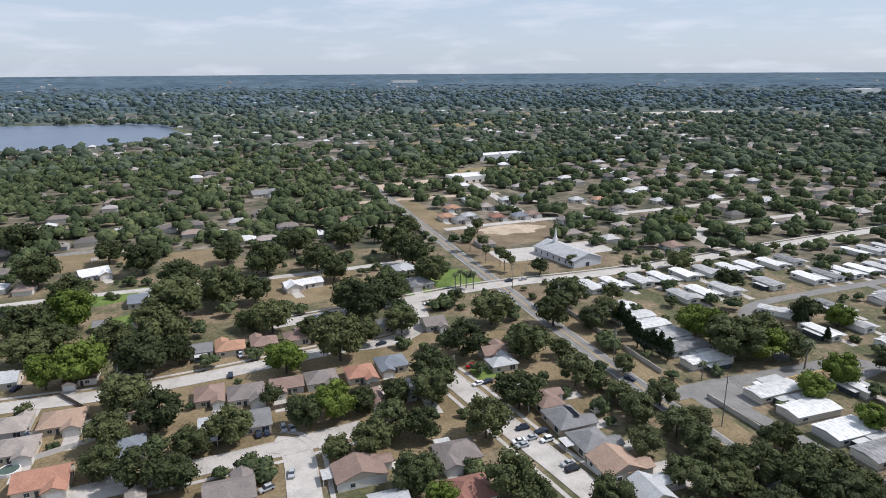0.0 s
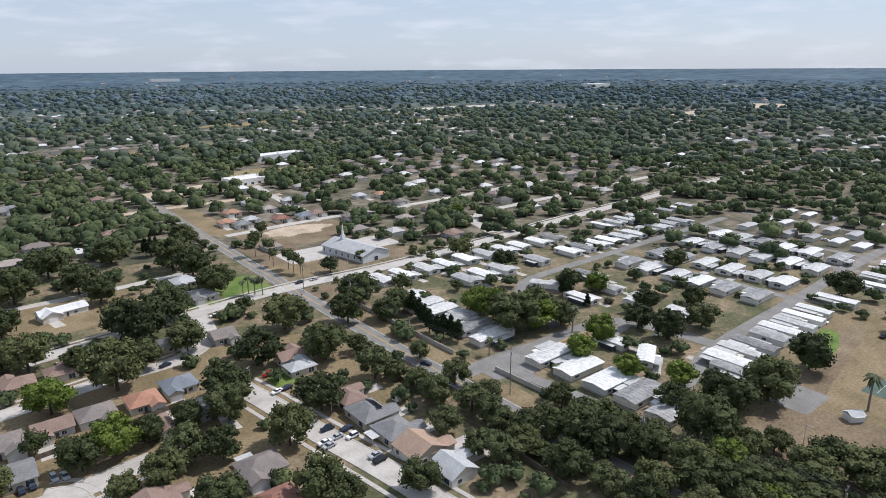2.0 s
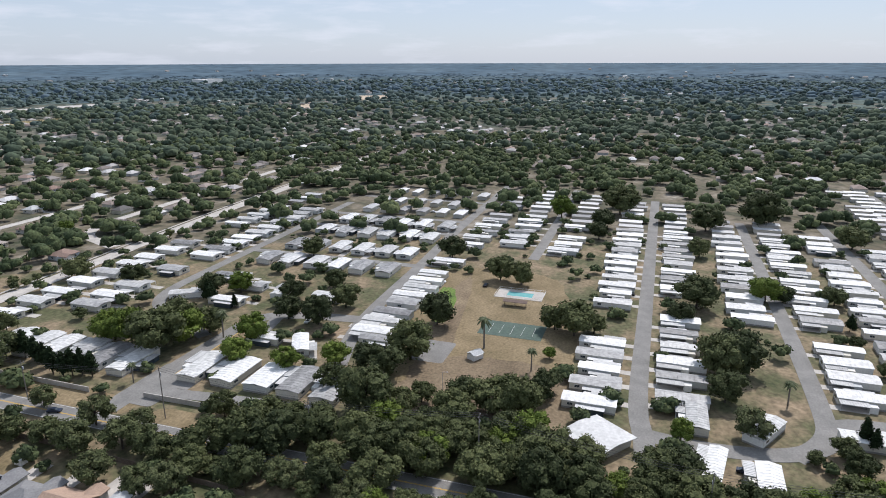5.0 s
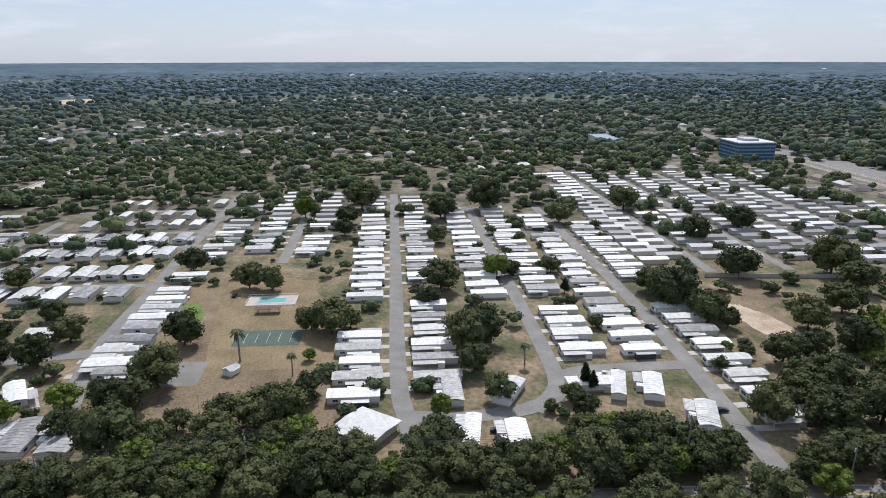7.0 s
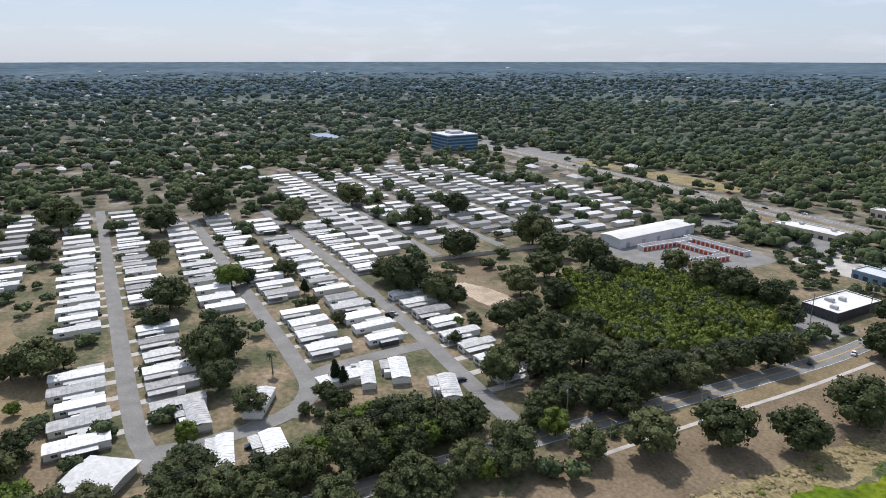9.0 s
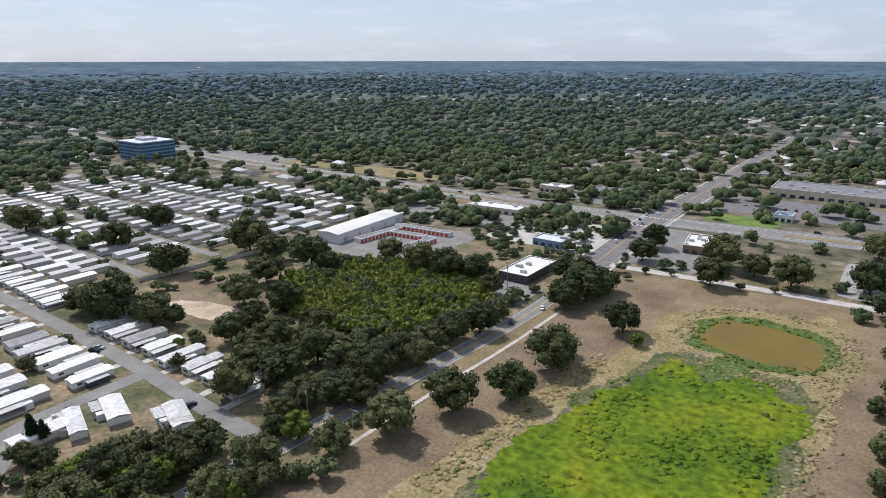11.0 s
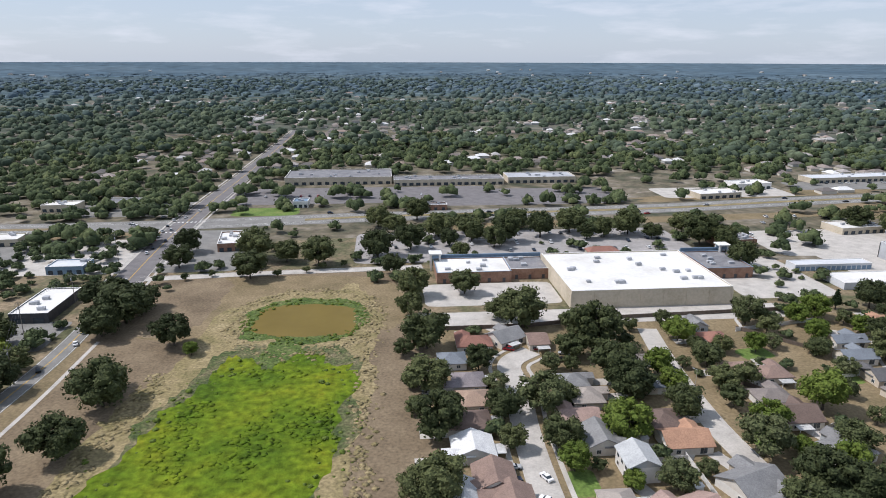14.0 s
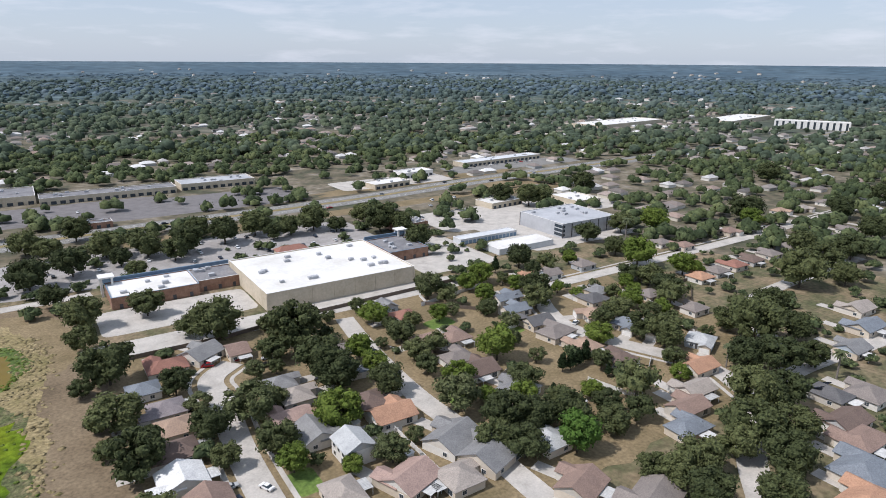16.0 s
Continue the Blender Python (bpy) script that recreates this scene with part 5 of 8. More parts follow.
CARS_C = [
    (150.9, -413.1, 115, 'black'), (151.1, -421.7, 115, 'red'), (153.3, -444.2, 115, 'silver'), (154.2, -458.6, 115, 'black'),
    (155, -475.4, 115, 'white'), (146, -391.8, 115, 'white'), (144.5, -505, 115, 'white'), (146, -402.8, 112, 'black'),
    (143.6, -420.1, 112, 'navy'), (139.5, -340.6, 115, 'silver'), (148.5, -447.4, 112, 'silver'), (-273.2, -434.6, 90, 'silver'),
    (-246.3, -404.6, 0, 'white'), (-79.8, -483.7, 0, 'black'), (180, -31.2, 80, 'navy'), (312.2, 81, 0, 'black'),
    (255.9, -111.2, 25, 'black'), (239.5, 145.5, 10, 'white'), (257.3, -113.7, 25, 'silver'), (207, -128.3, 30, 'white'),
    (130.1, -259.6, 115, 'white'), (131.9, -272.1, 115, 'silver'), (133.4, -236.1, 115, 'black'), (220.5, -423.6, 5, 'white'),
]
CARS_D = [
    (291.1, -473.2, 0, 'white'), (379.8, -403.4, 5, 'silver'), (372.1, -456, 5, 'black'), (395.1, -467.2, 5, 'black'),
    (372.4, -490.8, 5, 'red'), (316.3, -449.1, 5, 'white'), (197.5, -433.6, 5, 'silver'), (178.6, -462.8, 5, 'white'),
    (165.2, -486.5, 5, 'silver'), (149, -484.2, 95, 'white'),
]
CARS = CARS_A + CARS_B + CARS_C + CARS_D


# ---- houses ----
HOMES = []
WINDOW = {}


def window_mesh(w, h):
    if (w, h) not in WINDOW:
        bm = bmesh.new()
        box(bm, -w / 2 - 0.12, -0.06, -h / 2 - 0.12, w / 2 + 0.12, 0.02, h / 2 + 0.12, 0)
        box(bm, -w / 2, -0.085, -h / 2, -0.03, -0.055, h / 2, 1)
        box(bm, 0.03, -0.085, -h / 2, w / 2, -0.055, h / 2, 1)
        me = bpy.data.meshes.new("window")
        bm.to_mesh(me)
        bm.free()
        me.materials.append(M["white_paint"])
        me.materials.append(M["glass"])
        WINDOW[(w, h)] = me
    return WINDOW[(w, h)]


def add_window(root, x, y, z, turn, w=1.4, h=1.2):
    o = new("window", window_mesh(w, h))
    o.parent = root
    o.matrix_local = pose(x, y, z, 0, 0, turn)


def house(x, y, w, d, turn, tint, form):
    """A one-storey house; its street front looks along local -y."""
    rng = random.Random(int(x * 13 + y * 29))
    words = {"greytan": "grey-tan", "greybrown": "grey-brown", "lightgrey": "light grey", "redbrown": "red-brown", "darkbrown": "dark brown", "greymauve": "mauve-grey", "darkgrey": "dark grey"}
    w, d = w * 0.88, d * 0.95
    kindw = {"hip": "hipped", "gable": "gabled", "solar": "hipped", "tall": "gabled"}[form]
    root = tagged(new("house"), "stucco bungalow with %s %s shingle roof" % (words.get(tint, tint), kindw) + (" and solar panels" if form == "solar" else ""), "house", "houses of the subdivisions")
    root.matrix_world = pose(x, y, 0, 0, 0, turn)
    hw = 5.2 if form == "tall" else 2.75
    rise = 0.22 * min(w, d) + 0.5
    block("wall", (-w / 2, -d / 2, -0.2, w / 2, d / 2, hw), "stucco", root)
    wing = form != "tall" and w > 9.2
    ww, wd = w * 0.42, 3.0
    side = rng.choice((-1, 1))
    wx = side * (w / 2 - ww / 2 - 0.05)
    if wing:
        block("garage", (wx - ww / 2, -d / 2 - wd, -0.2, wx + ww / 2, -d / 2, hw), "stucco", root)
        bm = bmesh.new()
        gable_end(bm, ww, wd * 2, hw, ww * 0.26, True, wx, -d / 2 + 0.02)
        part("garage_gable", bm, "stucco", root)
    if form in ("gable", "tall"):
        bm = bmesh.new()
        gable_end(bm, w, d, hw, rise)
        part("gable", bm, "stucco", root)
    bm = bmesh.new()
    if form in ("hip", "solar"):
        hip_roof(bm, w, d, hw, rise)
    else:
        gable_roof(bm, w, d, hw, rise)
    if wing:
        gable_roof(bm, ww, wd * 2 + 3.0, hw + 0.02, ww * 0.26, 0.45, 0.22, wx, -d / 2 + 1.4, True)
    roof = part("roof", bm, "roof_" + tint, root)
    if form == "solar":
        for k in range(4):
            bm = bmesh.new()
            box(bm, -0.9, -1.9, 0.0, 0.9, 1.9, 0.08)
            p = part("solar_panel", bm, "solar", roof)
            p.matrix_local = pose(-3.2 + 2.1 * k, -d * 0.28, hw + rise * 0.56, math.degrees(math.atan2(rise, d / 2 + 0.5)), 0, 0)
    if wing:
        g = block("garage_door", (wx - 1.9, -d / 2 - wd - 0.06, 0.05, wx + 1.9, -d / 2 - wd + 0.03, 2.2), "white_paint", root)
        drive = block("driveway", (wx - 2.4, -d / 2 - wd - 8.5, -0.1, wx + 2.4, -d / 2 - wd, 0.07), "concrete")
        drive.matrix_world = pose(x, y, 0, 0, 0, turn)
        tagged(drive, "pale concrete driveway before a garage", "driveway", kind="structure")
        add_window(root, -wx * 0.8, -d / 2 - 0.02, 1.5, 0)
        block("door", (-wx * 0.2 - 0.5, -d / 2 - 0.07, 0.05, -wx * 0.2 + 0.5, -d / 2 + 0.03, 2.1), "dark_trim", root)
    else:
        add_window(root, w * 0.22, -d / 2 - 0.02, 1.5, 0)
        add_window(root, -w * 0.25, -d / 2 - 0.02, 1.5, 0)
        if form == "tall":
            for k in (-0.3, 0.0, 0.3):
                add_window(root, k * w, -d / 2 - 0.02, 4.1, 0)
                add_window(root, k * w, d / 2 + 0.02, 4.1, 180)
    add_window(root, w * 0.28, d / 2 + 0.02, 1.5, 180)
    add_window(root, -w * 0.28, d / 2 + 0.02, 1.5, 180, 2.2, 1.9)
    for s in (-1, 1):
        add_window(root, s * (w / 2 + 0.02), d * 0.2, 1.5, 90 * s)
    if rng.random() < 0.35:
        px = rng.uniform(-0.2, 0.2) * w
        bm = bmesh.new()
        ribbed(bm, px - 2.6, px + 2.6, d / 2 + 0.3, d / 2 + 3.6, 2.35, 9, True)
        pr = part("patio_roof", bm, "carport_roof", root, "white metal patio roof")
        for s in (-2.4, 2.4):
            block("patio_post", (px + s - 0.07, d / 2 + 3.3, 0, px + s + 0.07, d / 2 + 3.44, 2.35), "white_paint", root)
    HOMES.append((x, y, max(w, d) * 0.62))
    return root


def ribbed(bm, x0, x1, y0, y1, z, n, across):
    """A sheet of ribbed metal with its edge; the ribs run along y when across, else along x."""
    lo, hi = (x0, x1) if across else (y0, y1)
    prof = []
    for i in range(n):
        a = lo + (hi - lo) * i / n
        s = (hi - lo) / n
        prof += [(a, 0.10), (a + s * 0.8, 0.10), (a + s * 0.85, 0.17), (a + s * 0.95, 0.17)]
    prof.append((hi, 0.10))
    put = (lambda a, e, h: (a, e, z + h)) if across else (lambda a, e, h: (e, a, z + h))
    e0, e1 = (y0, y1) if across else (x0, x1)
    top = [(bm.verts.new(put(a, e0, h)), bm.verts.new(put(a, e1, h))) for a, h in prof]
    low = [(bm.verts.new(put(a, e0, 0)), bm.verts.new(put(a, e1, 0))) for a, h in prof]
    for i in range(len(prof) - 1):
        bm.faces.new((top[i][0], top[i + 1][0], top[i + 1][1], top[i][1]))
        bm.faces.new((low[i][1], low[i + 1][1], low[i + 1][0], low[i][0]))
        for k in (0, 1):
            bm.faces.new((top[i][k], low[i][k], low[i + 1][k], top[i + 1][k]))
    for i in (0, -1):
        bm.faces.new((top[i][0], top[i][1], low[i][1], low[i][0]))


def mobile_home(seed, w, length, awning, porch, label):
    """A mobile home with its long side along local y and its street end at local -y."""
    rng = random.Random(seed)
    root = tagged(new("mobile_home"), label, "mobile home", "mobile homes of the park")
    block("skirting", (-w / 2 + 0.05, -length / 2 + 0.05, -0.1, w / 2 - 0.05, length / 2 - 0.05, 0.7), "skirt", root)
    block("body", (-w / 2, -length / 2, 0.7, w / 2, length / 2, 3.05), "siding", root)
    bm = bmesh.new()
    steps = 6
    prof = []
    for i in range(steps + 1):
        t = i / steps * 2 - 1
        prof.append((t * (w / 2 + 0.22), 3.03 + (0.16 + 0.075 * w) * (1 - abs(t)) ** 0.9))
    n = int(length / 1.4)
    cuts = [(-length / 2 - 0.3, 0.0)]
    for k in range(1, n):
        yy = -length / 2 + k * length / n
        cuts += [(yy - 0.05, 0.0), (yy, 0.07), (yy + 0.05, 0.0)]
    cuts.append((length / 2 + 0.3, 0.0))
    top = [[bm.verts.new((px, c, pz + 0.14 + e)) for px, pz in prof] for c, e in cuts]
    low = [[bm.verts.new((px, c, pz)) for px, pz in prof] for c in (cuts[0][0], cuts[-1][0])]
    for a, b in zip(top, top[1:]):
        for i in range(steps):
            bm.faces.new((a[i], a[i + 1], b[i + 1], b[i]))
    for i in range(steps):
        bm.faces.new((low[0][i + 1], low[0][i], low[1][i], low[1][i + 1]))
        bm.faces.new((low[0][i], low[0][i + 1], top[0][i + 1], top[0][i]))
        bm.faces.new((top[-1][i], top[-1][i + 1], low[1][i + 1], low[1][i]))
    for i in (0, -1):
        bm.faces.new([low[0][i], *[t[i] for t in top], low[1][i]])
    part("roof", bm, "home_roof", root)
    if awning:
        aw, al = 3.1, length * awning
        bm = bmesh.new()
        ribbed(bm, w / 2 + 0.24, w / 2 + 0.24 + aw, -length / 2, -length / 2 + al, 2.62, int(al / 0.8), False)
        part("carport_roof", bm, "carport_roof", root, "flat ribbed metal carport roof")
        for k in range(2):
            yy = -length / 2 + 0.2 + k * (al - 0.4)
            block("carport_post", (w / 2 + aw, yy - 0.05, -0.1, w / 2 + aw + 0.1, yy + 0.05, 2.62), "white_paint", root)
        block("carport_floor", (w / 2 + 0.05, -length / 2 - 5.5, -0.1, w / 2 + aw, -length / 2 + al, 0.075), "concrete", root)
        block("shed", (w / 2 + 0.1, -length / 2 + al, 0, w / 2 + 2.4, min(length / 2 - 0.2, -length / 2 + al + 2.6), 2.4), "siding", root)
    if porch:
        block("porch_screen", (-w / 2 - 2.3, -length * 0.3, 0.1, -w / 2 - 0.02, length * 0.22, 2.3), "glass", root, "dark screened porch")
        bm = bmesh.new()
        box(bm, -w / 2 - 2.6, -length * 0.3 - 0.2, 2.3, -w / 2 - 0.24, length * 0.22 + 0.2, 2.42)
        part("porch_roof", bm, "carport_roof", root)
    add_window(root, w / 2 + 0.02, -0.05 * length, 1.95, 90, 1.8, 0.9)
    add_window(root, -w / 2 - 0.02, 0.34 * length, 1.95, -90, 1.8, 0.9)
    add_window(root, 0, -length / 2 - 0.02, 1.95, 0, min(2.6, w * 0.5), 1.2)
    block("door", (w / 2 - 0.01, -length * 0.22 - 0.45, 0.75, w / 2 + 0.06, -length * 0.22 + 0.45, 2.7), "white_paint", root)
    return root


TEMPLATES = [
    mobile_home(1, 4.9, 17.5, 0.55, False, "single-wide mobile home with white metal roof and carport"),
    mobile_home(2, 6.6, 16.5, 0.45, False, "double-wide mobile home with pale metal roof and carport"),
    mobile_home(3, 5.8, 18.0, 0.5, True, "mobile home with white metal roof and screened porch"),
    mobile_home(4, 7.2, 15.0, 0.0, True, "wide mobile home with ribbed roof and screened porch"),
    mobile_home(5, 4.8, 15.0, 0.7, True, "long mobile home with stained metal roof and carport"),
]
for k, tm in enumerate(TEMPLATES):
    tm.matrix_world = pose(380 + 14 * k, 305 - 60 + 38, 0, 0, 0, 0)
    HOMES.append((380 + 14 * k, 283, 8.5))


def home_at(x, y, turn, pick, wide=1.0, deep=1.0):
    if any(math.hypot(x - a, y - b) < 7.0 for a, b, _ in HOMES):
        return
    copy_thing(TEMPLATES[pick], pose(x, y, 0, 0, 0, turn) @ Matrix.Diagonal((wide, deep, 1.0, 1.0)))
    HOMES.append((x, y, 6.3))


FAR_HOMES = []


def home_row(x0, x1, y, step, turn, seed, along="x", jitter=1.0, wide=1.12, deep=1.0):
    """A row of homes side by side along a street."""
    rng = random.Random(seed)
    n = int((x1 - x0) / step)
    for i in range(n + 1):
        a = x0 + i * step + rng.uniform(-jitter, jitter)
        b = y + rng.uniform(-jitter, jitter)
        if rng.random() < 0.04:
            continue
        if y < -140 and along == "x" or a > 455 and along == "x" or along == "y" and y > 440:
            q = (a, b) if along == "x" else (b, a)
            FAR_HOMES.append((*q, turn))
            HOMES.append((*q, 6.3))
            continue
        home_at(*((a, b) if along == "x" else (b, a)), turn + rng.uniform(-1.5, 1.5), rng.choice((0, 0, 1, 2, 2, 3, 4)) if wide < 1.2 else rng.choice((1, 1, 2, 3)), wide, deep)


# rows of the park, street by street
home_row(204, 258, 15.5, 12.4, 0, 11)
home_row(302, 545, 15.0, 13.0, 0, 12)
home_row(216, 300, -15.0, 14.5, 180, 13)
home_row(332, 545, -15.0, 14.5, 180, 14)
home_row(300, 500, -45.0, 14.6, 0, 15)
home_row(235, 500, -74.5, 14.2, 180, 16)
home_row(232, 460, -98.5, 13.4, 0, 17)
home_row(181, 282, -129.0, 13.5, 180, 18)
home_row(325, 460, -130.0, 14.0, 180, 19)
home_row(235, 345, 111.0, 11.8, 180, 20)
home_row(380, 530, 109.0, 16.5, 180, 21)
home_row(374, 560, 84.0, 15.5, 0, 22)
home_row(383, 560, 50.0, 15.5, 180, 23)
home_row(186, 340, 283.0, 15.5, 0, 24, "x", 1.0, 1.22)
home_row(460, 500, 281.0, 15.0, 0, 25)
home_row(222, 440, 254.5, 14.2, 0, 26, "x", 1.0, 1.22)
for cx, facing in ((317, 90), (350, -90), (388, 90), (421, -90), (460, -90), (490, 90), (528, -90)):
    home_row(139, 229, cx, 15.2, facing, 30 + cx, "y", 1.0, 1.28, 1.05)
home_row(189, 251, 181, 12.4, 90, 41, "y", 0.6, 1.3, 1.15)
home_row(103, 163, 185, 14.0, 90, 42, "y", 0.6, 1.4, 1.15)
for hx, hy, turn, pick in ((206, -69, 0, 1), (204, -79, 72, 0), (202, -91, 72, 1), (181, -101, 70, 1), (174, -37, 88, 1), (178, -23, 80, 0), (203, -39, 60, 1), (204, -19, 90, 1), (214, 134, -60, 1), (215, 152, 0, 4), (228, 104, 0, 2), (250, 220, 30, 1), (248, 195, 0, 2), (268, 150, 0, 3), (268, 175, 90, 1), (280, 215, 0, 2), (270, 196, 0, 1)):
    home_at(hx, hy, turn, pick)
for r, sy in enumerate((-176, -222, -268, -314)):
    for s, turn in ((13.5, 0), (-13.5, 180)):
        home_row(338 - 8 * r + 20, 640, sy + s, 14.8, turn, 60 + 2 * r + (s > 0))
home_row(350, 640, -150, 15.0, 180, 80)
home_row(350, 640, -353, 15.0, 0, 81)
home_row(380, 640, -378, 15.0, 0, 82)
for h in HOUSES:
    house(*h)
# further houses on the free lots along the subdivision streets
LOTS = random.Random(14)
LOT_TINTS = ("brown", "greybrown", "grey", "tan", "greytan", "darkbrown", "slate", "redbrown", "lightgrey")
for line, first in (([(-290, -110), (-420, -110)], 0), ([(-290, -172), (-420, -176)], 0), ([(-219, -239), (-390, -240), (-560, -247)], 0), ([(-206, -112), (-216, -135), (-202, -165), (-192, -193), (-205, -225)], 0), ([(-107, -120), (-106, -180), (-110, -240)], 0), ([(-42, -100), (-43, -182), (-47, -210)], 0), ([(-130, 196), (-40, 183), (18, 187)], 0), ([(-140, 246), (-42, 244), (66, 254)], 0), ([(160, 440), (330, 440), (420, 446)], 0), ([(330, 382), (420, 384), (500, 388)], 0)):
    for (ax, ay), (bx, by) in zip(line, line[1:]):
        length = math.hypot(bx - ax, by - ay)
        ux, uy = (bx - ax) / length, (by - ay) / length
        for i in range(int(length / 15.5)):
            for s in (-1, 1):
                q = 8 + i * 15.5
                x, y = ax + ux * q - uy * s * 17, ay + uy * q + ux * s * 17
                if any(math.hypot(x - a, y - b) < 13.5 for a, b, e in HOMES) or any((x - p[0]) ** 2 + (y - p[1]) ** 2 < 144 for pts, half in ROADS for p in pts):
                    continue
                face = math.degrees(math.atan2(uy, ux)) + (0 if s > 0 else 180)
                if math.hypot(x, y) < 300:
                    house(x, y, LOTS.uniform(12, 14), LOTS.uniform(9.5, 11.5), face, LOTS.choice(LOT_TINTS), LOTS.choice(("hip", "hip", "gable")))


# ---- large buildings ----
def roof_unit(root, x, y, z, w=2.6, d=1.8, h=1.3):
    """Air-conditioning box on a kerb, with its fan ring."""
    bm = bmesh.new()
    box(bm, x - w / 2 + 0.1, y - d / 2 + 0.1, z - 0.05, x + w / 2 - 0.1, y + d / 2 - 0.1, z + 0.3)
    box(bm, x - w / 2, y - d / 2, z + 0.3, x + w / 2, y + d / 2, z + h)
    cylinder(bm, x - w * 0.2, y, z + h, z + h + 0.15, d * 0.3, d * 0.3, 10)
    part("air_handler", bm, "steel_grey", root)


def ring_wall(w, d, t, z0, z1):
    """Four walls in one closed ring, t thick."""
    bm = bmesh.new()
    loops = []
    for a, b, z in ((w / 2, d / 2, z0), (w / 2, d / 2, z1), (w / 2 - t, d / 2 - t, z1), (w / 2 - t, d / 2 - t, z0)):
        loops.append([bm.verts.new((sx * a, sy * b, z)) for sx, sy in ((-1, -1), (1, -1), (1, 1), (-1, 1))])
    for p, q in zip(loops, loops[1:] + loops[:1]):
        for i in range(4):
            j = (i + 1) % 4
            bm.faces.new((p[i], p[j], q[j], q[i]))
    return bm


def flat_building(name, label, category, x, y, w, d, h, turn, wall, roof, parapet=0.6, units=4, openings=6, open_mat="glass", oh=2.4, ow=3.0, seed=0, band=""):
    """A flat-roofed building: walls, recessed roof behind a parapet, openings, roof machines."""
    rng = random.Random(seed)
    root = tagged(new(name), label, category)
    root.matrix_world = pose(x, y, land(math.hypot(x, y)), 0, 0, turn)
    t = 0.35
    part("wall", ring_wall(w, d, t, -0.2, h + parapet), wall, root)
    block("roof", (-w / 2 + t, -d / 2 + t, h - 0.3, w / 2 - t, d / 2 - t, h), roof, root)
    part("coping", ring_wall(w + 0.1, d + 0.1, t + 0.1, h + parapet, h + parapet + 0.12), "white_paint" if not band else band, root)
    for k in range(units):
        roof_unit(root, rng.uniform(-w * 0.4, w * 0.4), rng.uniform(-d * 0.38, d * 0.38), h, rng.uniform(2, 3.4), rng.uniform(1.6, 2.4), rng.uniform(1.0, 1.6))
    for side in (-1, 1):
        for k in range(openings):
            cx = -w / 2 + (k + 0.5) * w / openings
            b = (cx - ow / 2, side * d / 2 - 0.06, 0.1 if oh > 2 else 1.0, cx + ow / 2, side * d / 2 + 0.06, oh)
            block("shutter" if open_mat != "glass" else "window", b, open_mat, root)
    HOMES.append((x, y, max(w, d) * 0.5))
    return root


def pilasters(root, w, d, h, n, material):
    for s in (-1, 1):
        for k in range(n + 1):
            cx = -w / 2 + k * w / n
            block("pilaster", (cx - 0.35, s * (d / 2 + 0.14) - 0.12, -0.1, cx + 0.35, s * (d / 2 + 0.14) + 0.12, h), material, root)


store = flat_building("supermarket", "large tan box store with bright white flat roof", "store", -127, -313, 80, 62, 8.6, 0, "store_wall", "white_roof", 0.5, 16, 0, seed=3)
pilasters(store, 80, 62, 8.0, 7, "store_wall")
flat_building("shop_annex", "brick annex with white flat roof and blue mansard", "store", -46, -336, 40, 26, 5.6, 0, "brick_wall", "white_roof", 0.5, 5, 5, "dark_trim", 2.5, 1.6, seed=4, band="blue_metal")
flat_building("shop_annex", "brick annex with grey gravel roof", "store", -77, -338, 22, 22, 5.4, 0, "brick_wall", "gravel_roof", 0.5, 5, 3, "dark_trim", 2.5, 1.6, seed=5)
flat_building("shop_annex", "tan brick annex with grey gravel roof", "store", -186, -335, 26, 32, 5.6, 0, "brick_wall", "gravel_roof", 0.5, 6, 4, "dark_trim", 2.5, 1.6, seed=6, band="blue_metal")


def mansard(x, y, w, d, h, turn, label):
    bm = bmesh.new()
    a, b = w / 2, d / 2
    prof = [(-b, h - 2.2), (-b + 1.6, h + 1.4), (-b + 2.2, h + 1.4), (-b + 2.2, h - 2.2)]
    l = [bm.verts.new((-a, p, q)) for p, q in prof]
    r = [bm.verts.new((a, p, q)) for p, q in prof]
    for i in range(4):
        j = (i + 1) % 4
        bm.faces.new((l[i], r[i], r[j], l[j]))
    bm.faces.new(l[::-1])
    bm.faces.new(r)
    n = int(w / 1.2)
    for k in range(n):
        xx = -a + (k + 0.5) * w / n
        q = [bm.verts.new(v) for v in ((xx - 0.05, -b - 0.06, h - 2.2), (xx + 0.05, -b - 0.06, h - 2.2), (xx + 0.05, -b + 1.54, h + 1.42), (xx - 0.05, -b + 1.54, h + 1.42))]
        bm.faces.new(q)
    root = tagged(new("mansard_front"), label, "shop front")
    part("mansard", bm, "blue_metal", root)
    for k in range(int(w / 5) + 1):
        block("column", (-a + 0.2 + k * (w - 0.8) / int(w / 5), -b + 0.1, -0.1, -a + 0.6 + k * (w - 0.8) / int(w / 5), -b + 0.5, h - 2.2), "white_paint", root)
    root.matrix_world = pose(x, y, 0, 0, 0, turn)


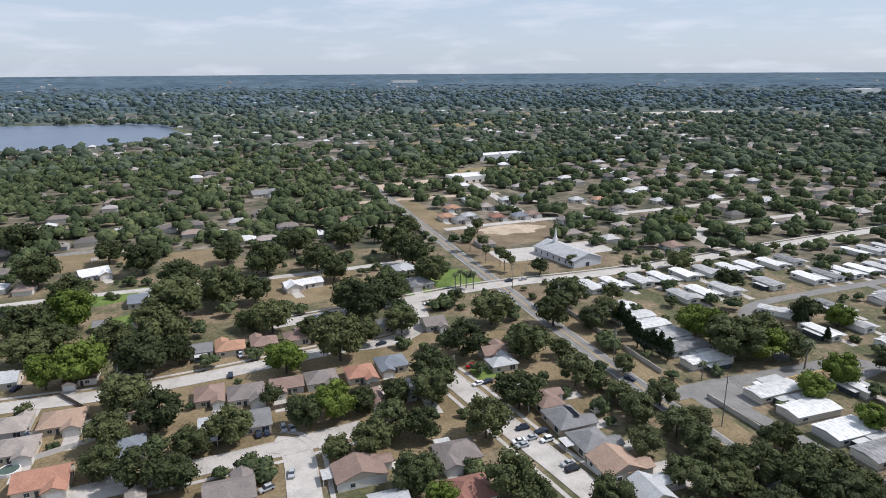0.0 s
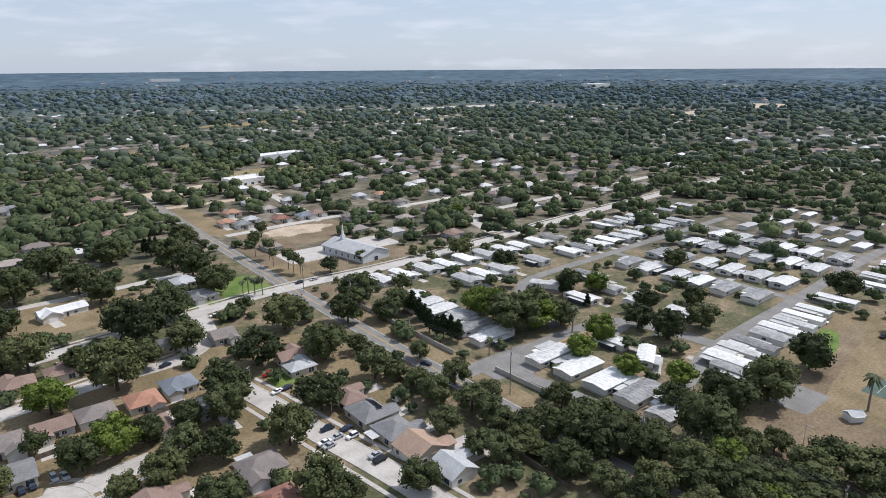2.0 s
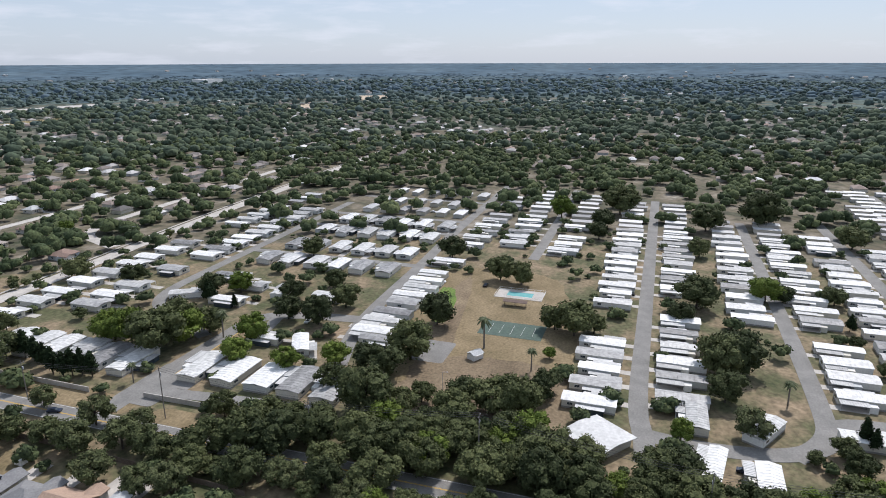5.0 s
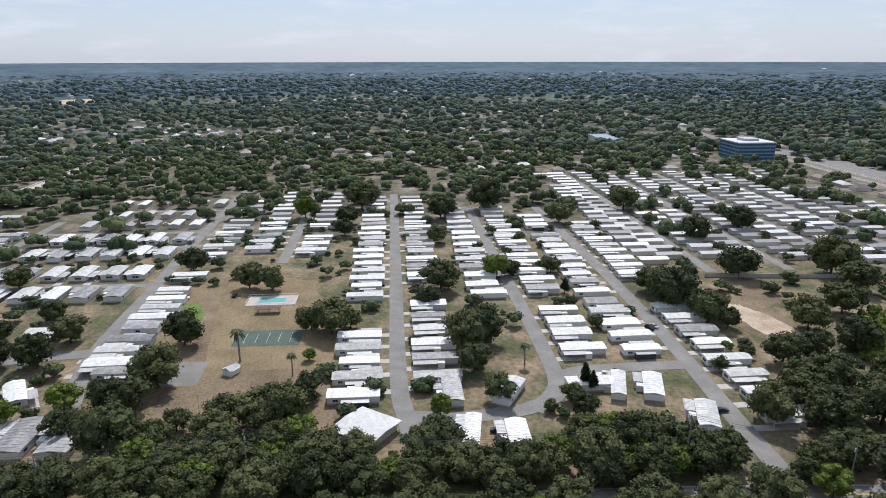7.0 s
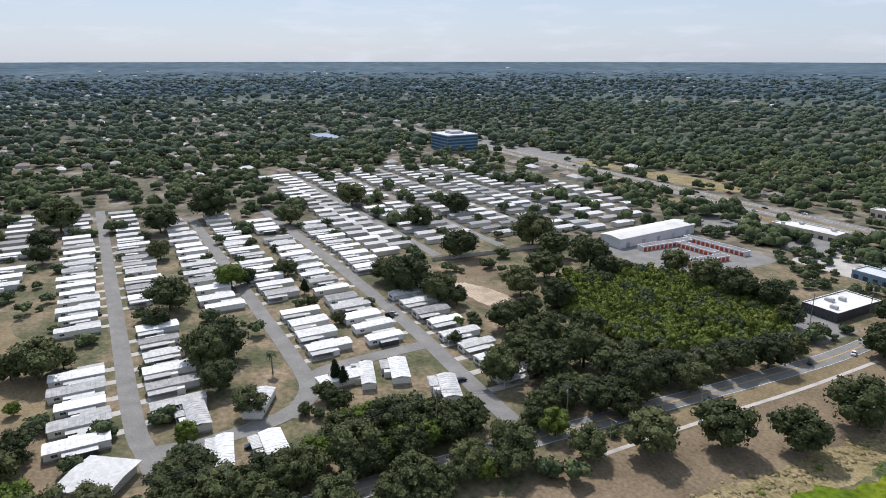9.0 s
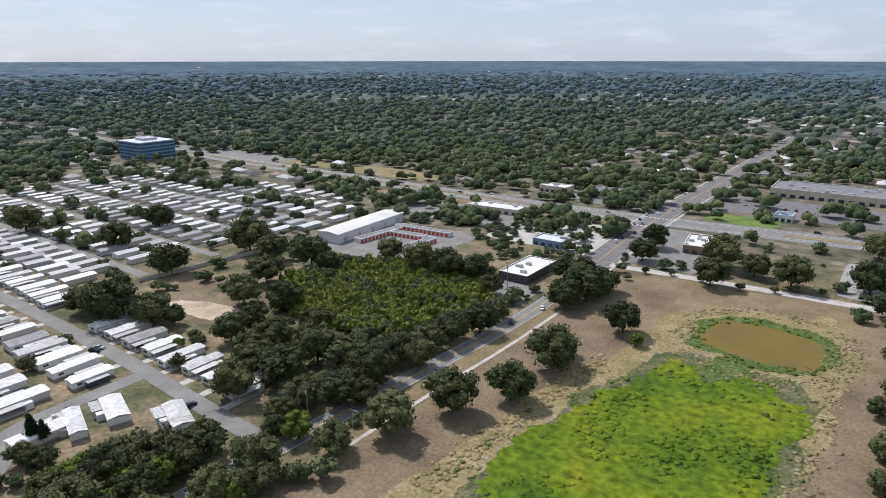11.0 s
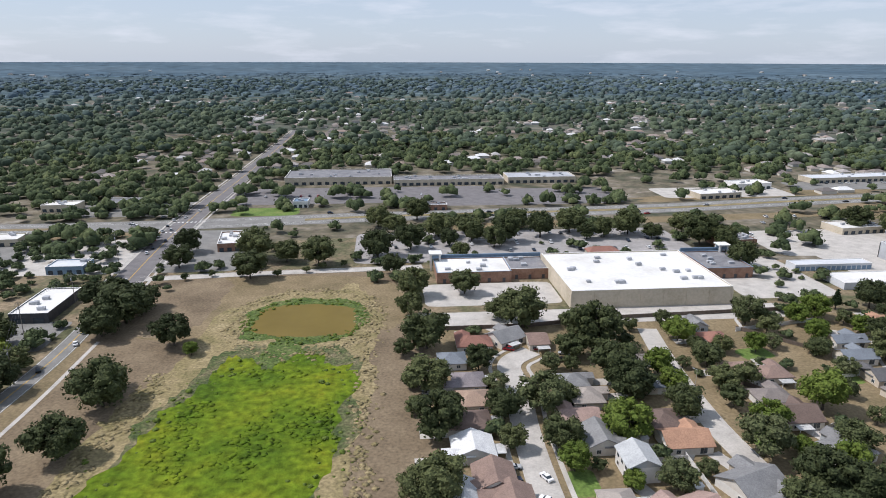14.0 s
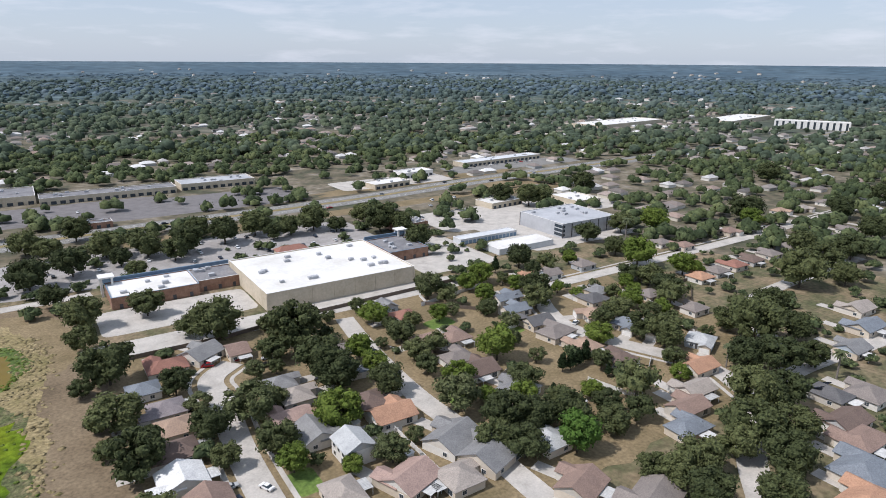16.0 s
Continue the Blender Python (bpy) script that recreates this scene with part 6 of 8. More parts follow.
mansard(-46, -351, 40, 4, 6.2, 0, "faded blue metal mansard over a shop walk")
mansard(-77, -351, 22, 4, 6.2, 0, "faded blue metal mansard over a shop walk")
mansard(-186, -353, 26, 4, 6.2, 0, "faded blue metal mansard over a shop walk")
for tx, ty in ((-27, -348), (-198, -352)):
    root = tagged(new("entry_tower"), "square white entry tower with flat cap roof", "tower")
    for sx in (-2.4, 2.4):
        for sy in (-2.4, 2.4):
            block("column", (sx - 0.5, sy - 0.5, -0.1, sx + 0.5, sy + 0.5, 9.4), "white_paint", root)
    block("louvre", (-2.2, -2.2, 7.0, 2.2, 2.2, 8.8), "blue_metal", root)
    block("cap", (-3.6, -3.6, 9.4, 3.6, 3.6, 10.1), "white_paint", root)
    root.matrix_world = pose(tx, ty, 0)
bm = bmesh.new()
hip_roof(bm, 18, 8, 8.6, 2.6)
rt = tagged(new("entrance_roof"), "brown hipped roof over the store entrance", "roof")
part("roof", bm, "roof_redbrown", rt)
part("base", (lambda b: (box(b, -9, -4, -0.1, 9, 4, 8.6), b)[1])(bmesh.new()), "store_wall", rt)
rt.matrix_world = pose(-124, -349, 0)
ss = flat_building("storage_building", "large grey metal self storage hall", "warehouse", -321, -327, 50, 44, 9.6, 0, "steel_grey", "steel_grey", 0.3, 10, 0, seed=7)
pilasters(ss, 50, 44, 9.3, 6, "dark_trim")
for k in range(3):
    block("glass_corner", (23.0, 14.0, 1.2 + 2.8 * k, 25.15, 22.15, 3.2 + 2.8 * k), "glass", ss)
flat_building("storage_row", "low storage building with white roof", "warehouse", -258, -305, 44, 17, 3.6, 0, "pale_metal", "white_roof", 0.15, 0, 9, "pale_metal", 2.4, 2.6, seed=8)
flat_building("storage_row", "long low storage row with blue-grey shutters", "warehouse", -252, -332, 46, 9, 3.6, 0, "pale_metal", "pale_metal", 0.15, 0, 15, "blue_metal", 2.5, 2.4, seed=9)


def metal_hall(name, label, x, y, w, d, h, rise, turn, doors):
    root = tagged(new(name), label, "warehouse")
    bm = bmesh.new()
    box(bm, -w / 2, -d / 2, -0.2, w / 2, d / 2, h)
    gable_end(bm, w, d, h, rise)
    part("wall", bm, "pale_metal", root)
    bm = bmesh.new()
    gable_roof(bm, w, d, h, rise, 0.4, 0.2)
    n = int(w / 1.5)
    b = d / 2 + 0.4
    for k in range(n):
        xx = -w / 2 + (k + 0.5) * w / n
        for s in (-1, 1):
            q = [bm.verts.new(v) for v in ((xx - 0.05, 0, h + rise + 0.25), (xx + 0.05, 0, h + rise + 0.25), (xx + 0.05, s * b, h + 0.25), (xx - 0.05, s * b, h + 0.25))]
            bm.faces.new(q if s < 0 else q[::-1])
    part("roof", bm, "white_roof", root)
    for k in range(doors):
        cx = -w / 2 + (k + 0.5) * w / doors
        block("shutter", (cx - 1.6, -d / 2 - 0.06, 0, cx + 1.6, -d / 2 + 0.05, 3.4), "dark_trim", root)
        block("shutter", (cx - 1.6, d / 2 - 0.05, 0, cx + 1.6, d / 2 + 0.06, 3.4), "steel_grey", root)
    root.matrix_world = pose(x, y, 0, 0, 0, turn)
    HOMES.append((x, y, max(w, d) * 0.5))


metal_hall("warehouse", "long white metal warehouse with low gable roof", 299, -318, 72, 17, 6.2, 1.0, 94, 5)
flat_building("workshop", "low white-roofed shop with dark brick walls", "shop", 161, -302, 17, 34, 4.4, 0, "dark_trim", "white_roof", 0.4, 5, 2, "glass", 2.6, 5, seed=10)
for k, (sx, sy, sl, st) in enumerate(((279, -312, 40, 86), (262, -338, 44, 4), (243, -306, 34, 88), (262, -322, 26, 4))):
    flat_building("storage_row", "grey storage row with orange-red shutters", "warehouse", sx, sy, sl, 6, 2.9, st, "pale_metal", "gravel_roof", 0.12, 0, int(sl / 3.2), "red_door", 2.4, 2.2, seed=20 + k)
flat_building("restaurant", "small restaurant with white roof and dark brick walls", "restaurant", 99, -408, 14, 30, 4.6, 8, "brick_wall", "white_roof", 0.7, 5, 3, "glass", 2.5, 2.6, seed=30)
flat_building("bank", "small blue-grey shop with pale roof", "shop", 177, -362, 20, 14, 4.2, 0, "blue_metal", "pale_metal", 0.5, 2, 4, "glass", 2.5, 2.6, seed=31)
flat_building("shop", "low white-roofed shop beside the highway", "shop", 255, -422, 44, 16, 4.2, 4, "store_wall", "white_roof", 0.5, 4, 7, "glass", 2.5, 3, seed=32)
flat_building("shop", "low shop with grey roof by the highway", "shop", 208, -530, 30, 20, 4.4, 0, "store_wall", "gravel_roof", 0.6, 4, 5, "glass", 2.5, 3, seed=33)
flat_building("shop", "white shop across the highway", "shop", 252, -520, 26, 16, 5.0, 0, "store_wall", "white_roof", 0.6, 4, 5, "glass", 2.5, 3, seed=34)
flat_building("shopping_plaza", "long shopping plaza with grey roof and tan gables", "store", 44, -632, 100, 46, 6.6, 0, "store_wall", "gravel_roof", 0.7, 10, 14, "glass", 2.8, 4, seed=35)
flat_building("shopping_plaza", "long low shop row with grey roof", "store", -60, -610, 104, 22, 5.2, 0, "store_wall", "gravel_roof", 0.6, 10, 16, "glass", 2.8, 4, seed=36)
flat_building("shopping_plaza", "low shop row with pale roof", "store", -150, -618, 66, 28, 5.4, 0, "store_wall", "steel_grey", 0.6, 8, 10, "glass", 2.8, 4, seed=37)
flat_building("kiosk_bank", "small white and blue bank on a lawn", "bank", 68, -520, 12, 14, 4.4, 0, "white_paint", "blue_metal", 0.7, 2, 3, "glass", 2.5, 2.4, seed=38)
flat_building("shop", "brown brick shop in the parking lot", "shop", -36, -500, 24, 10, 4.0, 0, "brick_wall", "gravel_roof", 0.5, 2, 4, "glass", 2.5, 2.4, seed=39)
flat_building("shop", "white-roofed shop by the highway", "shop", -285, -531, 40, 20, 4.2, 8, "store_wall", "white_roof", 0.5, 3, 6, "glass", 2.6, 4, seed=40)
flat_building("shop", "two-tone shop with white roof", "shop", -335, -566, 36, 20, 5.0, 8, "white_paint", "white_roof", 0.7, 3, 6, "glass", 2.6, 4, seed=41)
flat_building("shop_row", "long low shop row with pale roof", "store", -468, -596, 120, 20, 4.6, 5, "store_wall", "pale_metal", 0.4, 4, 18, "glass", 2.6, 4, seed=42)
flat_building("restaurant", "low shop with white flat roof", "restaurant", -325, -411, 34, 20, 4.2, 6, "store_wall", "white_roof", 0.5, 5, 6, "glass", 2.5, 3, seed=43)
flat_building("shop", "low white-roofed building behind the storage hall", "shop", -388, -388, 26, 34, 4.0, 0, "store_wall", "white_roof", 0.5, 3, 4, "glass", 2.5, 3, seed=44)
flat_building("shop", "brown brick shop near the parking lot", "shop", -222, -385, 26, 16, 4.4, 5, "brick_wall", "gravel_roof", 0.5, 4, 4, "glass", 2.5, 3, seed=45)
flat_building("market_hall", "very large white-roofed store far away", "store", -930, -830, 200, 60, 7, 8, "store_wall", "white_roof", 0.6, 10, 0, seed=46)
flat_building("market_hall", "long white-roofed store far away", "store", -1200, -770, 200, 60, 7, 12, "store_wall", "white_roof", 0.6, 10, 0, seed=47)
flat_building("apartment_block", "white four-storey block with dark windows", "apartment building", -1180, -612, 118, 24, 13, -62, "white_paint", "white_roof", 0.8, 4, 12, "glass", 12.5, 3.6, seed=48)
flat_building("shop", "white hall among the trees", "hall", 259, 640, 40, 26, 6, 8, "white_paint", "white_roof", 0.4, 2, 5, "dark_trim", 2.5, 3, seed=49)
flat_building("hall", "white building at the wood edge", "hall", 364, 790, 70, 22, 7, 8, "pale_metal", "white_roof", 0.4, 2, 5, "dark_trim", 2.5, 3, seed=50)
flat_building("far_hall", "large white hall on the horizon", "hall", 2428, 1891, 130, 60, 16, 0, "white_paint", "white_roof", 0.4, 0, 0, seed=51)
flat_building("far_hall", "white halls on the horizon", "hall", 1118, 3764, 150, 50, 14, 0, "white_paint", "white_roof", 0.4, 0, 0, seed=52)


def office(x, y, w, d, floors, turn):
    root = tagged(new("office_building"), "blue glass office block with pale flat roof", "office building")
    fh = 4.0
    for k in range(floors):
        block("glass_band", (-w / 2, -d / 2, k * fh + 1.3, w / 2, d / 2, k * fh + fh), "blue_glass", root)
        block("spandrel", (-w / 2 - 0.25, -d / 2 - 0.25, k * fh - 0.2 if k else -0.3, w / 2 + 0.25, d / 2 + 0.25, k * fh + 1.3), "blue_metal", root)
    block("roof", (-w / 2 - 0.4, -d / 2 - 0.4, floors * fh, w / 2 + 0.4, d / 2 + 0.4, floors * fh + 1.2), "pale_metal", root)
    block("roof_house", (-w * 0.2, -d * 0.2, floors * fh + 1.2, w * 0.2, d * 0.2, floors * fh + 4), "steel_grey", root)
    for s in (-1, 1):
        for k in range(9):
            cx = -w / 2 + k * w / 8
            block("mullion", (cx - 0.2, s * (d / 2 + 0.28) - 0.1, 0, cx + 0.2, s * (d / 2 + 0.28) + 0.1, floors * fh), "blue_metal", root)
    root.matrix_world = pose(x, y, land(math.hypot(x, y)), 0, 0, turn)
    HOMES.append((x, y, 40))


office(738, -418, 44, 44, 5, 0)
flat_building("office_low", "low blue-roofed showroom among trees", "shop", 905, -300, 70, 26, 7, 0, "pale_metal", "blue_metal", 0.4, 0, 0, seed=61)


def church(x, y, turn):
    root = tagged(new("church"), "grey-white metal church hall with slender steeple", "church")
    w, d, h, rise = 40, 21, 4.4, 3.6
    bm = bmesh.new()
    box(bm, -w / 2, -d / 2, -0.2, w / 2, d / 2, h)
    gable_end(bm, w, d, h, rise)
    part("wall", bm, "pale_metal", root)
    bm = bmesh.new()
    gable_roof(bm, w, d, h, rise, 0.7, 0.25)
    part("roof", bm, "roof_lightgrey", root)
    bm = bmesh.new()
    box(bm, 10.8, -1.2, h + rise - 1.5, 13.2, 1.2, h + rise + 2.6)
    part("steeple_base", bm, "white_paint", root)
    bm = bmesh.new()
    cylinder(bm, 12, 0, h + rise + 2.6, h + rise + 10.5, 0.95, 0.05, 8)
    part("spire", bm, "white_paint", root, "white tapering spire")
    for s in (-1, 1):
        for k in range(7):
            add_window(root, -18 + 6 * k, s * (d / 2 + 0.02), 2.2, 0 if s < 0 else 180, 1.2, 2.0)
    block("door", (-w / 2 - 0.08, -1.4, 0, -w / 2 + 0.04, 1.4, 2.6), "glass", root)
    root.matrix_world = pose(x, y, 0, 0, 0, turn)
    HOMES.append((x, y, 24))


church(206, 342, 98)

# large white clubhouse roof, pool, court and shed on the park green
root = tagged(new("clubhouse"), "square clubhouse with worn white low-pitched roof", "clubhouse")
block("wall", (-7, -7, -0.2, 7, 7, 3.0), "siding", root)
bm = bmesh.new()
gable_roof(bm, 15.0, 15.0, 3.0, 0.7, 0.8, 0.2)
part("roof", bm, "carport_roof", root)
for k in (-4, 0, 4):
    add_window(root, k, -7.02, 1.7, 0, 1.8, 1.4)
    add_window(root, 7.02, k, 1.7, 90, 1.8, 1.4)
root.matrix_world = pose(182.5, 10.5, 0, 0, 0, 53)
HOMES.append((182.5, 10.5, 10))
root = tagged(new("swimming_pool"), "turquoise swimming pool in a pale concrete deck", "pool")
bm = bmesh.new()
for a in ((-6.5, -12, 6.5, -6.5), (-6.5, 6.5, 6.5, 12), (-6.5, -6.5, -3, 6.5), (3, -6.5, 6.5, 6.5)):
    box(bm, a[0], a[1], -0.1, a[2], a[3], 0.14)
part("deck", bm, "concrete", root, "pale concrete pool deck")
block("water", (-3, -6.5, -0.1, 3, 6.5, 0.08), "pool_water", root, "clear turquoise water")
for a in ((-6.6, -12.1, 6.6, -12.0), (-6.6, 12.0, 6.6, 12.1), (-6.6, -12, -6.5, 12), (6.5, -12, 6.6, 12)):
    block("railing", (a[0], a[1], 0.95, a[2], a[3], 1.05), "white_paint", root)
for k in range(9):
    for sx in (-6.55, 6.55):
        block("rail_post", (sx - 0.05, -12 + 3 * k - 0.05, 0, sx + 0.05, -12 + 3 * k + 0.05, 1.0), "white_paint", root)
root.matrix_world = pose(305, 61, 0)
root = tagged(new("pool_shelter"), "long open shelter with brown roof beside the pool", "shelter")
bm = bmesh.new()
gable_roof(bm, 11, 3.4, 2.4, 0.6, 0.4, 0.15)
part("roof", bm, "roof_darkbrown", root)
for sx in (-5, 0, 5):
    for sy in (-1.4, 1.4):
        block("post", (sx - 0.1, sy - 0.1, -0.1, sx + 0.1, sy + 0.1, 2.4), "fence_wood", root)
root.matrix_world = pose(289, 60, 0, 0, 0, 90)
root = tagged(new("shuffleboard_court"), "faded green sport court with white lines", "court")
block("surface", (-8, -14, -0.05, 8, 14, 0.09), "court_green", root)
for k in range(-2, 3):
    block("court_line", (-5, k * 4.8 - 0.06, 0.09, 5, k * 4.8 + 0.06, 0.1), "paint_white", root)
root.matrix_world = pose(260, 55, 0)
root = tagged(new("garden_shed"), "small white shed with gable roof", "shed")
bm = bmesh.new()
box(bm, -2, -2.6, -0.1, 2, 2.6, 2.3)
gable_end(bm, 5.2, 4, 2.3, 1.0, True)
part("wall", bm, "siding", root)
bm = bmesh.new()
gable_roof(bm, 4, 5.2, 2.3, 1.0, 0.25, 0.12, 0, 0, True)
part("roof", bm, "roof_lightgrey", root)
block("door", (-0.6, -2.66, 0, 0.6, -2.58, 2.0), "white_paint", root)
root.matrix_world = pose(228, 63, 0, 0, 0, 60)


for x, y, turn in ((-84, -146, 20), (-78, -170, 20), (-60, -140, 10), (-120, -128, 20), (-150, -140, 0), (62, 165, 0), (112, 150, 90), (-52, 232, 0), (118, 172, 90), (-226, -178, 0), (100, 196, 0)):
    root = tagged(new("garden_shed"), "small white garden shed with low roof", "shed", "garden sheds")
    block("wall", (-1.4, -1.1, -0.1, 1.4, 1.1, 1.9), "siding", root)
    bm = bmesh.new()
    gable_roof(bm, 2.8, 2.2, 1.9, 0.5, 0.2, 0.1)
    part("roof", bm, "carport_roof", root)
    block("door", (-0.5, -1.16, 0, 0.5, -1.08, 1.7), "dark_trim", root)
    root.matrix_world = pose(x, y, 0, 0, 0, turn)
root = tagged(new("garden_pool"), "round above-ground garden pool with green water", "pool")
bm = bmesh.new()
for k in range(24):
    a0, a1 = math.tau * k / 24, math.tau * (k + 1) / 24
    q = [bm.verts.new((r * math.cos(a), r * math.sin(a), z)) for r, z, a in ((3.1, -0.1, a0), (3.1, -0.1, a1), (3.1, 1.2, a1), (3.1, 1.2, a0), (2.8, 1.2, a0), (2.8, 1.2, a1), (2.8, 0.9, a1), (2.8, 0.9, a0))]
    for f in ((0, 1, 2, 3), (3, 2, 5, 4), (4, 5, 6, 7)):
        bm.faces.new([q[i] for i in f])
part("rim", bm, "white_paint", root)
bm = bmesh.new()
cylinder(bm, 0, 0, 0.2, 1.0, 2.79, 2.79, 24)
part("water", bm, "court_green", root)
root.matrix_world = pose(-65, 202, 0)


# ---- walls and fences ----
def panel_wall(name, label, category, line, h, material, step, thick=0.16, cap=True, group="walls and fences"):
    root = tagged(new(name), label, category, group)
    shared = None
    for (x0, y0), (x1, y1) in zip(line, line[1:]):
        length = math.hypot(x1 - x0, y1 - y0)
        n = max(1, round(length / step))
        s = length / n
        a = math.degrees(math.atan2(y1 - y0, x1 - x0))
        bm = bmesh.new()
        box(bm, 0.06, -thick / 2, -0.1, s - 0.06, thick / 2, h)
        if cap:
            box(bm, 0, -thick / 2 - 0.06, h, s, thick / 2 + 0.06, h + 0.1)
        box(bm, -0.13, -thick / 2 - 0.07, -0.1, 0.13, thick / 2 + 0.07, h + 0.05)
        first = part("panel", bm, material, root)
        for i in range(n):
            m = pose(x0 + (x1 - x0) * i / n, y0 + (y1 - y0) * i / n, 0, 0, 0, a)
            if i == 0:
                first.matrix_local = m
            else:
                share("panel", first, root, m)


panel_wall("boundary_wall", "pale concrete boundary wall beside the avenue", "wall", [(158, 188), (158, 268)], 1.9, "concrete", 4)
panel_wall("boundary_wall", "pale concrete boundary wall beside the park entrance", "wall", [(161, 166), (162, 128), (160, 90)], 1.9, "concrete", 4)
panel_wall("boundary_wall", "grey concrete wall behind the clearing", "wall", [(322, -168), (316, -220), (312, -268)], 2.2, "concrete", 4)
panel_wall("fence", "grey board fence along the avenue", "fence", [(126, 100), (128, 160), (128, 215)], 1.8, "fence_wood", 2.4, 0.08, False)
panel_wall("fence", "dark board fence beside the avenue", "fence", [(139, 420), (142, 480), (146, 540)], 1.8, "fence_wood", 2.4, 0.08, False)
panel_wall("fence", "white vinyl garden fence", "fence", [(-9, -145), (-9, -158), (-20, -158)], 1.8, "fence_white", 2.4, 0.08, False)
panel_wall("fence", "brown board fence behind the shopping centre", "fence", [(-14, -262), (-60, -262), (-98, -268), (-190, -272)], 1.9, "fence_wood", 2.4, 0.1, False)
for line in ([(-68, -160), (-90, -160)], [(-88, -134), (-88, -176)], [(-128, -150), (-140, -172), (-150, -176)], [(-150, -200), (-184, -208)], [(-152, -250), (-194, -258)], [(-40, 225), (-64, 222)], [(-62, 206), (-38, 214)], [(-236, -158), (-250, -196)], [(-165, -152), (-170, -132)], [(-199, -151), (-165, -128)], [(-158, -262), (-155.5, -251)], [(-97, -141), (-96, -125)], [(-103, -132), (-97, -127)], [(-76, 442), (-52, 466), (-100, 462)]):
    panel_wall("fence", "white vinyl garden fence", "fence", line, 1.8, "fence_white", 2.4, 0.08, False)
for line in ([(0, 222), (0, 236)], [(12, 212), (34, 214)], [(34, 214), (58, 218)], [(-140, -190), (-120, -214)], [(-153, -252), (-173, -230)], [(-286, -197), (-260, -177)], [(-224, -160), (-232, -200)], [(-20, -176), (-20, -230)], [(62, 170), (62, 150)], [(-60, 250), (-50, 236)], [(-256, -200), (-300, -206)], [(-80, -140), (-80, -110)]):
    panel_wall("fence", "weathered board garden fence", "fence", line, 1.8, "fence_wood", 2.4, 0.08, False)


# ---- cars ----
def car_meshes(tint, long_roof):
    bm = bmesh.new()
    prof = [(-2.3, 0.35), (-2.32, 0.75), (-2.1, 0.92), (-1.0, 1.0), (1.5 if not long_roof else 2.1, 1.03), (2.25, 0.98), (2.32, 0.6), (2.25, 0.35)]
    a = [bm.verts.new((x, -0.9, z)) for x, z in prof]
    b = [bm.verts.new((x, 0.9, z)) for x, z in prof]
    for i in range(len(prof)):
        j = (i + 1) % len(prof)
        bm.faces.new((a[i], b[i], b[j], a[j]))
    bm.faces.new(a)
    bm.faces.new(b[::-1])
    top = 1.48 if not long_roof else 1.75
    e = 1.35 if not long_roof else 2.0
    box(bm, -0.45, -0.68, top - 0.04, e - 0.5, 0.68, top)
    bmesh.ops.recalc_face_normals(bm, faces=bm.faces)
    body = bpy.data.meshes.new("body")
    bm.to_mesh(body)
    bm.free()
    body.materials.append(M["car_" + tint])
    bm = bmesh.new()
    lo = [bm.verts.new(v) for v in ((-1.15, -0.84, 0.98), (e + 0.3, -0.84, 0.98), (e + 0.3, 0.84, 0.98), (-1.15, 0.84, 0.98))]
    hi = [bm.verts.new(v) for v in ((-0.45, -0.68, top - 0.03), (e - 0.5, -0.68, top - 0.03), (e - 0.5, 0.68, top - 0.03), (-0.45, 0.68, top - 0.03))]
    for i in range(4):
        bm.faces.new((lo[i], lo[(i + 1) % 4], hi[(i + 1) % 4], hi[i]))
    cab = bpy.data.meshes.new("glasshouse")
    bm.to_mesh(cab)
    bm.free()
    cab.materials.append(M["glass"])
    return body, cab


def wheel_mesh(places):
    bm = bmesh.new()
    for x, y, z in places:
        bmesh.ops.create_cone(bm, cap_ends=True, segments=12, radius1=0.34, radius2=0.34, depth=0.24, matrix=pose(x, y, z, 90))
        bmesh.ops.create_cone(bm, cap_ends=True, segments=8, radius1=0.18, radius2=0.18, depth=0.27, matrix=pose(x, y, z, 90))
    me = bpy.data.meshes.new("wheel")
    bm.to_mesh(me)
    bm.free()
    me.materials.append(M["tyre"])
    return me


WHEEL = wheel_mesh([(0, 0, 0)])
FAR_WHEELS = wheel_mesh([(sx, sy, 0.34) for sx in (-1.45, 1.45) for sy in (-0.8, 0.8)])
CAR_MESH = {(t, v): car_meshes(t, v) for t in CAR_TINT for v in (False, True)}


def car(x, y, turn, tint, big):
    nm = "car" if not big else "van"
    root = tagged(new(nm), "parked %s %s with dark windows" % (tint.replace("darkred", "dark red").replace("navy", "dark blue"), nm), "car", "cars")
    body, cab = CAR_MESH[(tint, big)]
    new("body", body).parent = root
    new("glasshouse", cab).parent = root
    if math.hypot(x, y) > 380:
        new("wheels", FAR_WHEELS).parent = root
    else:
        for sx in (-1.45, 1.45):
            for sy in (-0.8, 0.8):
                w = new("wheel", WHEEL)
                w.parent = root
                w.location = (sx, sy, 0.34)
    root.matrix_world = pose(x, y, 0.14, 0, 0, turn)


for i, (x, y, turn, tint) in enumerate(CARS):
    car(x, y, turn, tint, i % 3 == 1)
rng = random.Random(77)
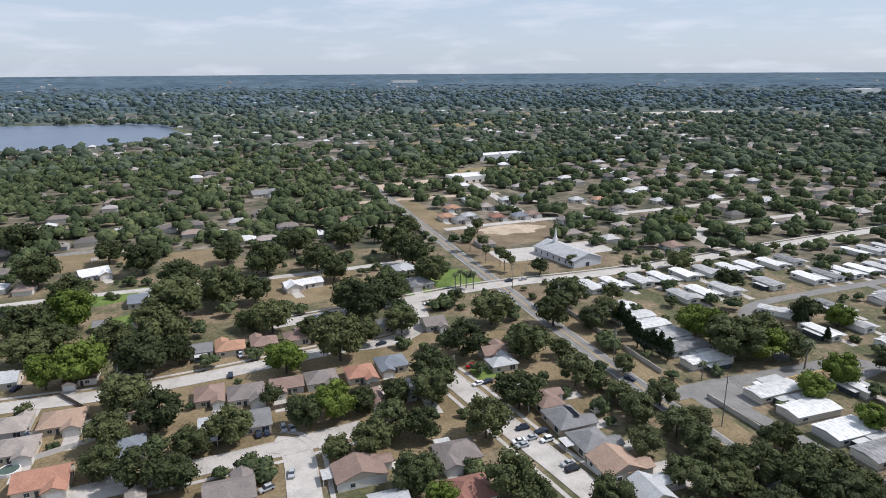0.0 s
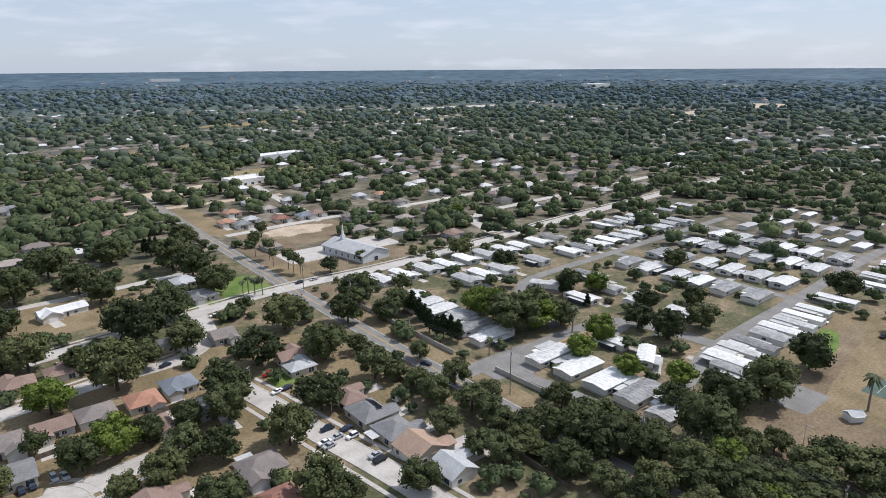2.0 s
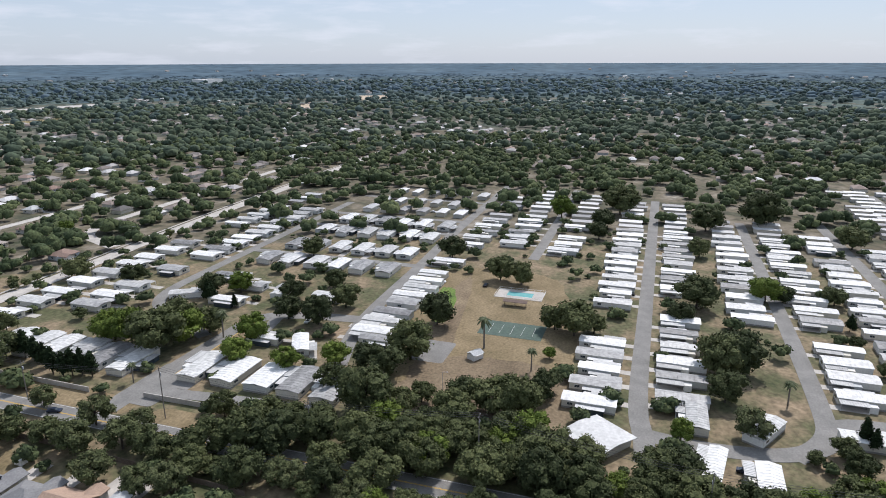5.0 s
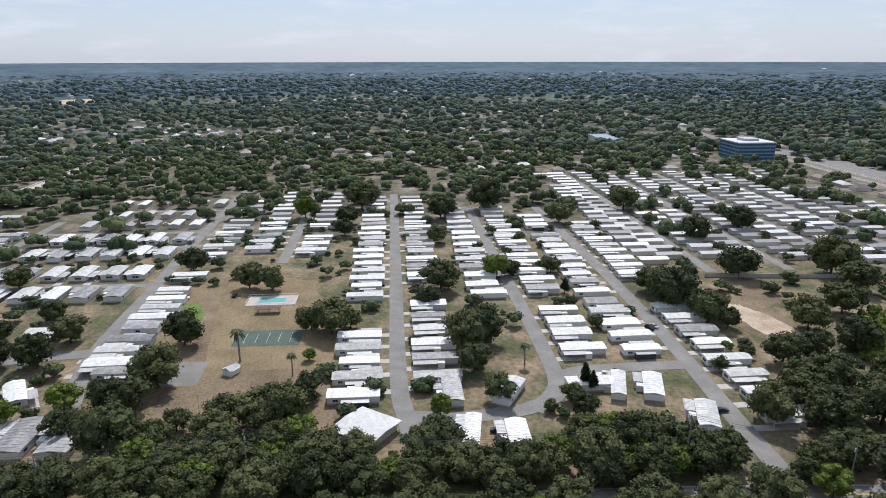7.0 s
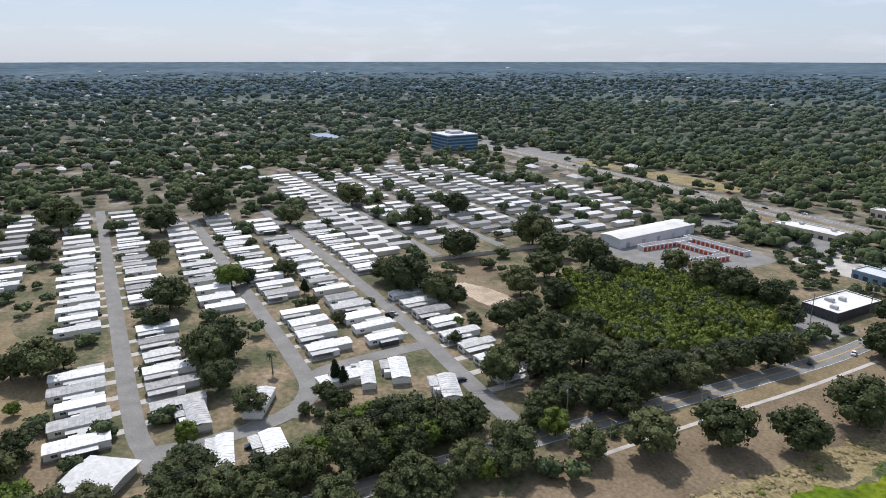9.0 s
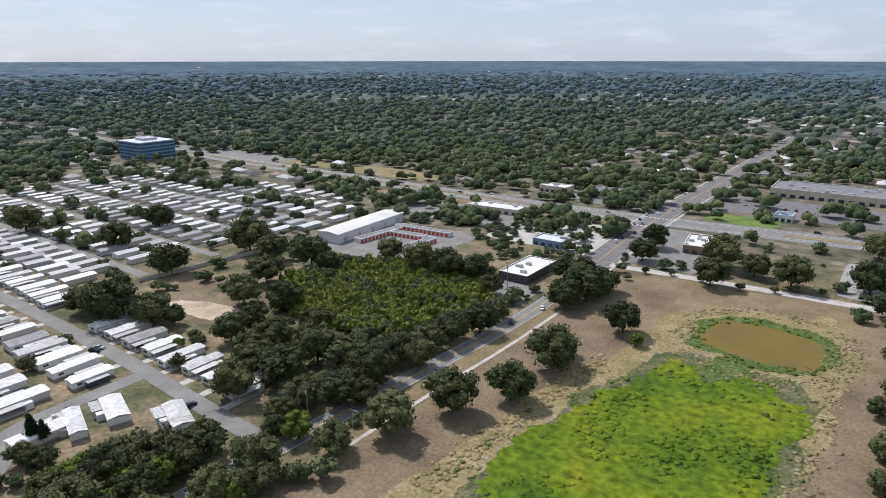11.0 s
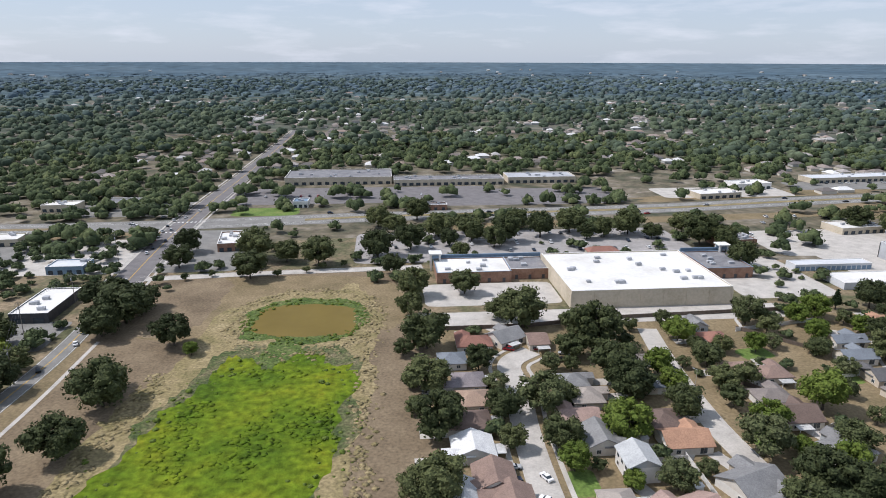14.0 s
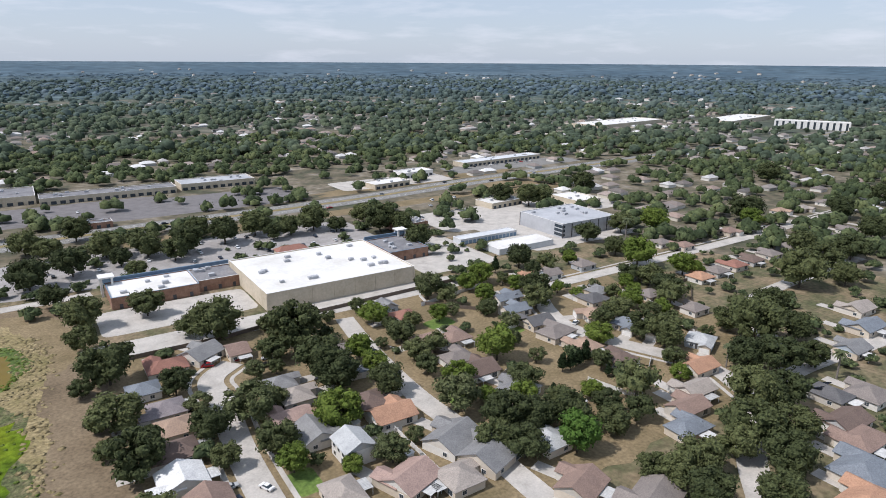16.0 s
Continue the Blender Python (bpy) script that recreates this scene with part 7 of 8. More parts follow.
# rows in the parking lots
for lx0, lx1, ly, fill in ((-180, -40, -380, 0.3), (-180, -40, -396, 0.45), (-180, -60, -401, 0.4), (-170, -60, -418, 0.4), (-50, 10, -392, 0.3), (-90, 110, -556, 0.3), (-220, -200, -330, 0.5), (-510, -420, -578, 0.6), (-345, -270, -452, 0.3)):
    xx = lx0
    while xx < lx1:
        if rng.random() < fill:
            car(xx, ly + rng.uniform(-0.3, 0.3), 90 if rng.random() < 0.5 else -90, rng.choice(("white", "silver", "black", "navy", "silver", "black", "red", "white")), rng.random() < 0.35)
        xx += 7.4
# traffic on the highway
for k in range(18):
    xx = -520 + k * 64 + rng.uniform(-14, 14)
    lane = rng.choice((-10.5, -7.0, 6.5, 10.0))
    yc = -457 if xx > 150 else -480 if xx > -230 else -505
    if abs(xx - 145) > 26:
        car(xx, yc + lane, 0 if lane < 0 else 180, rng.choice(("white", "silver", "black", "red", "navy")), rng.random() < 0.3)
# one beside some of the park homes
for (x, y, _) in [h for h in HOMES if 180 < h[0] < 470 and -140 < h[1] < 270][::6]:
    car(x + 5.2, y - 7 + rng.uniform(-1, 1), 90, rng.choice(("white", "silver", "black", "navy")), False)


# ---- poles and wires ----
def utility_pole(x, y, h, arm, turn, material="wood_pole"):
    root = tagged(new("utility_pole"), "tall weathered utility pole with crossarm", "utility pole", "poles along the avenue")
    bm = bmesh.new()
    cylinder(bm, 0, 0, -0.3, h, 0.2, 0.12, 8)
    part("pole", bm, material, root)
    if arm:
        block("crossarm", (-1.3, -0.08, h - 1.0, 1.3, 0.08, h - 0.82), "wood_pole", root)
        for s in (-1.15, 0.0, 1.15):
            bm = bmesh.new()
            cylinder(bm, s, 0, h - 0.82, h - 0.5, 0.07, 0.05, 6)
            part("insulator", bm, "steel_grey", root)
    bm = bmesh.new()
    cylinder(bm, 0.35, 0, h - 3.4, h - 2.3, 0.24, 0.24, 8)
    part("transformer", bm, "steel_grey", root)
    root.matrix_world = pose(x, y, 0, 0, 0, turn)
    return (x, y, h)


POLES = [(148, 300), (148, 252), (147, 204), (152, 149), (155, 96), (157, 42), (154, -20), (155, -82), (144, -124), (139, -176), (137, -226), (151, -262), (152, -310), (154, -370)]
tops = [utility_pole(x, y, 19 if k % 2 else 15, True, 0) for k, (x, y) in enumerate(POLES)]
for a, b in zip(tops, tops[1:]):
    for s in (-1.15, 0.0, 1.15):
        cu = bpy.data.curves.new("wire", "CURVE")
        cu.dimensions = "3D"
        cu.bevel_depth = 0.04
        cu.bevel_resolution = 0
        cu.materials.append(M["dark_trim"])
        sp = cu.splines.new("POLY")
        sp.points.add(8)
        for i in range(9):
            t = i / 8
            sp.points[i].co = (a[0] + s + (b[0] - a[0]) * t, a[1] + (b[1] - a[1]) * t, a[2] - 0.5 + (b[2] - a[2]) * t - 1.2 * 4 * t * (1 - t), 1)
        tagged(new("power_line", cu), "thin sagging power line between poles", "cable", "power lines")
for x, y, h in ((222, 88, 10), (196, 66, 9), (130, -130, 8), (132, -173, 8), (224, 344, 9), (190, 325, 9), (166, 318, 10), (-13, 150, 7), (60, 256, 7), (83, 218, 7), (-52, -205, 6), (122, -300, 9), (-112, -205, 6), (180, 318, 9), (260, 316, 9), (330, 326, 9)):
    root = tagged(new("street_lamp"), "thin grey street lamp with short arm", "street lamp", "street lamps")
    bm = bmesh.new()
    cylinder(bm, 0, 0, -0.2, h, 0.11, 0.07, 6)
    part("pole", bm, "concrete_pole", root)
    block("arm", (0, -0.05, h - 0.1, 1.6, 0.05, h), "steel_grey", root)
    block("lamp_head", (1.3, -0.15, h - 0.18, 2.0, 0.15, h - 0.04), "steel_grey", root)
    root.matrix_world = pose(x, y, 0, 0, 0, (x * 7) % 360)


# ---- trees ----
ROAD_CELLS = {}
for pts, half in ROADS:
    for (ax, ay), (bx, by) in zip(pts, pts[1:]):
        n = max(1, int(math.hypot(bx - ax, by - ay) / 3))
        for i in range(n + 1):
            ROAD_CELLS.setdefault((int((ax + (bx - ax) * i / n) // 24), int((ay + (by - ay) * i / n) // 24)), []).append((ax + (bx - ax) * i / n, ay + (by - ay) * i / n, half))


GROVE = random.Random(8)


def near_road(x, y, extra=0.0):
    i, j = int(x // 24), int(y // 24)
    for a in (i - 1, i, i + 1):
        for b in (j - 1, j, j + 1):
            for px, py, half in ROAD_CELLS.get((a, b), ()):
                if (px - x) ** 2 + (py - y) ** 2 < (half + extra) ** 2:
                    return True
    return False


def grove_edge(y):
    """How far the grove beside the avenue reaches towards the park, at each stretch of it."""
    edge = ((-106, 156), (-89, 165), (-76, 174), (-66, 181), (-49, 168), (-26, 162), (-19, 168), (-9, 176), (-2, 172), (12, 174), (24, 190), (60, 192))
    for (y0, x0), (y1, x1) in zip(edge, edge[1:]):
        if y0 <= y <= y1:
            return x0 + (x1 - x0) * (y - y0) / (y1 - y0)
    return 192


for row in NORTH_TREES + AVENUE_TREES + PARK_TREES + FIELD_TREES + SOUTH_TREES:
    if math.hypot(row[1], row[2]) < 520 or row[3] > 4:
        kind, x, y, r = row
        if 140 < x < 187 and -106 < y < 30:
            x = min(x, grove_edge(y) - 0.45 * r)
            if x < 151 and near_road(x, y, 1.0):
                x = 137.0
        tree(kind, x, y, r)


# closed rows of oaks along both sides of the avenue
for i in range(36):
    gy = -98 + i * 6.4
    for gx, kind, r0 in ((154, "o", 6.4), (160, "o", 6.2), (169, "o", 6.4), (132, "b", 4.8), (136.5, "o", 6.6)):
        x, y, r = gx + GROVE.uniform(-3, 3), gy + GROVE.uniform(-2, 2), r0 * GROVE.uniform(0.75, 1.15)
        if gx > 140 and not -100 < y < 84 or gx < 135 and not -100 < y < 134 or gx > 135 and not -104 < y < 96:
            continue
        if gx > 140 and x + 0.45 * r > grove_edge(y) or near_road(x, y, 0.0) or any(math.hypot(x - a, y - b) < 0.62 * max(r, c) for a, b, c in TREES) or any(math.hypot(x - a, y - b) < 8 for a, b, c in HOMES if a < 260):
            continue
        tree(GROVE.choice((kind, kind, "o", "y")), x, y, r)


# garden oaks between the houses of the south subdivision
for i in range(230):
    x, y, r = GROVE.uniform(-270, -20), GROVE.uniform(-262, -118), GROVE.uniform(3.8, 7.2)
    if near_road(x, y, -1.0) or any(math.hypot(x - a, y - b) < 0.8 * (r + c) for a, b, c in TREES) or any(math.hypot(x - a, y - b) < 0.62 * r + 5.2 for a, b, c in HOMES):
        continue
    tree(GROVE.choice("oybybs"), x, y, r)


OPEN_A = [
    (58, -215, 78, 142),
    (262, 66, 84, 42),
    (200, 425, 46, 40),
    (180, 345, 50, 36),
    (-100, -305, 100, 44),
    (262, -164, 38, 15),
    (260, -312, 46, 50),
    (-310, -330, 60, 50),
    (205, 342, 30, 36),
    (-420, 1370, 395, 295),
    (1500, 860, 100, 40),
    (1860, 870, 120, 65),
    (1180, 1420, 215, 64),
    (210, 636, 70, 22),
    (310, 700, 60, 24),
    (560, 1330, 120, 40),
    (920, 1150, 110, 30),
    (760, 1560, 130, 50),
    (-74, 446, 36, 24),
    (43, 342, 36, 24),
]
OPEN_B = [
    (-16, 423, 20, 26),
    (430, -508, 60, 22),
    (620, -500, 130, 14),
    (-930, -830, 110, 40),
    (-1200, -770, 110, 50),
    (-1180, -640, 80, 40),
    (162, 500, 14, 64),
]
OPEN = OPEN_A + OPEN_B


def open_ground(x, y):
    return any(((x - a) / rx) ** 2 + ((y - b) / ry) ** 2 < 1 for a, b, rx, ry in OPEN)


def wooded(x, y):
    """How thickly trees stand: woods, suburbs, parks of small homes."""
    if 330 < x < 650 and -385 < y < -140:
        return 0.5
    if 180 < x < 560 and -140 < y < 300:
        return 0.45
    if -600 < x < 150 and -640 < y < -365:
        return 0.2
    v = 0.5 + 0.5 * noise.noise((x * 0.0032, y * 0.0032, 3.0)) + 0.35 * noise.noise((x * 0.011, y * 0.011, 8.0))
    if x > 300 and -1300 < y < -520:
        return 0.97
    if -220 < x < 120 and 330 < y < 1000:
        return max(0.62, min(0.95, v + 0.25))
    return max(0.3, min(0.95, 0.6 + 1.35 * (v - 0.48)))


FAR_HOUSES = []
rng = random.Random(5)
taken = set()
HOME_CELLS = {(int(x // 20) + i, int(y // 20) + j) for x, y, e in HOMES for i in (-1, 0, 1) for j in (-1, 0, 1)}
# houses of the further suburbs, in loose rows
for i in range(26000):
    r = 380 + 1500 * rng.random() ** 0.85
    a = rng.uniform(-2.75, 2.05)
    x, y = r * math.cos(a), r * math.sin(a)
    row, col = round(y / 30), round(x / 17)
    x, y = col * 17 + rng.uniform(-2, 2), row * 30 + (6 if col % 2 else 0) + rng.uniform(-2, 2)
    if (row, col) in taken or math.hypot(x, y) < 370 or wooded(x, y) > 0.74 or near_road(x, y, 5) or open_ground(x, y):
        continue
    if 170 < x < 660 and -400 < y < 300 or -390 < x < 170 and -700 < y < -280 or (int(x // 20), int(y // 20)) in HOME_CELLS:
        continue
    taken.add((row, col))
    FAR_HOUSES.append((x, y))
    if len(FAR_HOUSES) >= 2300:
        break


def add_block(vs, fs, mats, x, y, z, turn, pts, faces, mat):
    base = len(vs)
    c, q = math.cos(radians(turn)), math.sin(radians(turn))
    vs += [(x + c * px - q * py, y + q * px + c * py, z + pz) for px, py, pz in pts]
    fs += [tuple(base + i for i in f) for f in faces]
    mats += [mat] * len(faces)


CUBE = ((3, 2, 1, 0), (4, 5, 6, 7), (0, 1, 5, 4), (1, 2, 6, 5), (2, 3, 7, 6), (3, 0, 4, 7))
HIP = ((0, 1, 5, 4), (1, 2, 5), (2, 3, 4, 5), (3, 0, 4), (3, 2, 1, 0))


def joined_houses(name, label, rows, materials):
    """Many far houses as one mesh: rows are (x, y, turn, width, depth, wall height, rise)."""
    vs, fs, mats = [], [], []
    for x, y, turn, w, d, h, rise in rows:
        z = land(math.hypot(x, y))
        a, b = w / 2, d / 2
        add_block(vs, fs, mats, x, y, z, turn, [(-a, -b, -0.4), (a, -b, -0.4), (a, b, -0.4), (-a, b, -0.4), (-a, -b, h), (a, -b, h), (a, b, h), (-a, b, h)], CUBE, 0)
        a, b = a + 0.5, b + 0.5
        r = max(0.5, a - b * 0.9) if rise > 1.2 else a
        add_block(vs, fs, mats, x, y, z, turn, [(-a, -b, h), (a, -b, h), (a, b, h), (-a, b, h), (-r, 0, h + rise), (r, 0, h + rise)], HIP, 1)
    me = bpy.data.meshes.new(name)
    me.from_pydata(vs, [], fs)
    for m in materials:
        me.materials.append(M[m])
    me.polygons.foreach_set("material_index", mats)
    tagged(new(name, me), label, "houses", kind="stuff")


joined_houses("distant_houses", "distant bungalows with brown, grey and white roofs", [(x, y, rng.choice((0, 0, 90)), rng.uniform(11, 17), rng.uniform(9, 11), 2.8, 2.5) for x, y in FAR_HOUSES], ("far_wall", "mixed_roof"))
joined_houses("distant_homes", "rows of distant mobile homes with pale metal roofs", [(x, y, t + 90, rng.uniform(13, 17), rng.uniform(5, 7.5), 2.9, 0.7) for x, y, t in FAR_HOMES], ("far_wall", "far_home_roof"))
HOMES += [(x, y, 7.0) for x, y in FAR_HOUSES]


# grids for quick look-up
def cells_of(items, size):
    g = {}
    for it in items:
        g.setdefault((int(it[0] // size), int(it[1] // size)), []).append(it)
    return g


HOME_GRID = cells_of(HOMES, 60)
TREE_GRID = cells_of(TREES, 30)


def hits(grid, size, x, y, extra):
    i, j = int(x // size), int(y // size)
    for a in (i - 1, i, i + 1):
        for b in (j - 1, j, j + 1):
            for q in grid.get((a, b), ()):
                if math.hypot(q[0] - x, q[1] - y) < q[2] + extra:
                    return True
    return False


# ---- woods, as joined foliage ----
def clump_template(seed, lobes, sprays, spread=0.45, lobe=0.61, flat=0.85, leaf=0.2):
    """Vertices and faces of one small crown of unit radius, open underneath."""
    rng = random.Random(seed)
    bm = bmesh.new()
    centres = []
    for k in range(lobes):
        a = k * 2.4 + rng.uniform(-0.3, 0.3)
        e = spread * rng.uniform(0.75, 1.2)
        c = Vector((math.cos(a) * e, math.sin(a) * e, rng.uniform(0.4, 0.95))) if k else Vector((0, 0, 0.85))
        s = lobe * rng.uniform(0.75, 1.2)
        centres.append((c, s))
        res = bmesh.ops.create_icosphere(bm, subdivisions=1, radius=s, matrix=Matrix.Translation(c) @ Matrix.Diagonal((1, 1, flat, 1)))
        for v in res["verts"]:
            v.co = c + (v.co - c) * (1 + 0.5 * noise.noise(v.co * 3 + Vector((seed, k, 0))))
    bm.normal_update()
    bmesh.ops.delete(bm, geom=[f for f in bm.faces if f.normal.z < -0.55], context="FACES")
    for k in range(sprays):
        c, s = rng.choice(centres)
        d = Vector((rng.gauss(0, 1), rng.gauss(0, 1), abs(rng.gauss(0.4, 0.8)))).normalized()
        p = c + Vector((d.x, d.y, d.z * flat)) * s * rng.uniform(0.9, 1.2)
        u = (d.orthogonal().normalized() + Vector((rng.gauss(0, 0.7), rng.gauss(0, 0.7), rng.gauss(0, 0.7)))).normalized() * leaf
        w = (d + Vector((rng.gauss(0, 0.5), rng.gauss(0, 0.5), 0.3))).cross(u).normalized() * leaf
        bm.faces.new((bm.verts.new(p - u), bm.verts.new(p + u), bm.verts.new(p + w * 1.3)))
    bmesh.ops.triangulate(bm, faces=bm.faces)
    bm.verts.index_update()
    v = np.array([q.co[:] for q in bm.verts], dtype=np.float32)
    f = np.array([[w.index for w in fc.verts] for fc in bm.faces], dtype=np.int32)
    bm.free()
    return v, f


def foliage(name, label, places, templates, material, category="wood"):
    """One mesh of many crowns: places are (x, y, z, radius, height factor)."""
    vs, fs, base = [], [], 0
    rng = random.Random(len(places))
    for x, y, z, r, k in places:
        v, f = templates[rng.randrange(len(templates))]
        a = rng.uniform(0, math.tau)
        c, s = math.cos(a), math.sin(a)
        w = np.empty_like(v)
        w[:, 0] = x + r * (c * v[:, 0] - s * v[:, 1])
        w[:, 1] = y + r * (s * v[:, 0] + c * v[:, 1])
        w[:, 2] = z + r * k * v[:, 2]
        vs.append(w)
        fs.append(f + base)
        base += len(v)
    v, f = np.concatenate(vs), np.concatenate(fs)
    me = bpy.data.meshes.new(name)
    me.vertices.add(len(v))
    me.vertices.foreach_set("co", v.ravel())
    me.loops.add(len(f) * 3)
    me.loops.foreach_set("vertex_index", f.ravel())
    me.polygons.add(len(f))
    me.polygons.foreach_set("loop_start", np.arange(0, len(f) * 3, 3, dtype=np.int32))
    me.update(calc_edges=True)
    me.shade_smooth()
    me.materials.append(M[material])
    tagged(new(name, me), label, category, kind="stuff")


NEAR = [clump_template(s, 6, 120, 0.52, 0.46, 0.85, 0.15) for s in range(20, 26)]
BUSH = [clump_template(s, 3, 60, 0.5, 0.5, 0.9, 0.2) for s in range(30, 36)]
MID = [clump_template(s, 4, 26, 0.48, 0.55, 1.0, 0.16) for s in range(8)]
WIDE = [clump_template(s, 2, 3, 0.45, 0.68, 0.95, 0.22) for s in range(40, 48)]
DOME = [clump_template(s, 1, 0, 0.0, 0.95, 0.6, 0.3) for s in range(50, 58)]
TUFT = [clump_template(s, 1, 8, 0.0, 0.9, 0.7, 0.3) for s in range(60, 64)]
rng = random.Random(31)


def sow(tries, most, r0, r1, keep, size, near, far_gap):
    """Scatter crowns between two distances where trees may stand."""
    rows = []
    for i in range(tries):
        r = math.sqrt(rng.uniform(r0 ** 2, r1 ** 2))
        a = rng.uniform(-2.85, 2.15)
        x, y = r * math.cos(a), r * math.sin(a)
        if rng.random() > keep(x, y) or open_ground(x, y) or near_road(x, y, 0.5):
            continue
        tr = rng.uniform(*size)
        if hits(HOME_GRID, 60, x, y, tr * near) or far_gap and hits(TREE_GRID, 30, x, y, tr * far_gap):
            continue
        if far_gap:
            TREE_GRID.setdefault((int(x // 30), int(y // 30)), []).append((x, y, tr * 0.55))
        rows.append((x, y, land(r) + 0.2, tr, rng.uniform(0.75, 1.1) * (1 if tr < 8 else 0.85)))
        if len(rows) >= most:
            break
    return rows


foliage("garden_trees", "mixed garden trees and shrubs between the houses", sow(24000, 1000, 150, 470, lambda x, y: wooded(x, y) * 0.8, (1.6, 5.0), 0.42, 0.5), NEAR, "wood_leaf", "trees")
foliage("woods", "mixed dark green trees between distant houses", sow(80000, 5400, 430, 1000, wooded, (4.5, 9.5), 0.26, 0.26), MID, "wood_leaf")
foliage("woods", "green woodland canopy beyond the suburbs, slightly greyed by haze tint", sow(60000, 9500, 820, 1700, lambda x, y: max(0.5, min(1, wooded(x, y) * 1.4)), (6.0, 12.5), 0.28, 0), WIDE, "mid_haze_leaf")
foliage("woods", "distant woodland canopy, green tinted towards haze blue", sow(50000, 10400, 1350, 3000, lambda x, y: max(0.5, min(1, wooded(x, y) * 1.35)), (7.0, 15.0), 0.2, 0), WIDE, "far_haze_leaf")
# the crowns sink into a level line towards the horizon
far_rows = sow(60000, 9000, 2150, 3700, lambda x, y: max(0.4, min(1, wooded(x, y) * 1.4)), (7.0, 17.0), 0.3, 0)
foliage("woods", "woodland near the horizon, foliage colour tinted haze blue", [(x, y, z, tr, k * max(0.3, min(1.0, (3800 - math.hypot(x, y)) / 1300))) for x, y, z, tr, k in far_rows], DOME, "horizon_haze_leaf")


def canopy_sheet():
    """The closed canopy of the far woods: one rolling sheet out to the horizon."""
    na, radii = 560, []
    r = 1650.0
    while r < 4955:
        radii.append(r)
        r += 16 + (r - 1650) * 0.009
    a0, a1 = -2.9, 2.2
    vs, fs, mats = [], [], []
    for i, r in enumerate(radii):
        for j in range(na + 1):
            a = a0 + (a1 - a0) * j / na
            x, y = r * math.cos(a), r * math.sin(a)
            h = 6.5 * noise.noise((x * 0.026, y * 0.026, 1.0)) + 3.6 * noise.noise((x * 0.011, y * 0.011, 4.0)) + 2.0 * noise.noise((x * 0.0024, y * 0.0024, 9.0))
            inside = open_ground(x, y)
            vs.append((x, y, land(r) + (-3.0 if inside else -0.5 + h * (0.1 + 0.9 * max(0.0, min(1.0, (4600 - r) / 1800))))))
    n = na + 1
    for i in range(len(radii) - 1):
        # materials step outward by radius, each with more haze in its base colour
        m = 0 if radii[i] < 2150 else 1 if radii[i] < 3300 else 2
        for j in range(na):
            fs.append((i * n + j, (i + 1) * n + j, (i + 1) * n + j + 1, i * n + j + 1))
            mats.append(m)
    me = bpy.data.meshes.new("horizon_woods")
    me.from_pydata(vs, [], fs)
    me.shade_smooth()
    for m in ("far_haze_leaf", "far_haze", "horizon_haze"):
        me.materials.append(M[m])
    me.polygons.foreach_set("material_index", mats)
    tagged(new("horizon_woods", me), "woodland reaching to the horizon, blue haze put into its colour", "wood", kind="stuff")


canopy_sheet()
rows = []
for i in range(1000):
    r = 1750 + 2400 * rng.random() ** 1.4
    a = rng.uniform(-2.85, 2.15)
    x, y = r * math.cos(a), r * math.sin(a)
    if noise.noise((x * 0.002, y * 0.002, 12.0)) > 0.05 and not open_ground(x, y):
        rows.append((x, y, rng.choice((0, 90)), rng.uniform(12, 24), rng.uniform(9, 14), 6.5, 2.5))
joined_houses("horizon_houses", "tiny pale roofs in the distant woods", rows, ("far_wall", "mixed_roof"))
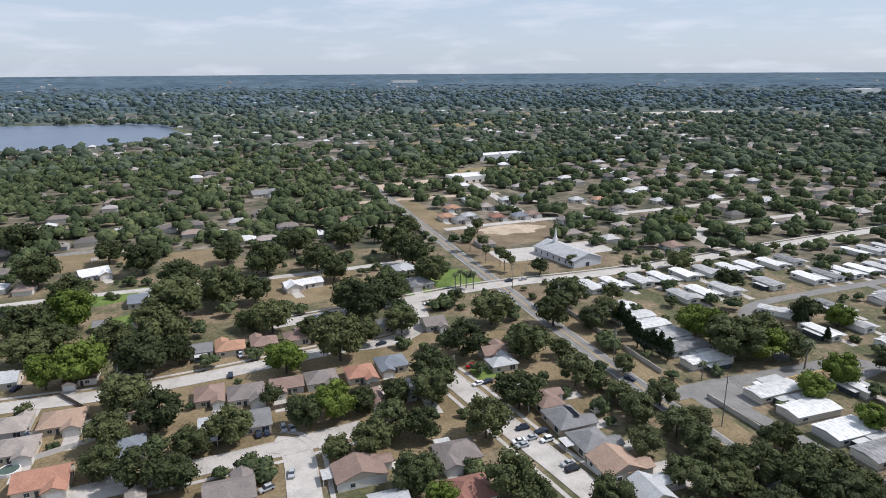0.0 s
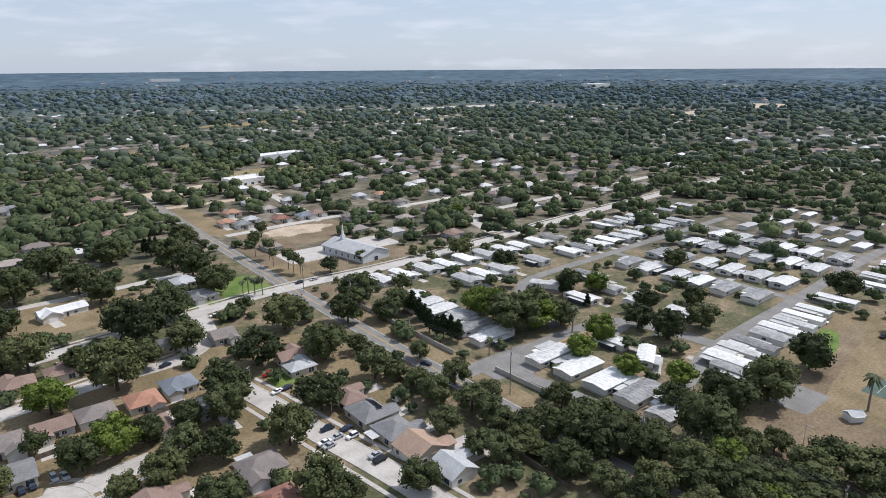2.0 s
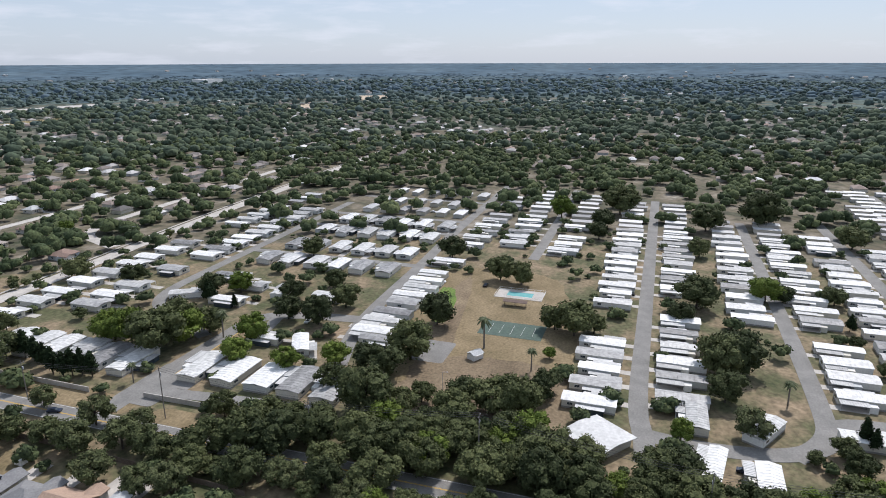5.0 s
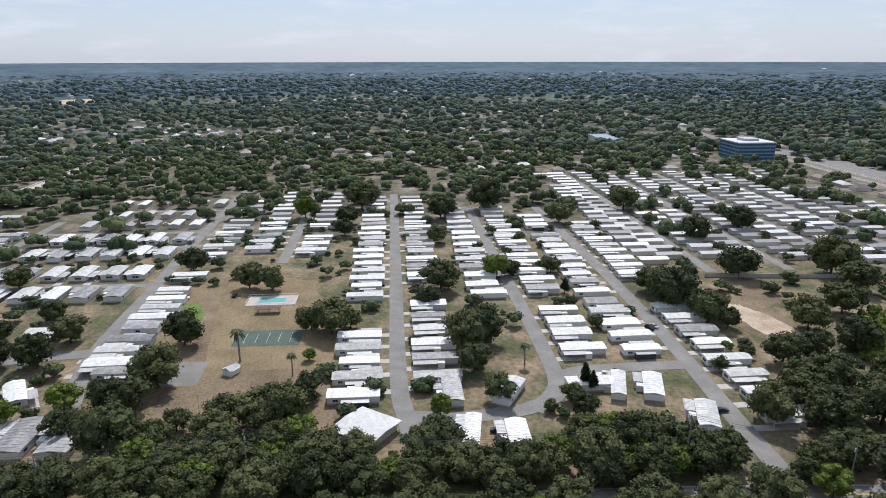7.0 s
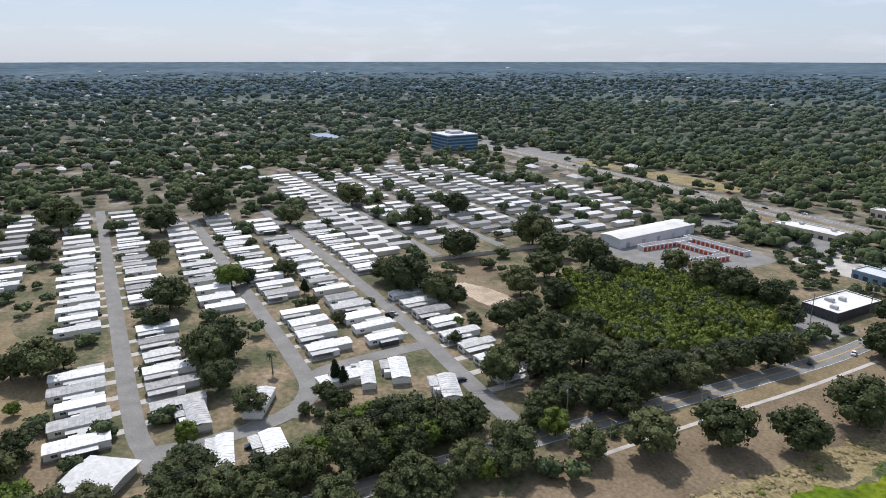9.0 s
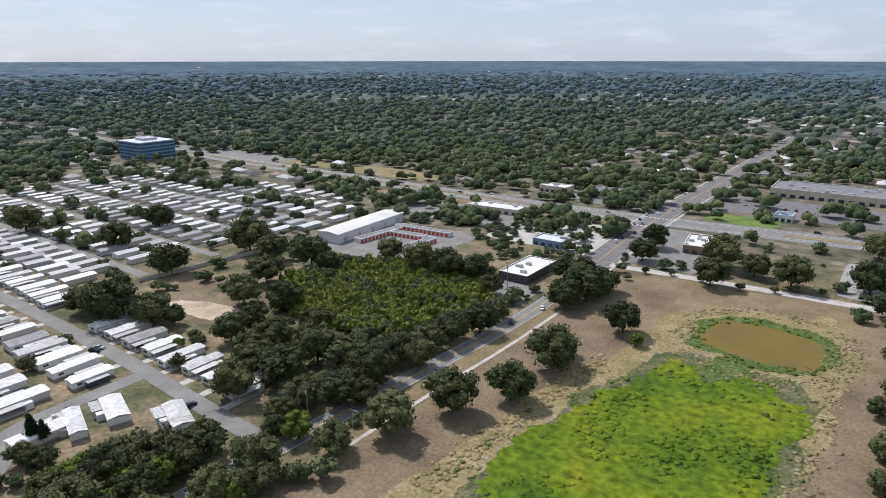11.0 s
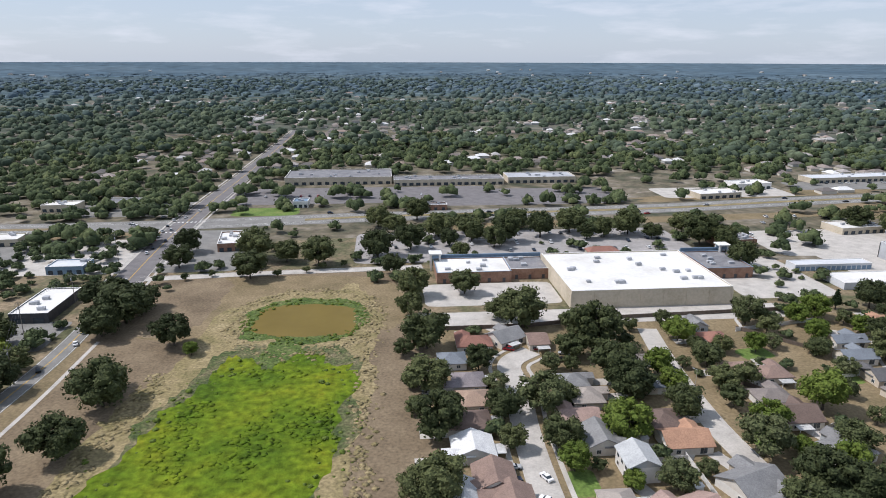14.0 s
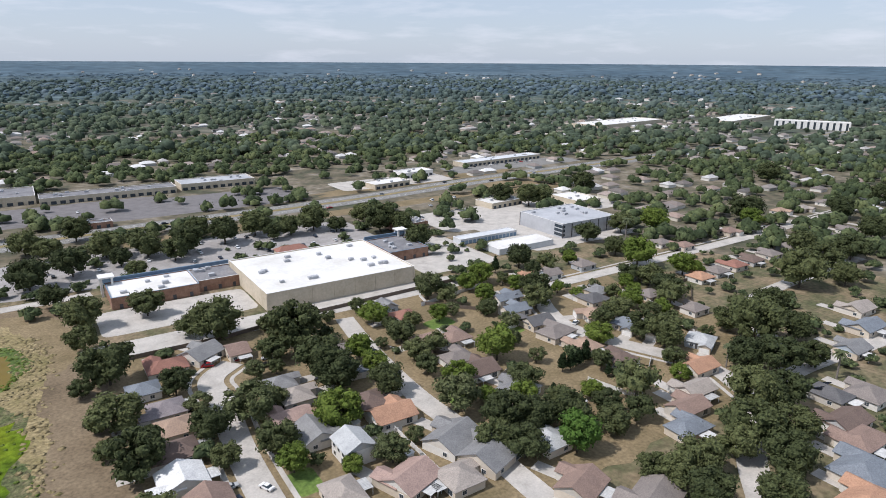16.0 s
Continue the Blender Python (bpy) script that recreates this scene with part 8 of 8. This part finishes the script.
# the bushy thicket between the avenue and the clearing
places, dark = [], []
for i in range(1700):
    x, y = rng.uniform(150, 262), rng.uniform(-282, -182)
    if ((x - 206) / 58) ** 2 + ((y + 232) / 50) ** 2 < 1 and not near_road(x, y, 1):
        if noise.noise((x * 0.045, y * 0.045, 2.0)) > 0.34 or rng.random() < 0.04:
            dark.append((x, y, -0.4, rng.uniform(2.2, 4.2), rng.uniform(1.0, 1.4)))
        else:
            places.append((x, y, -0.4, rng.uniform(1.4, 3.4), rng.uniform(0.9, 1.5)))
foliage("thicket", "dense yellow-green bushy thicket", places, BUSH, "thicket_leaf", "thicket")
foliage("thicket", "taller dark green bushes in the thicket", dark, NEAR, "wood_leaf", "thicket")
# tussocks round the pond and along the marsh
places = []
for i in range(520):
    a, q = rng.uniform(0, math.tau), rng.random()
    if i % 2:
        u, v = (24 + 16 * q) * math.cos(a), (60 + 16 * q) * math.sin(a)
        x, y = 51 + u * 0.974 + v * 0.225, -174 - u * 0.225 + v * 0.974
    else:
        x, y = 37 + (24 + 6 * q) * math.cos(a), -279 + (20 + 8 * q) * math.sin(a)
    places.append((x, y, -0.1, rng.uniform(0.3, 1.1) * rng.uniform(0.5, 1.2), rng.uniform(0.3, 0.6)))
foliage("tussocks", "low tussocks of coarse green grass", places, TUFT, "bright_leaf", "grass")
# taller grass standing in uneven drifts over the marsh
places = []
for i in range(3600):
    u, v = rng.uniform(-1, 1), rng.uniform(-1, 1)
    x, y = 49 + 27 * u + 7 * v, -172 + 60 * v - 3 * u
    drift = noise.noise((x * 0.05, y * 0.035, 6.0))
    if abs(u) ** 3 + abs(v) ** 3 < 0.95 and drift > -0.12:
        places.append((x, y, -0.1, rng.uniform(0.5, 1.5) * (1 + drift), rng.uniform(0.05, 0.16)))
foliage("marsh_grass", "tall bright green marsh grass in uneven drifts", places, TUFT, "marsh", "grass")
# dry tufts that break the edge between straw and bare earth
places = []
for i in range(1500):
    q, off = rng.random(), rng.gauss(0, 2.6)
    if i % 3 == 0:
        x, y = 91 + 9 * (0.5 - q) + off, -120 - 110 * q
    elif i % 3 == 1:
        x, y = 9 + off, -120 - 190 * q
    else:
        a = math.tau * q
        x, y = 37 + (33 + off) * math.cos(a), -280 + (38 + off) * math.sin(a)
    places.append((x, y, -0.05, rng.uniform(0.3, 1.3), rng.uniform(0.08, 0.25)))
foliage("dry_tufts", "low tufts of dry straw-coloured grass", places, TUFT, "straw", "grass")
